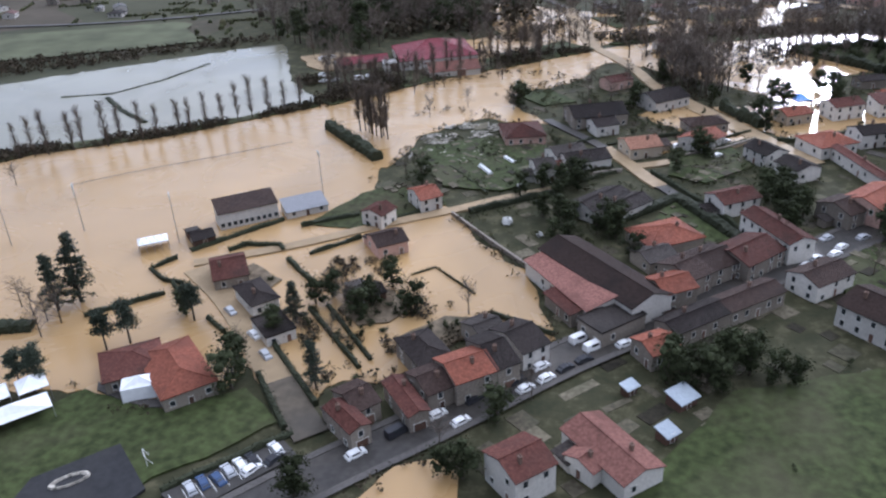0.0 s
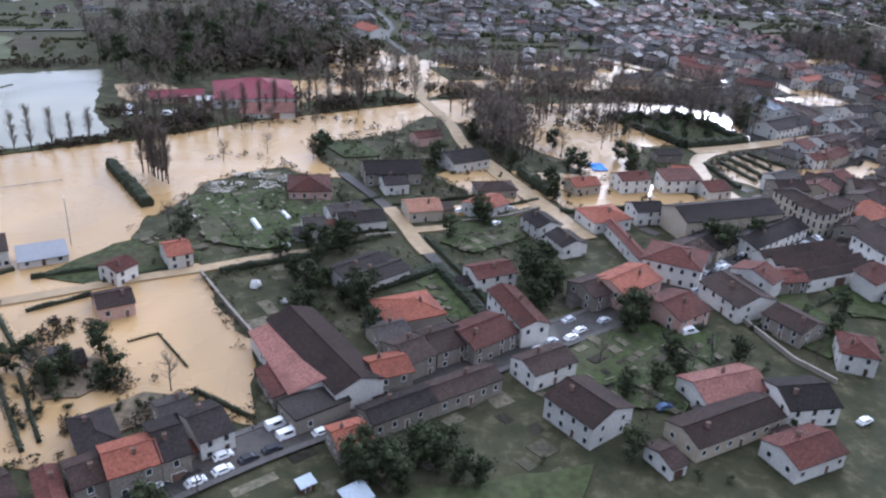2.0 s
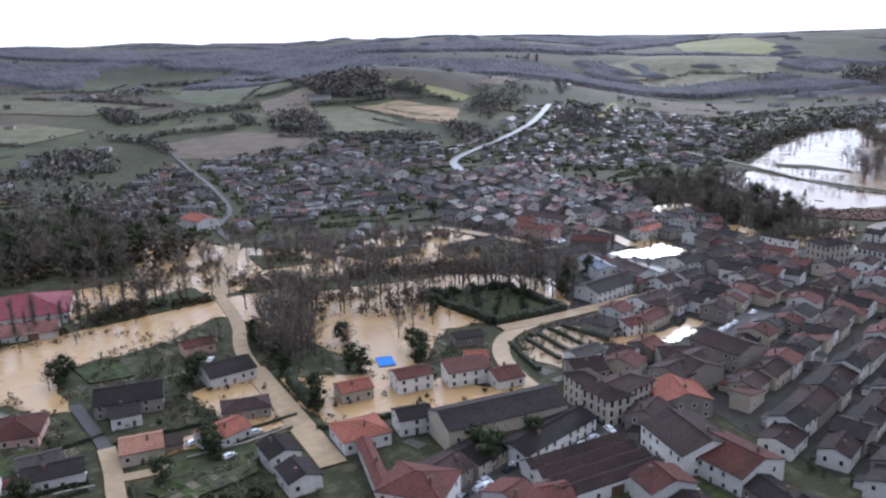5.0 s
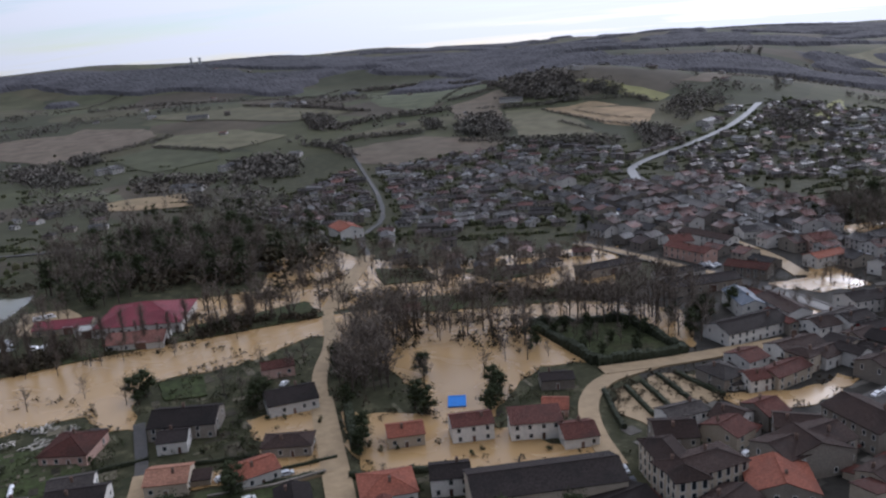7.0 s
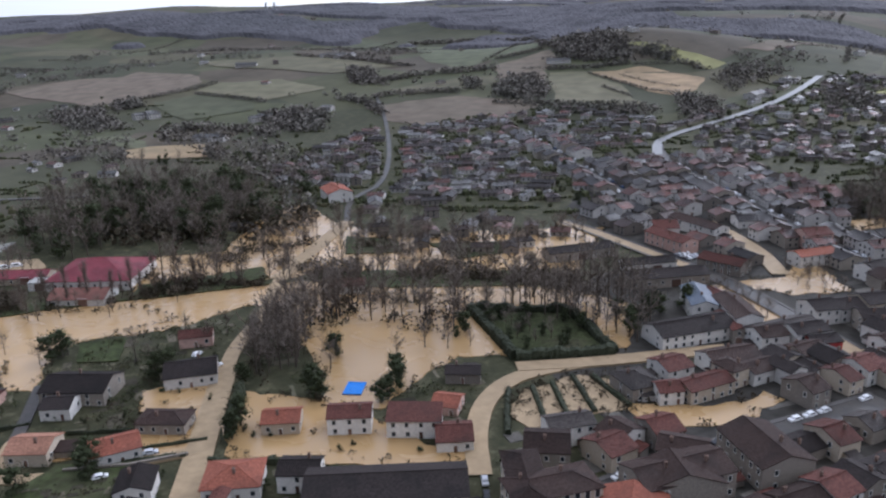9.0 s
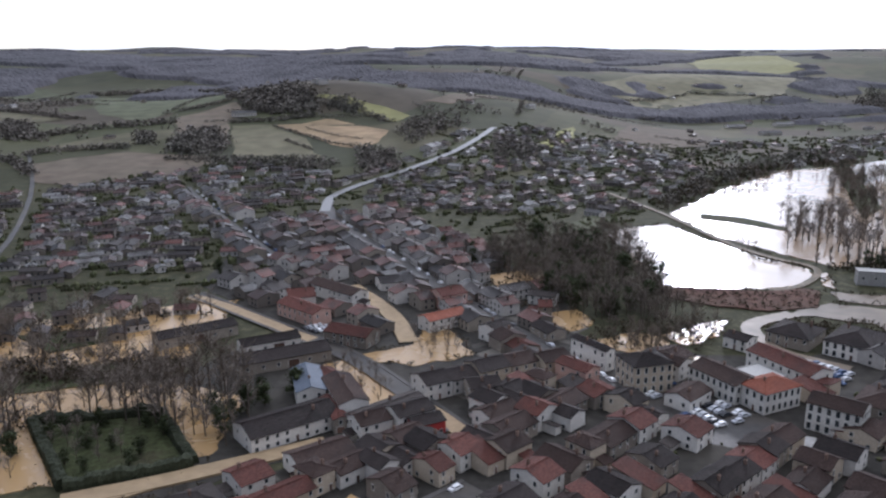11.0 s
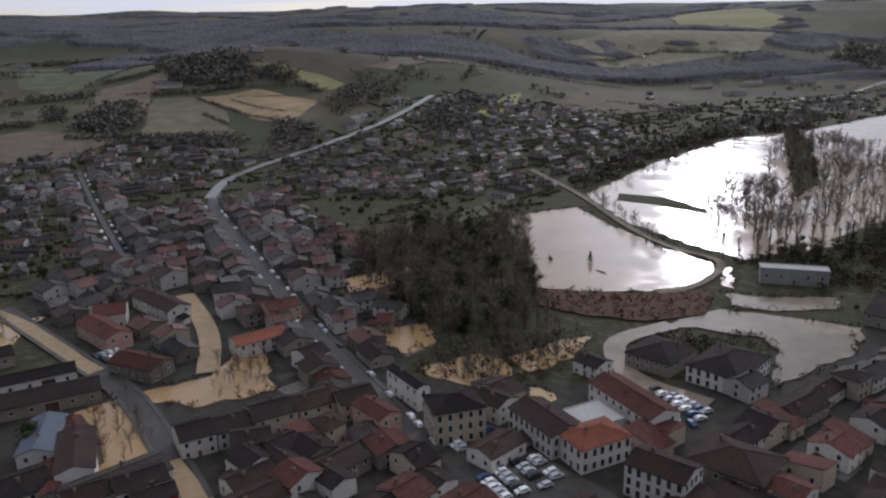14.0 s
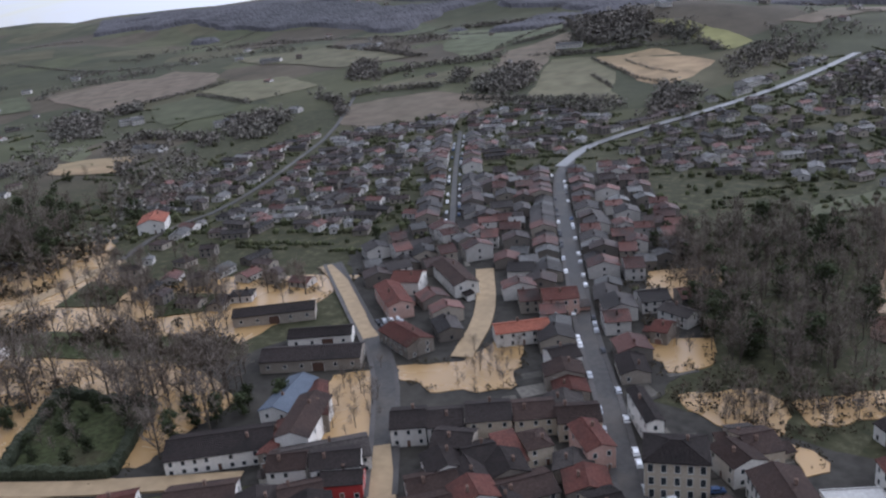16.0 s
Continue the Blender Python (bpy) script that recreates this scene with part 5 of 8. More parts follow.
house(247.8, 423.4, 11, 10, 17, 6, 'gx', 'dark', 'stone')
house(281.7, 438, 7.7, 14, 44, 7, 'gy', 'rust', 'pink')
house(276, 515.2, 5.9, 10, -2, 5, 'gx', 'rust', 'stone')
house(253.2, 482.1, 9.7, 10, 46, 6, 'gx', 'dark', 'white')
house(-105.5, 373.6, 25, 12, 22, 3.0, 'gx', 'magenta', 'cream', 'shed')
house(-48.3, 152.3, 9, 6, 38, 2.6, 'gx', 'dark', 'timber')
house(104.4, 165, 18.1, 11, 26, 4, 'gx', 'pink', 'white')
house(121.1, 162.1, 12.7, 12, 15, 5, 'gx', 'dark', 'white')
house(101.7, 151, 26, 10, 33, 4, 'gx', 'brown', 'cream')
house(86.6, 137.9, 4.3, 8, 34, 3, 'gx', 'brown', 'white')
house(116.3, 143.8, 14.1, 10, 30, 4, 'gx', 'rust', 'white')


# ---- trees ----
def jitter_ball(s, c, r, seed, slot=0, flat=0.8):
    """A lumpy clump of foliage."""
    rr = random.Random(seed)
    rings, n = 4, 7
    k = len(s.v)
    for i in range(rings + 1):
        phi = math.pi * i / rings
        for j in range(n):
            w = 2 * math.pi * (j + 0.5 * (i % 2)) / n
            d = r * rr.uniform(0.72, 1.2)
            s.v.append((c[0] + d * math.sin(phi) * math.cos(w), c[1] + d * math.sin(phi) * math.sin(w), c[2] + flat * d * math.cos(phi)))
    for i in range(rings):
        for j in range(n):
            j2 = (j + 1) % n
            s.f.append((k + i * n + j, k + (i + 1) * n + j, k + (i + 1) * n + j2, k + i * n + j2))
            s.s.append(slot)


def leaf(s, c, size, rr, slot=0):
    a = Vector((rr.gauss(0, 1), rr.gauss(0, 1), rr.gauss(0, 0.7))).normalized()
    b = a.cross(Vector((rr.gauss(0, 1), rr.gauss(0, 1), rr.gauss(0, 1)))).normalized()
    c = Vector(c)
    s.face([c - a * size, c + b * size * 0.6, c + a * size, c - b * size * 0.6], slot)


def twigs(s, a, d, length, rr, depth, width):
    """A forking spray of thin blades from a along d."""
    b = a + d * length
    side = d.cross(Vector((rr.gauss(0, 1), rr.gauss(0, 1), rr.gauss(0, 1)))).normalized() * width
    s.face([a - side, a + side, b])
    if depth:
        for _ in range(3):
            e = (d + Vector((rr.gauss(0, 0.5), rr.gauss(0, 0.5), rr.gauss(0.12, 0.4)))).normalized()
            twigs(s, a.lerp(b, rr.uniform(0.4, 0.95)), e, length * rr.uniform(0.55, 0.8), rr, depth - 1, width * 0.7)


def tree(kind, h, seed, light=False):
    rr = random.Random(seed)
    root = new("tree" if kind != "shrub" else "shrub")
    root.empty_display_size = 0.5
    trunk, crown = Shape(), Shape()
    if kind in ("bare", "poplar"):
        narrow = kind == "poplar"
        trunk.tube((0, 0, -0.4), (rr.uniform(-0.2, 0.2), 0, h * 0.45), h * (0.014 if narrow else 0.02), h * (0.01 if narrow else 0.013), 7)
        trunk.tube((0, 0, h * 0.44), (rr.uniform(-0.4, 0.4), rr.uniform(-0.4, 0.4), h * 0.92), h * 0.01, 0.03, 6)
        for i in range(36 if narrow else 17):
            z = h * (rr.uniform(0.12, 0.84) if narrow else rr.uniform(0.18, 0.86))
            w = rr.uniform(0, 2 * math.pi)
            d = Vector((math.cos(w), math.sin(w), 2.4 if narrow else rr.uniform(0.6, 1.5))).normalized()
            ln = h * (rr.uniform(0.12, 0.19) if narrow else rr.uniform(0.22, 0.38)) * (1.15 - z / h * 0.5)
            a = Vector((0, 0, z))
            trunk.tube(a, a + d * ln, h * 0.007, 0.03, 4)
            for u in (0.25, 0.5, 0.75, 1.0):
                e = (d + Vector((rr.gauss(0, 0.5), rr.gauss(0, 0.5), rr.gauss(0.15, 0.35)))).normalized()
                twigs(crown, a + d * ln * u, e, ln * rr.uniform(0.35, 0.6), rr, 2 if light is False else 1, 0.05 if light is False else 0.09)
        label, cmat = ("tall narrow leafless poplar with a slim grey trunk" if narrow else "leafless brown deciduous tree with fine bare twigs"), TWIG
    elif kind in ("broad", "shrub"):
        low = kind == "shrub"
        trunk.tube((0, 0, -0.4), (0, 0, h * (0.3 if low else 0.5)), h * 0.035, h * 0.02, 7)
        for i in range(5):
            w = 2 * math.pi * i / 5 + rr.uniform(-0.4, 0.4)
            trunk.tube((0, 0, h * 0.25), (h * 0.22 * math.cos(w), h * 0.22 * math.sin(w), h * rr.uniform(0.45, 0.7)), h * 0.015, 0.03, 5)
        for i in range(5 if low else 16):
            w, q = rr.uniform(0, 2 * math.pi), h * rr.uniform(0.02, 0.26)
            z = h * rr.uniform(0.13, 0.86)
            q *= 1.15 - abs(z / h - 0.45)
            rad = h * rr.uniform(0.11, 0.17) * (1.3 if low else 1.0)
            jitter_ball(crown, (q * math.cos(w), q * math.sin(w), z), rad * 0.6, seed * 50 + i)
            for _ in range(64):
                g = Vector((rr.gauss(0, 1), rr.gauss(0, 1), rr.gauss(0, 0.8))).normalized() * rad * rr.uniform(0.6, 1.5)
                leaf(crown, (q * math.cos(w) + g.x, q * math.sin(w) + g.y, z + g.z * 0.85), rr.uniform(0.14, 0.34) if not low else 0.12, rr)
        label, cmat = ("dark green evergreen tree with an uneven dense crown" if not low else "low dark green garden shrub"), LEAF
    else:
        cedar = kind == "cedar"
        trunk.tube((0, 0, -0.4), (0, 0, h * 0.95), h * 0.024, 0.05, 7)
        tiers = 12 if cedar else 7
        for i in range(tiers):
            z = h * ((0.16 + 0.8 * i / tiers) if cedar else (0.42 + 0.5 * i / tiers))
            reach = h * (0.185 * (1 - i / tiers) + 0.03) if cedar else h * rr.uniform(0.10, 0.17) * (1.25 - 0.55 * i / tiers)
            for j in range(6):
                w = rr.uniform(0, 2 * math.pi)
                tip = Vector((reach * math.cos(w), reach * math.sin(w), z + rr.uniform(-0.4, 0.2)))
                trunk.tube((0, 0, z), tip, 0.07, 0.02, 4)
                for u in (0.3, 0.55, 0.8, 1.0):
                    c = Vector((0, 0, z)).lerp(tip, u)
                    wide = 0.3 if cedar else 0.5
                    for _ in range(18 if cedar else 22):
                        leaf(crown, c + Vector((rr.gauss(0, wide), rr.gauss(0, wide), rr.gauss(-0.12, 0.2))), rr.uniform(0.12, 0.3), rr)
        label, cmat = ("tall dark conifer with layered drooping branches" if cedar else "pine with a bare trunk and a dark flat crown"), NEEDLE
    part("trunk", trunk.mesh("trunk", BARK), root)
    part("crown", crown.mesh("crown", cmat), root)
    return tagged(root, label, "shrub" if kind == "shrub" else "tree")


PROTO = {}
trng = random.Random(21)


PLANTED, far_trees = [], []


def plant(kind, h, x, y, group="", joined=False):
    """A tree of a kind, one of three builds, turned and sized at will."""
    key = (kind, trng.randrange(3))
    if joined or len(PLANTED) >= 290:
        far_trees.append((key, h, x, y))
        return None
    PLANTED.append((x, y))
    size = {"bare": 10, "poplar": 13, "broad": 10, "cedar": 16, "pine": 12, "shrub": 3}[kind]
    s = h / size * trng.uniform(0.85, 1.15)
    m = pose(x, y, ground_height(x, y), 0, 0, trng.uniform(0, 360)) @ Matrix.Diagonal((s * trng.uniform(0.9, 1.15), s * trng.uniform(0.9, 1.1), s, 1))
    if key not in PROTO:
        PROTO[key] = ob = tree(kind, size, key[1] + 3 * len(kind) + ord(kind[0]))
        ob.matrix_basis = m
        PROTO[key] = (ob, m)
    else:
        ob = copy_thing(PROTO[key][0], Matrix.Identity(4))
        ob.matrix_basis = m
    if group:
        ob["group"] = group
    return ob


for x, y in [(114.1, 388.1), (117.7, 391.7), (136.5, 382), (126.4, 396.3), (141, 396.5), (146.4, 378.9), (134.2, 368.7), (145.9, 372.1)]:
    plant('broad', 7, x, y)
for x, y in [(-125.7, 140.5), (-122, 144.9)]:
    plant('cedar', 20, x, y)
for x, y in [(-103.5, 124.9), (-99.2, 128.1), (-114.8, 109.1), (-110.3, 109.5), (-88, 138.9)]:
    plant('pine', 12, x, y)
for x, y in [(-68.2, 113.9), (-68.6, 119.8)]:
    plant('broad', 13, x, y)
for x, y in [(-49.8, 115.8), (-62.3, 140.1)]:
    plant('cedar', 12, x, y)
for x, y in [(-42.7, 159), (-56.7, 152.5), (-47.3, 144.8), (-45.6, 149.2), (-36.3, 145.9), (-34.9, 149), (-60.2, 149.2), (-65.1, 133.7), (-91.4, 141.3), (166.2, 403.5), (158.8, 407.8), (108.3, 377.2), (148.3, 392.1), (171.4, 420.3), (108.7, 574.8), (78.3, 669.1), (242.8, 606.5), (242.5, 623.7), (260.9, 597.1), (306.3, 510.3), (305.9, 528.5), (95.2, 178.7), (87.7, 201.9), (89.4, 196.3)]:
    plant('broad', 9, x, y)
for x, y in [(81.1, 161), (89.3, 165.2), (141, 196.8), (148.5, 209.9), (95.5, 171.6), (112.1, 180.3), (80.4, 139.8), (58.7, 187.1), (61.6, 199.1)]:
    plant('broad', 9, x, y)
for x, y in [(-130.8, 137.5), (-125.5, 135.3), (-121.3, 134.7), (-136.4, 141), (-190.6, 217.4), (-122.6, 128.3), (-50.2, 144.8), (-21.4, 147.8), (-69.8, 124.2), (-51, 132.6), (-4.3, 116.5), (-20.3, 99.6), (-53.6, 230.2), (-49.7, 234.8), (6, 318.9), (14.9, 315.7), (6.8, 345.4), (23.1, 337.7), (23.3, 348.7), (-24.2, 305.1), (-26.2, 312.3), (-43.4, 307.8), (-57.3, 295.4)]:
    plant('bare', 9, x, y)
for x, y in [(0.8, 232.2), (4.5, 230.9), (-6.8, 203.8), (-1.6, 198.6), (-14.7, 217.7), (14.4, 192.2), (18.5, 179.4), (43.6, 257.4), (46.1, 254.6), (64.7, 210.5), (67.5, 208.7), (62, 212.4), (26.5, 123.7), (30.3, 127.7), (36.7, 132.6), (23.2, 125.1), (41.7, 135.2), (72.7, 343.1), (-18.2, 93.4), (-15, 92.8), (-44.3, 84.6), (-10.5, 109), (27, 127.9), (31.5, 126.1)]:
    plant('broad', 10, x, y)
for x, y in [(35.9, 130.9), (40.3, 129.8), (44.5, 127.3), (48.7, 126.6), (24.5, 132.2), (33.7, 123.2)]:
    plant('broad', 10, x, y)
for x, y in [(35, 242), (61.5, 201.1), (65.5, 206.6), (85.8, 191.6), (87.3, 196.5), (-2.2, 221.8), (-7.9, 224.5), (12.1, 196.5), (136.7, 256.7), (126.2, 248.3), (-47.5, 226.2), (-22.8, 309.1), (99.8, 334.7), (103.9, 327.4), (68.7, 291), (70.9, 283.5), (54.9, 312.7), (23.9, 308.1), (25.2, 313.3), (82.1, 312.2), (77.9, 315.6), (102.4, 316.5), (103.5, 319.2)]:
    plant('broad', 11, x, y)
for x, y in [(-2.5, 214.3), (2.6, 203.0), (0.9, 196.8), (9.0, 193.5), (14.2, 191.8), (1.5, 186.5), (-3.2, 189.6), (-1.4, 227.6), (3.3, 224.6), (15.6, 200.9)]:
    plant('broad', 8, x, y)
for x, y in [(122.3, 244.7), (120.3, 249.4), (62.5, 212.6), (59.2, 218.2), (65.1, 223.2)]:
    plant('broad', 13, x, y)
for x, y in [(-21.6, 312.7), (37.7, 345.8), (169.9, 408.3), (174.1, 415.5), (182.9, 424), (165.9, 394.2)]:
    plant('broad', 11, x, y)
for x, y in [(94.2, 347), (99.6, 359), (107.6, 360.8), (78.9, 378.2), (54.8, 372.8), (48, 371.5), (38.7, 370.4), (75.8, 333.1), (105, 383.5), (31, 382.5), (68.4, 389.6), (61.7, 387.4), (87.6, 389.4), (95.8, 394.4), (108.1, 402.9), (113.7, 411.2), (125.2, 412.9), (152.9, 405.1), (157.7, 392.7), (142.6, 423.6)]:
    plant('bare', 11, x, y)
for x, y in [(206.2, 420.9), (199.2, 432.1), (212.6, 423.7), (200.9, 441.5), (205.6, 413.8), (193.7, 441.8), (209.4, 436.5), (228.5, 478.5), (228.9, 470), (232.3, 479.5), (234.3, 471.9), (219.7, 482), (235.6, 485.6), (204.8, 468.7), (76.8, 174), (100.3, 176.5), (132.1, 182.4), (85.4, 153.5)]:
    plant('bare', 8, x, y)
for x, y in [(100.6, 398.2), (102.1, 403.7), (108.2, 406.2), (116.4, 409.5), (153, 390.6), (153.8, 394.2), (135.9, 413.1), (141.4, 420.5), (145.9, 426.6), (159.2, 427.1), (133.4, 430), (132.9, 420.4)]:
    plant('bare', 10, x, y)
plant('cedar', 6.5, 366.2, 597.6)
plant('shrub', 3.2, 347.6, 602.1)
for x, y in [(300.5, 473), (308.5, 472.8), (280.2, 518.1), (332.8, 477), (340, 486.1)]:
    plant('bare', 7, x, y)
for x, y in [(-50.3, 134.9), (-49, 140.1), (-46.9, 142.8), (-44.2, 140.7), (-43.4, 145.8), (-41.3, 149.5), (-39.2, 146), (-46.3, 130.6), (-45, 135.6), (-53.6, 141.7), (-37.1, 149.7), (-33.7, 146.5), (-40.2, 138.2), (-32.1, 131.9), (-29.5, 139), (-25.8, 140.7), (-23.3, 142.1), (-20.5, 141.5), (-58.5, 143.8), (-59.2, 139.3), (-89, 164.5), (-83.1, 161.8), (-75.9, 159.6)]:
    plant('shrub', 3, x, y)
for x, y in [(37.7, 302.3), (32.5, 283.4), (50.4, 301.3), (13.3, 276), (22.4, 277.4), (2.5, 245.3), (21.1, 252.5), (71.5, 288.9), (76.3, 286.3), (80.8, 288.3), (84.3, 293.2), (103.5, 287.5), (105.7, 291.6), (124.9, 294.2), (6.8, 329.1), (22.2, 312.8), (31.9, 301.5), (32.1, 329.3)]:
    plant('shrub', 2.5, x, y)


def tree_row(kind, h, n, line):
    total = sum(math.dist(a, b) for a, b in zip(line, line[1:]))
    for x, y, w in along(line, total / n):
        plant(kind, h, x + trng.uniform(-1.5, 1.5), y + trng.uniform(-1.5, 1.5), "row of trees along the bank")


def wood(poly, kinds, n, h):
    xs, ys = [p[0] for p in poly], [p[1] for p in poly]
    spots = []
    for _ in range(n * 30):
        x, y = trng.uniform(min(xs), max(xs)), trng.uniform(min(ys), max(ys))
        if len(spots) < n and inside(x, y, poly) and all(math.hypot(x - a, y - b) > 3 for a, b in spots) and free_of_houses(x, y):
            spots.append((x, y))
            plant(trng.choice(kinds), h * trng.uniform(0.7, 1.2), x, y, joined=True)


def free_of_houses(x, y, room=0.8):
    return all(math.hypot(x - a, y - b) > c * room + 1.5 for a, b, c in taken)


tree_row('poplar', 17, 18, [(-207, 241), (-158, 269), (-110, 308)])
tree_row('poplar', 18, 13, [(-107, 317), (-67, 348), (-19, 386)])
tree_row('poplar', 21, 9, [(-81, 277), (-68, 268)])
tree_row('poplar', 13, 16, [(-105, 327), (-50, 364), (-2, 407)])
tree_row('bare', 14, 8, [(-20, 387), (6, 408), (52, 425)])
tree_row('bare', 14, 12, [(52, 425), (107, 434), (140, 432)])
tree_row('bare', 17, 14, [(24, 387), (59, 388), (46, 348), (68, 327)])
tree_row('bare', 10, 18, [(335, 564), (333, 629), (324, 681)])
tree_row('bare', 9, 16, [(404, 626), (395, 668), (382, 737)])
tree_row('poplar', 14, 18, [(429, 603), (449, 599), (490, 617), (557, 664)])
tree_row('bare', 8, 16, [(422, 798), (531, 935), (629, 991)])
wood([(-159, 416), (-219, 507), (-169, 546), (-91, 538), (-45, 454), (-74, 436), (-96, 442), (-112, 396)], ('bare', 'bare', 'bare', 'broad'), 170, 16.8)
wood([(-111, 342), (-115, 369), (-78, 362), (-42, 364), (-46, 358), (-90, 329)], ('bare',), 7, 9)
wood([(245, 614), (274, 646), (340, 665), (337, 561), (335, 509), (320, 498), (292, 512), (271, 557)], ('bare', 'bare', 'bare', 'bare', 'bare', 'bare', 'broad'), 230, 13)
wood([(568, 919), (611, 947), (627, 828), (602, 724), (550, 664), (459, 626), (421, 641), (487, 733)], ('bare',), 230, 13)
wood([(440, 606), (480, 612), (540, 650), (600, 690), (570, 630), (525, 606), (538, 566), (500, 600), (462, 590)], ('bare', 'bare', 'broad'), 60, 9)
wood([(547, 665), (605, 690), (567, 623), (504, 606), (485, 606)], ('bare', 'bare', 'bare', 'broad'), 25, 9)
wood([(38, 341), (37, 370), (56, 356), (66, 326), (54, 320)], ('bare',), 34, 16.8)
wood([(469, 1020), (687, 1199), (631, 1025), (434, 855), (389, 779), (380, 867)], ('bare', 'bare', 'bare', 'broad'), 40, 9)
wood([(-116, 450), (-136, 573), (-88, 600), (-33, 497), (-40, 442), (-74, 435)], ('bare', 'bare', 'bare', 'broad'), 35, 15.4)
wood([(26, 395), (57, 409), (102, 409), (106, 366), (87, 374), (64, 375), (56, 356)], ('bare',), 27, 16.8)
wood([(-108, 337), (-104, 364), (-42, 356), (-32, 372), (-3, 391), (-3, 369), (-35, 341), (-91, 314)], ('bare',), 16, 9)
wood([(-70, 411), (-40, 433), (-43, 490), (-12, 482), (13, 425), (-15, 388), (-44, 375)], ('bare',), 32, 14.0)
wood([(31, 489), (95, 509), (126, 524), (129, 463), (95, 443), (54, 437)], ('bare',), 36, 12.6)
wood([(-33, 492), (-13, 526), (73, 510), (106, 514), (106, 473), (118, 455), (84, 447), (30, 444)], ('bare',), 24, 11.2)
wood([(235, 621), (267, 650), (294, 640), (318, 510), (302, 492), (289, 543), (268, 545)], ('bare',), 48, 10)
wood([(313, 531), (338, 560), (345, 503), (325, 474)], ('bare',), 30, 10)
wood([(405, 798), (501, 922), (603, 983), (587, 942), (484, 865), (405, 754)], ('bare',), 30, 8)
wood([(492, 629), (558, 685), (628, 723), (590, 661), (524, 615)], ('bare',), 40, 9)
wood([(88, 398), (150, 442), (165, 426), (101, 390)], ('bare',), 18, 19.6)
wood([(111, 426), (165, 421), (166, 383), (142, 400), (116, 412)], ('bare',), 16, 14.0)
wood([(292, 480), (319, 495), (325, 467), (300, 469)], ('bare',), 16, 6)
wood([(253, 594), (287, 590), (296, 512), (283, 501), (264, 558)], ('bare',), 25, 8)
wood([(300, 499), (351, 508), (345, 485), (317, 466), (302, 472)], ('bare',), 25, 7)
wood([(-151, 408), (-112, 396), (-96, 355), (-114, 341), (-126, 367)], ('bare',), 22, 11.2)
wood([(122, 406), (164, 425), (184, 398), (168, 375)], ('bare',), 13, 18.2)
wood([(84, 379), (122, 406), (154, 388), (127, 356)], ('bare', 'bare', 'bare', 'broad'), 18, 7)
wood([(-46, 462), (-7, 500), (74, 503), (119, 466), (100, 448), (28, 420)], ('bare',), 16, 15.4)
wood([(597, 914), (721, 874), (698, 836), (585, 872)], ('bare',), 40, 9)
wood([(456, 736), (506, 731), (482, 629), (429, 634)], ('bare',), 50, 15)
wood([(-15, 505), (29, 494), (41, 458), (11, 435)], ('bare',), 18, 11.2)
wood([(590, 977), (621, 1006), (545, 768), (508, 722)], ('bare', 'bare', 'bare', 'broad'), 45, 9)
wood([(184, 448), (199, 460), (226, 416), (206, 408), (187, 435)], ('bare',), 18, 5)
wood([(220, 474), (234, 492), (244, 463), (224, 452)], ('bare',), 14, 5)
wood([(-295, 626), (-200, 545), (-91, 545), (-60, 590), (-170, 660)], ('bare', 'bare', 'bare', 'bare', 'broad'), 60, 10)
GARDENS = [[(-58, 100), (63, 181), (127, 277), (20, 313), (-51, 247), (-30, 199)], [(23, 94), (64, 105), (250, 247), (182, 254), (64, 170)]]
for garden in GARDENS:
    for _ in range(150):
        gx, gy = trng.uniform(-60, 230), trng.uniform(100, 300)
        if inside(gx, gy, garden) and dry(gx, gy) and free_of_houses(gx, gy) and min(near_line(gx, gy, r) for r in ROADS) > 7:
            plant("shrub", trng.uniform(1.6, 4.5), gx, gy, "garden shrubs")
for bed in MUD[:3]:
    for _ in range(26):
        gx, gy = trng.uniform(-60, 60), trng.uniform(100, 220)
        if inside(gx, gy, bed) and free_of_houses(gx, gy):
            plant("shrub", trng.uniform(1.6, 3.5), gx, gy, "garden shrubs")


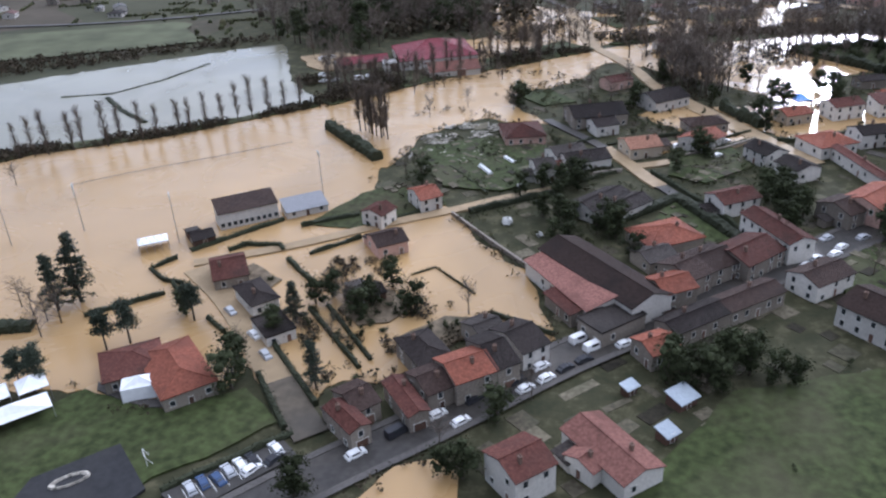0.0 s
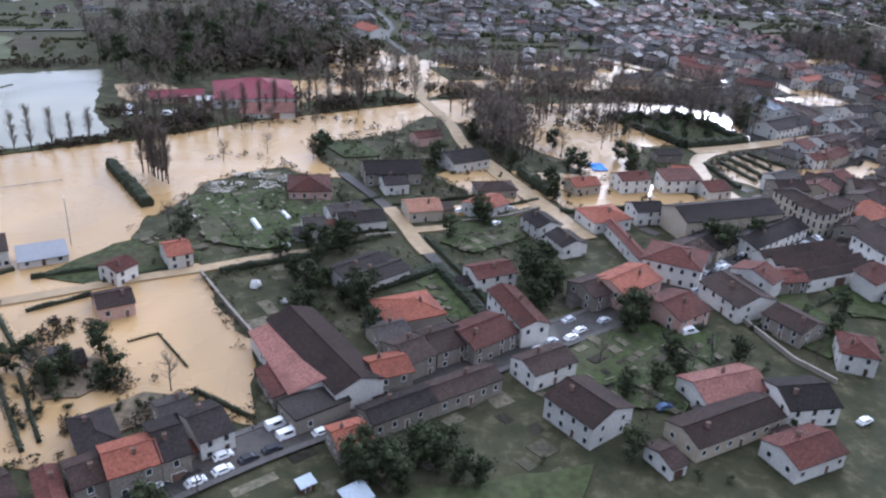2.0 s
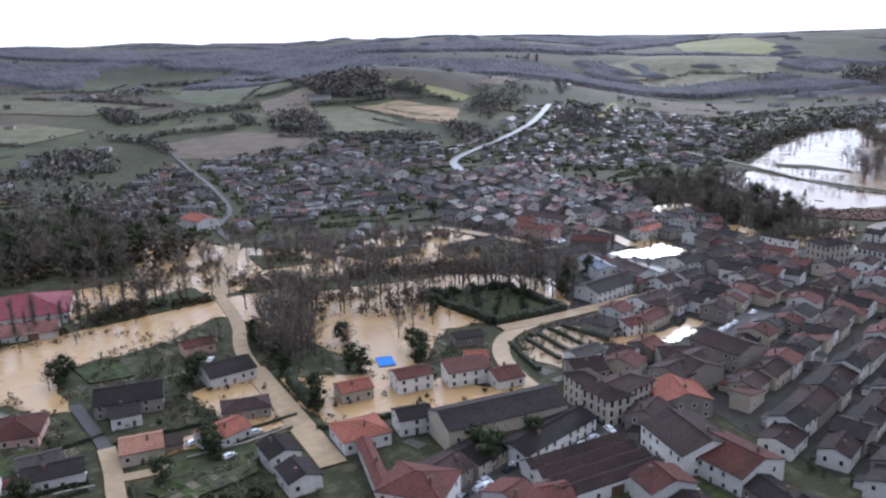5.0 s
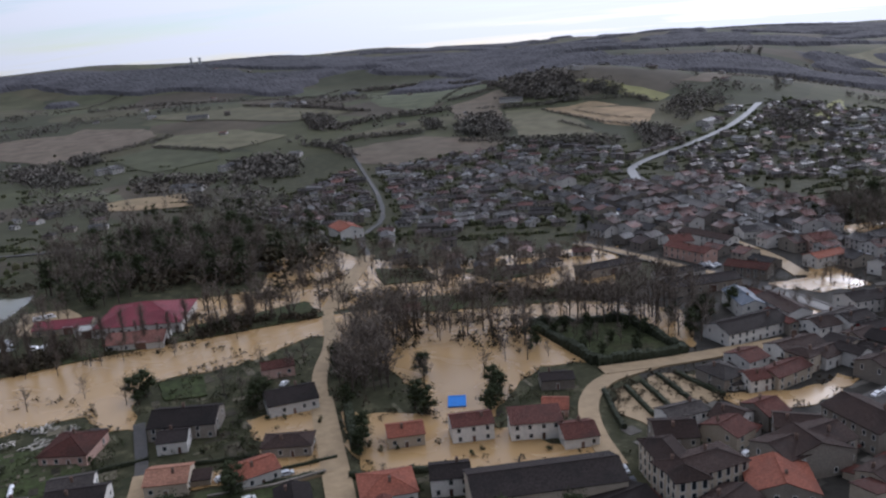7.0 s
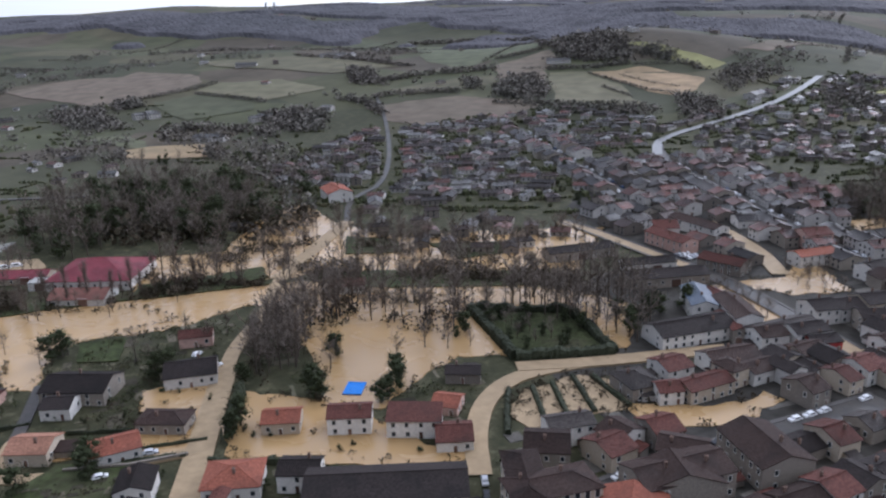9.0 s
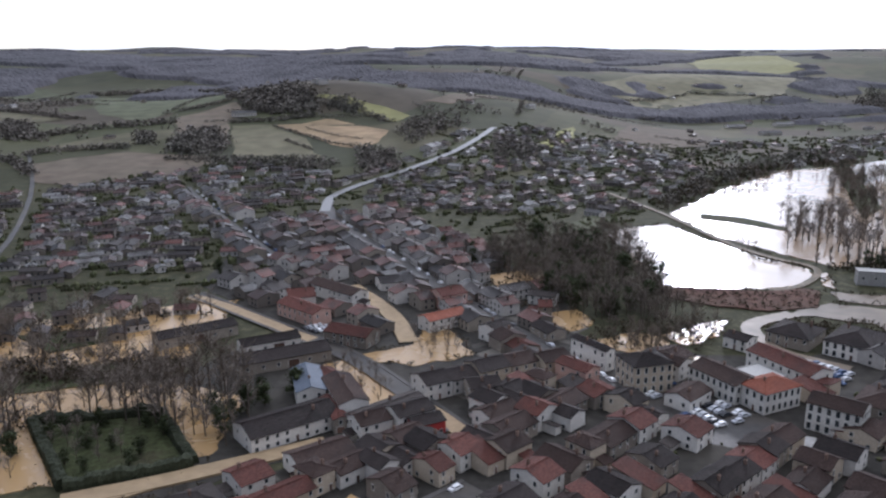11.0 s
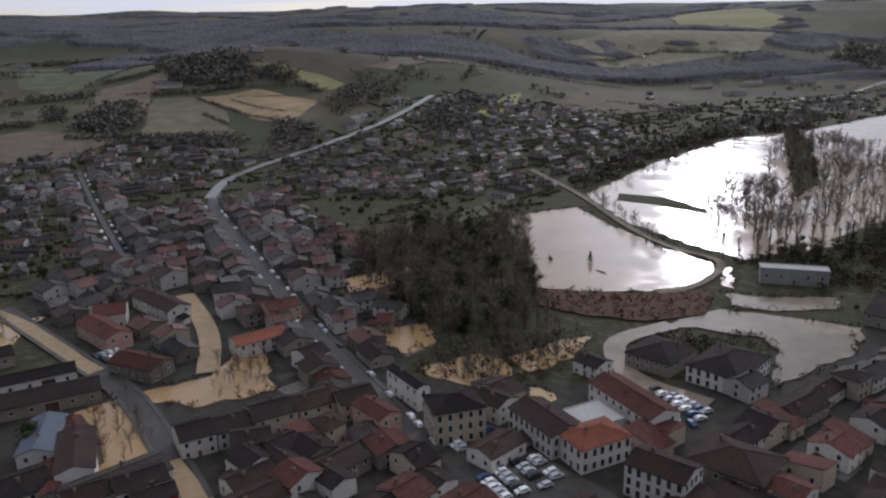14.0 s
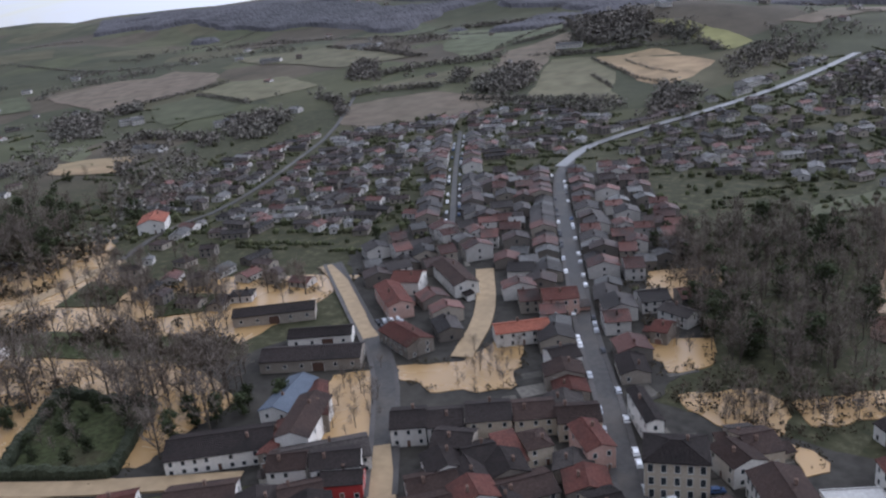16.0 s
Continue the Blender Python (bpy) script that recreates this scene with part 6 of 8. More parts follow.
def join_trees():
    """The woods, past the trees that one could count, as one body."""
    light = {}
    verts, faces, slots, count = [], [], [], 0
    slot_of = {"bare": 1, "poplar": 1, "broad": 2, "shrub": 2, "cedar": 2, "pine": 2}
    for key, h, x, y in far_trees:
        kind, k = key
        size = {"bare": 10, "poplar": 13, "broad": 10, "cedar": 16, "pine": 12, "shrub": 3}[kind]
        if key not in light:
            ob = tree(kind, size, k + 3 * len(kind) + ord(kind[0]) + 40, light=True)
            got = []
            for child in ob.children:
                slot = 0 if child.name.startswith("trunk") else slot_of[kind]
                me = child.data
                co = np.empty(len(me.vertices) * 3)
                me.vertices.foreach_get("co", co)
                got.append((co.reshape(-1, 3), [tuple(p.vertices) for p in me.polygons], slot))
            for o in (*ob.children, ob):
                bpy.data.objects.remove(o)
            light[key] = got
        s = h / size * trng.uniform(0.8, 1.2)
        w = trng.uniform(0, 2 * math.pi)
        turn = np.array([[math.cos(w), -math.sin(w), 0], [math.sin(w), math.cos(w), 0], [0, 0, 1]])
        for co, fs, slot in light[key]:
            verts.append(co @ turn.T * s + (x, y, ground_height(x, y)))
            faces += [tuple(count + v for v in f) for f in fs]
            slots += [slot] * len(fs)
            count += len(co)
    m = bpy.data.meshes.new("woodland")
    m.from_pydata(np.concatenate(verts), [], faces)
    for mat in (BARK, TWIG, LEAF):
        m.materials.append(mat)
    m.polygons.foreach_set("material_index", slots)
    tagged(new("woodland", m), "brown bare woods with some evergreens", "woodland", kind="stuff")


join_trees()


# ---- hedges and walls ----
def hedge(line, width, h, label="clipped dark green hedge with a ragged top"):
    s = Shape()
    rr = random.Random(int(abs(line[0][0]) * 13 + abs(line[0][1])))
    places = along(line, 0.9)
    rows = []
    for i, (x, y, w) in enumerate(places):
        row = []
        tall = h * (0.92 + 0.45 * noise.noise((x * 0.25, y * 0.25, 3.3)))
        for o, z in ((-0.5, -0.3), (-0.52, 0.5), (-0.4, 0.95), (0.0, 1.05), (0.4, 0.95), (0.52, 0.5), (0.5, -0.3)):
            k = width * o * rr.uniform(0.85, 1.15)
            row.append((x - k * math.sin(w), y + k * math.cos(w), tall * z * rr.uniform(0.86, 1.1) if z > 0 else z))
        rows.append(row)
    for a, b in zip(rows, rows[1:]):
        for i in range(6):
            s.face([a[i], b[i], b[i + 1], a[i + 1]])
    for end in (rows[0], rows[-1][::-1]):
        s.face(end)
    for x, y, w in places:
        for _ in range(16):
            k = width * rr.gauss(0, 0.42)
            leaf(s, (x - k * math.sin(w), y + k * math.cos(w), h * rr.uniform(0.2, 1.2)), rr.uniform(0.12, 0.3), rr)
    return tagged(new("hedge", s.mesh("hedge", HEDGE)), label, "hedge")


def garden_wall(line, width, h):
    s = Shape()
    for (ax, ay), (bx, by) in zip(line, line[1:]):
        d, w = math.hypot(bx - ax, by - ay), math.atan2(by - ay, bx - ax)
        n = max(1, round(d / 4))
        for i in range(n):
            u, v = i / n, (i + 1) / n - 0.15 / d
            for o0, o1, z0, z1 in ((-0.5, 0.5, -0.3, h), (-0.7, 0.7, h, h + 0.1)):
                q = [(ax + (bx - ax) * c - width * o * math.sin(w), ay + (by - ay) * c + width * o * math.cos(w), z1) for c, o in ((u, o0), (v, o0), (v, o1), (u, o1))]
                s.slab(q, z1 - z0)
    return tagged(new("garden_wall", s.mesh("garden_wall", PLASTER["stone"])), "long low grey stone wall at the edge of the flood", "wall")


hedge([(-95, 280), (-67, 246)], 4, 3.82)
hedge([(11, 198), (33, 219), (48, 191)], 3.5, 2.55)
hedge([(-105, 174), (-98, 182), (-85, 196)], 1.4, 1.36)
hedge([(-94, 175), (-90, 179), (-80, 179), (-78, 176)], 1.12, 1.53)
hedge([(-75, 171), (-64, 159)], 1.12, 1.53)
hedge([(-117, 138), (-101, 151)], 1.12, 1.275)
hedge([(-99, 156), (-105, 157), (-112, 163), (-107, 170)], 1.12, 1.275)
hedge([(-102, 156), (-92, 144)], 0.98, 1.36)
hedge([(-85, 140), (-78, 134)], 0.98, 1.36)
hedge([(-64, 119), (-52, 102)], 1.26, 1.53)
hedge([(-65, 131), (-48, 110)], 1.26, 1.53)
hedge([(-70, 175), (-58, 186)], 1.12, 1.275)
hedge([(-78, 192), (-62, 201)], 1.26, 1.7)
hedge([(-69, 83), (-50, 101)], 1.26, 1.36)
hedge([(-58, 193), (-44, 205)], 0.98, 1.19)
hedge([(-61, 146.5), (-42.3, 123.4)], 1.0, 1.6)
hedge([(-56.8, 148.2), (-40, 126)], 0.9, 1.4)
hedge([(-16, 148), (0, 140)], 0.84, 1.36)
hedge([(-39, 165.4), (-33.4, 170.2), (-21, 157)], 0.4, 0.7)
hedge([(-135, 130), (-127, 132)], 4, 2.55)
hedge([(-29, 205), (-2, 223)], 1.68, 1.87)
hedge([(-237, 319), (-214, 325), (-200, 348), (-189, 379)], 1.2, 0.5)
hedge([(-213, 318), (-197, 301), (-176, 284)], 2.2, 0.8)
garden_wall([(-34, 203), (-20, 185), (-6, 168)], 0.5, 1.4)
hedge([(144, 340), (154, 319)], 1.6, 1.6)
hedge([(149, 345), (159, 325)], 1.6, 1.6)
hedge([(154, 352), (166, 330)], 1.6, 1.6)
hedge([(160, 354), (175, 337)], 1.6, 1.6)
hedge([(137, 337), (141, 322), (145, 310)], 1.6, 1.6)
hedge([(101, 281), (79, 272), (72, 271)], 1.6, 1.8)
hedge([(41, 258), (65, 272)], 1.4, 1.5)
hedge([(58, 307), (69, 285)], 3, 5)
hedge([(103, 398), (141, 407)], 3.5, 3.5)
hedge([(133, 359), (164, 374)], 3.5, 3.5)
hedge([(141, 407), (164, 374)], 3.5, 3.5)
hedge([(103, 398), (133, 359)], 3.5, 3.5)
hedge([(27, 240), (40, 217), (49, 198)], 1.2, 1.6)
hedge([(-3, 225), (13, 238), (17, 241)], 1.0, 1.4)
hedge([(-40, 241), (-25, 219)], 0.8, 1.0)
hedge([(-7, 258), (8, 271)], 1.0, 1.4)
hedge([(43, 266), (65, 281)], 0.8, 1.2)
hedge([(120, 198), (137, 209), (157, 228)], 1.0, 1.3)
hedge([(95, 190), (107, 197)], 1.0, 1.4)
hedge([(67, 157), (82, 167), (94, 157)], 0.9, 1.4)
hedge([(95, 189), (105, 177)], 0.7, 1.2)
garden_wall([(119, 203), (127, 184), (135, 175)], 0.5, 1.3)
hedge([(109, 193), (104, 172)], 0.8, 1.3)
hedge([(13, 265), (25, 271), (43, 279)], 0.7, 1.2)
garden_wall([(38, 254), (53, 262), (65, 272)], 0.6, 1.3)
garden_wall([(8.0, 236.6), (12.5, 238.6), (17.5, 240.4)], 0.5, 1.2)
hedge([(0, 236), (15, 244)], 0.8, 1.4)
hedge([(79, 272), (90, 278)], 0.9, 1.5)


# ---- cars ----
PAINTS = [material("car_paint_" + n, c, 0.28, 0.03, 1.0, 0.05, vary=0.02) for n, c in (("white", (0.75, 0.75, 0.75)), ("silver", (0.42, 0.43, 0.45)), ("black", (0.03, 0.03, 0.035)), ("blue", (0.05, 0.08, 0.16)), ("red", (0.30, 0.03, 0.03)))]
PAINT_WORDS = ["white", "silver-grey", "black", "dark blue", "dark red"]
RUBBER = material("tyre_rubber", (0.025, 0.025, 0.025), 0.8, 0.1, 5.0, 0.1)


def car_meshes(van):
    """Body, glass and wheel of a car about 4.2 m long (a van 5 m)."""
    L, W, H = (2.5, 0.95, 2.1) if van else (2.1, 0.86, 1.48)
    side = [(-L, 0.35), (L, 0.35), (L, 0.75), (L - 0.15, 0.95), (L * 0.55, 1.05), (L * 0.22, H), (-L * 0.6, H), (-L * 0.92, 1.0 if not van else H - 0.2), (-L, 0.85)]
    if van:
        side[4:8] = [(L * 0.7, 1.15), (L * 0.45, H), (-L * 0.95, H), (-L, H - 0.15)]
    body = Shape()
    inner = [W if z < 1.0 else W * 0.84 for _, z in side]
    body.face([(x, w, z) for (x, z), w in zip(side, inner)][::-1])
    body.face([(x, -w, z) for (x, z), w in zip(side, inner)])
    for i in range(len(side)):
        j = (i + 1) % len(side)
        (x0, z0), (x1, z1) = side[i], side[j]
        body.face([(x0, -inner[i], z0), (x0, inner[i], z0), (x1, inner[j], z1), (x1, -inner[j], z1)])
    glass = Shape()
    zt, zb = H - 0.14, 1.02 if not van else 1.25
    for o in (-1, 1):
        glass.face([(-L * 0.55, o * (W * 0.9 + 0.012), zb), (L * 0.38, o * (W * 0.9 + 0.012), zb), (L * 0.2, o * (W * 0.84 + 0.02), zt), (-L * 0.52, o * (W * 0.84 + 0.02), zt)])
    f0, f1 = (L * 0.7, L * 0.45) if van else (L * 0.55, L * 0.22)
    glass.face([(f0 - 0.02, -W * 0.78, 1.16), (f0 - 0.02, W * 0.78, 1.16), (f1 + 0.06, W * 0.74, zt), (f1 + 0.06, -W * 0.74, zt)])
    glass.face([(-L * 0.9, -W * 0.74, 1.1), (-L * 0.64, -W * 0.72, zt), (-L * 0.64, W * 0.72, zt), (-L * 0.9, W * 0.74, 1.1)])
    wheel = Shape()
    wheel.tube((0, -0.1, 0), (0, 0.1, 0), 0.32, 0.32, 10)
    for y in (-0.1, 0.1):
        wheel.face([(0.32 * math.cos(w * math.pi / 5), y, 0.32 * math.sin(w * math.pi / 5)) for w in range(10)])
    return L, W, body, glass.mesh("glass", GLASS), wheel.mesh("wheel", RUBBER)


CARS = {"car": car_meshes(False), "van": car_meshes(True)}
CAR_BODY = {(k, i): CARS[k][2].mesh("body", p) for k in CARS for i, p in enumerate(PAINTS)}
crng = random.Random(5)


def car(kind, x, y, turn, paint=None):
    L, W, _, glass, wheel = CARS[kind]
    i = crng.choice((0, 0, 0, 0, 0, 1, 1, 1, 1, 2, 2, 2, 3)) if paint is None else paint
    root = new(kind)
    root.empty_display_size = 0.3
    root.matrix_world = pose(x, y, ground_height(x, y) + 0.14, 0, 0, turn)
    body = part("body", CAR_BODY[kind, i], root)
    part("window_glass", glass, body)
    for sx in (-0.62, 0.62):
        for sy in (-1, 1):
            part("wheel", wheel, root, "", Matrix.Translation((sx * L, sy * (W - 0.08), 0.32)))
    return tagged(root, f"{PAINT_WORDS[i]} {'panel van' if kind == 'van' else 'passenger car'} parked at the roadside", "van" if kind == "van" else "car", "parked cars")


for vx, vy in [(5.1, 138.7), (8.2, 135.9), (12.4, 140.3), (16.1, 143.9)]:
    car('van', vx, vy, 42, 0)
car('van', -29.4, 103, 48)
car('car', -22.5, 109.2, 44)
car('car', -15.9, 114.8, 48)
car('car', 5.4, 139.2, 42)
car('car', 9.4, 138, 42)
car('car', 12.3, 140, 44)
car('car', -10.4, 120, 46)
car('car', -7.6, 121.9, 45)
car('car', -80.3, 143, -43)
car('car', -70.4, 133.3, -40)
car('car', -64.8, 125.8, -46)
car('car', -59.4, 86.6, -37)
car('car', -54.2, 89.8, 58)
car('car', -50.9, 93, 60)
car('car', -12.6, 117.8, 45)
car('car', -3, 127.5, 43)
car('car', -35.9, 96.1, 45)
car('car', 56.2, 180.4, 47)
car('car', 65, 182, 43)
car('car', 73, 189, 45)
car('car', 80.1, 195.2, 36)
car('car', 115.2, 230.2, 42)
car('car', 121.8, 235.8, 44)
car('car', 128.2, 243.1, 42)
car('car', 134.6, 249.2, 45)
car('car', 138.9, 254, 46)
car('car', 369.2, 462.4, 27)
car('car', 370.8, 458.9, 25)
car('car', 372.4, 455.5, 26)
car('car', 374, 452.2, 26)
car('car', 375.6, 449, 26)
car('car', 377.1, 445.8, 25)
car('car', 378.6, 442.8, 25)
car('car', 370.8, 442.9, -58)
car('car', 375.2, 439.7, -67)
car('car', 314.7, 436.4, 33)
car('car', 303.9, 433.2, 31)
car('car', 130.2, 246.4, 42)
car('car', 139, 254.6, 41)
car('car', 115.7, 230.6, 43)
car('car', 119.8, 234.2, 40)
car('car', 176.8, 286.6, 39)
car('car', 91.6, 203.9, 51)
car('car', 94, 201.3, 42)
car('car', 49.6, 255, 43)
car('van', 102.4, 193, 28)
car('car', 89.9, 157.8, 30)
car('car', 135.6, 159.4, 35)
car('car', 37.2, 322.8, 54)
car('car', 24.9, 328.4, 85)
car('car', 11, 246.2, 82)
car('car', 54, 269.3, 36)
car('car', 36.8, 263.8, 52)
car('car', 146.2, 285.5, -66)
car('car', 148.6, 279.6, -67)
car('car', 151.2, 274.7, -62)
car('car', 105, 275.2, 47)
for vx, vy, turn in [(-117.6, 351.7, 20), (-117.2, 344.5, 30), (-100.6, 348.5, 15), (-97, 350, 105), (-121, 356, 60), (-129, 384, 40), (-126, 388, 40), (-112, 347, 70)]:
    car(crng.choice(("car", "van")), vx, vy, turn, 0)


def car_row(x, y, way, n, turn, step=2.6):
    """Cars side by side, some bays left empty."""
    for k in range(n):
        if crng.random() < 0.88:
            car("car", x + k * step * math.cos(radians(way)), y + k * step * math.sin(radians(way)), turn + crng.choice((0, 180)) + crng.uniform(-4, 4))


car_row(-127.2, 375.5, 10, 5, 100, 3.4)
car_row(312.2, 413.2, -60, 6, 30)
car_row(316.9, 416.0, -60, 6, 30)
car_row(323.0, 418.6, -60, 6, 30)
car_row(327.6, 420.6, -60, 5, 30)
car_row(304.5, 430.0, -56, 3, 34)
car_row(373.6, 457.6, -52, 6, 26)
car_row(176.5, 486.5, 55, 5, -38)
car_row(172.0, 489.5, 55, 4, -38)
for line in (ROADS[12][:5], ROADS[0][2:], ROADS[15][:3], ROADS[1]):
    for cx, cy, cw in along(line, 5.6):
        side = crng.choice((-1, 1))
        if crng.random() < 0.72:
            car("car", cx - side * 3.5 * math.sin(cw), cy + side * 3.5 * math.cos(cw), math.degrees(cw) + (0 if side < 0 else 180))


# ---- loose things of the sports ground and the gardens ----
CANVAS = ROOF["canvas"]
STEEL = material("galvanised_steel", (0.32, 0.33, 0.34), 0.45, 0.1, 3.0, 0.2, metal=0.6)
BLUE = material("blue_pool_cover", (0.03, 0.17, 0.52), 0.45, 0.1, 1.0, 0.15)
PALE = material("pale_rubble", (0.34, 0.315, 0.27), 0.9, 0.3, 2.0, 0.5, (0.16, 0.14, 0.11), vary=0.6, island=True)
LENS = material("lamp_glass", (0.5, 0.5, 0.48), 0.2, 0.05, 2.0, 0.0)


def marquee(x, y, L, D, turn, h, peaks, label, closed=False):
    """A party tent: canvas roof in peaks, a hanging side wall, posts."""
    root = new("marquee")
    root.matrix_world = pose(x, y, 0.5, 0, 0, turn)
    roof, side = Shape(), Shape()
    w = L / peaks
    for k in range(peaks):
        x0, x1 = -L / 2 + k * w, -L / 2 + (k + 1) * w
        c = [(x0, -D / 2, h), (x1, -D / 2, h), (x1, D / 2, h), (x0, D / 2, h)]
        top = ((x0 + x1) / 2, 0, h + 0.3 * min(w, D) + 0.3)
        for i in range(4):
            a, b = c[i], c[(i + 1) % 4]
            mid = tuple((a[j] + b[j]) / 2 * 0.55 + top[j] * 0.45 - (0.25 if j == 2 else 0) for j in range(3))
            roof.face([a, b, mid])
            roof.face([b, top, mid])
            roof.face([top, a, mid])
    part("canopy", roof.mesh("canopy", CANVAS), root)
    side.box(-L / 2, L / 2, D / 2 - 0.04, D / 2, 0, h)
    if closed:
        side.box(-L / 2, L / 2, -D / 2, -D / 2 + 0.04, 0, h)
    part("side_wall", side.mesh("side_wall", CANVAS), root)
    post = Shape()
    post.tube((0, 0, -0.6), (0, 0, h), 0.05, 0.05, 6)
    pm = post.mesh("pole", STEEL)
    for k in range(peaks + 1):
        for o in (-1, 1):
            part("pole", pm, root, "", Matrix.Translation((-L / 2 + k * w, o * D / 2, 0)))
    tagged(root, label, "tent")


marquee(-108.6, 97.6, 15, 6, 44, 2.6, 1, "long low white tent with translucent sides on the lawn")
marquee(-115.5, 101.8, 6, 6, 44, 3.4, 1, "white peaked tent on the lawn")
marquee(-109.5, 106.3, 6, 6, 44, 3.4, 1, "white peaked tent on the lawn")
marquee(-86.5, 109.6, 7.5, 4.5, 24, 3.2, 1, "white canvas tent with closed sides beside the hall", True)
marquee(-116.9, 174.9, 8.3, 5, 31, 2.6, 4, "white open tent standing in flood water")


def small_shed(x, y, L, D, turn, h, label):
    root = new("garden_shed")
    root.matrix_world = pose(x, y, 0, 0, 0, turn)
    ws, rs, _ = build_shell(L, D, h, "mono")
    body = part("wall", ws.mesh("wall", PLASTER["timber"]), root)
    part("roof", rs.mesh("roof", SHED_TIN), root)
    part("door", DOORS["door"], body, "", Matrix.Translation((0, -D / 2, 0)))
    tagged(root, label, "shed")


SHED_TIN = material("pale_tin", (0.36, 0.40, 0.44), 0.55, 0.1, 1.5, 0.3, bump=0.2, bands=3.0)
small_shed(25.5, 118.6, 5.0, 3.8, 43, 2.1, "garden shed with a pale blue-grey tin roof")
small_shed(21.8, 107.6, 3.2, 2.8, 43, 2.0, "small garden shed with a pale tin roof")
small_shed(15.3, 120.9, 3.0, 1.8, 43, 2.0, "small garden shed with a pale tin roof")


def polytunnel(x, y, L, w, turn, label):
    root = new("polytunnel")
    root.matrix_world = pose(x, y, 0.5, 0, 0, turn)
    skin, hoop = Shape(), Shape()
    arc = [(0.5 * w * math.cos(math.pi * k / 8), 0.62 * w * math.sin(math.pi * k / 8)) for k in range(9)]
    for (ay, az), (by, bz) in zip(arc, arc[1:]):
        skin.face([(-L / 2, ay, az), (L / 2, ay, az), (L / 2, by, bz), (-L / 2, by, bz)])
        hoop.tube((0, ay * 1.02, az * 1.02), (0, by * 1.02, bz * 1.02), 0.035, 0.035, 5)
    for o in (-1, 1):
        skin.face([(o * L / 2, a, b) for a, b in arc])
    part("cover", skin.mesh("cover", CANVAS), root)
    hm = hoop.mesh("hoop", STEEL)
    for k in range(int(L / 1.5) + 1):
        part("hoop", hm, root, "", Matrix.Translation((-L / 2 + 1.5 * k, 0, 0)))
    tagged(root, label, "polytunnel")


polytunnel(-27.9, 238.1, 8.5, 1.8, -58, "low white plastic polytunnel between vegetable beds")
polytunnel(-20.5, 247.5, 6.5, 1.6, -55, "low white plastic polytunnel between vegetable beds")


def covered_heap(x, y, r, h):
    s = Shape()
    jitter_ball(s, (0, 0, 0), r, int(abs(x) * 10), 0, h / r)
    ob = new("covered_heap", s.mesh("covered_heap", TARP))
    ob.matrix_world = pose(x, y, 0.5, 0, 0, 30)
    tagged(ob, "garden heap under a pale grey tarpaulin", "heap")


TARP = material("pale_tarpaulin", (0.36, 0.36, 0.34), 0.6, 0.15, 0.8, 0.4, bump=0.3)
for hx, hy, hr, hh in [(-16.8, 198.8, 1.9, 1.5), (-7, 191.1, 1.2, 0.9), (-15, 225.5, 1.5, 1.0), (-2.9, 186.6, 1.1, 0.8)]:
    covered_heap(hx, hy, hr, hh)


def pool():
    root = new("swimming_pool")
    root.matrix_world = pose(90.3, 322.3, 0.3, 0, 0, 14)
    rim, cover = Shape(), Shape()
    for x0, x1, y0, y1 in ((-3.0, 3.0, -4.2, -3.6), (-3.0, 3.0, 3.6, 4.2), (-3.0, -2.5, -3.6, 3.6), (2.5, 3.0, -3.6, 3.6)):
        rim.box(x0, x1, y0, y1, -0.4, 0.35)
    for k in range(12):
        y0 = -3.6 + 0.6 * k
        cover.face([(-2.5, y0, 0.2), (2.5, y0, 0.2), (2.5, y0 + 0.3, 0.27), (-2.5, y0 + 0.3, 0.27)])
        cover.face([(-2.5, y0 + 0.3, 0.27), (2.5, y0 + 0.3, 0.27), (2.5, y0 + 0.6, 0.2), (-2.5, y0 + 0.6, 0.2)])
    part("rim", rim.mesh("rim", BLUE), root)
    part("cover", cover.mesh("cover", BLUE), root)
    tagged(root, "bright blue covered swimming pool surrounded by flood water", "pool")


pool()


def floodlight(x, y, h):
    root = new("floodlight_mast")
    root.matrix_world = pose(x, y, 0, 0, 0, -60)
    pole, bar, lampm = Shape(), Shape(), Shape()
    pole.tube((0, 0, -0.5), (0, 0, h), 0.16, 0.08, 8)
    bar.box(-1.4, 1.4, -0.06, 0.06, h, h + 0.14)
    bar.box(-1.4, 1.4, -0.06, 0.06, h - 0.9, h - 0.76)
    lampm.box(-0.35, 0.35, -0.25, 0.1, 0, 0.5)
    part("pole", pole.mesh("pole", STEEL), root)
    part("crossbar", bar.mesh("crossbar", STEEL), root)
    lm = lampm.mesh("lamp", LENS)
    for u in (-1.0, 0.0, 1.0):
        for z in (h + 0.14, h - 0.76):
            part("lamp", lm, root, "", Matrix.Translation((u, 0, z)))
    tagged(root, "tall steel floodlight mast standing in the flooded sports field", "floodlight", "floodlight masts")


for mx, my in ((-111.4, 179.4), (-78.0, 214.7), (-144.7, 184.3), (-161.6, 173.1)):
    floodlight(mx, my, 15)


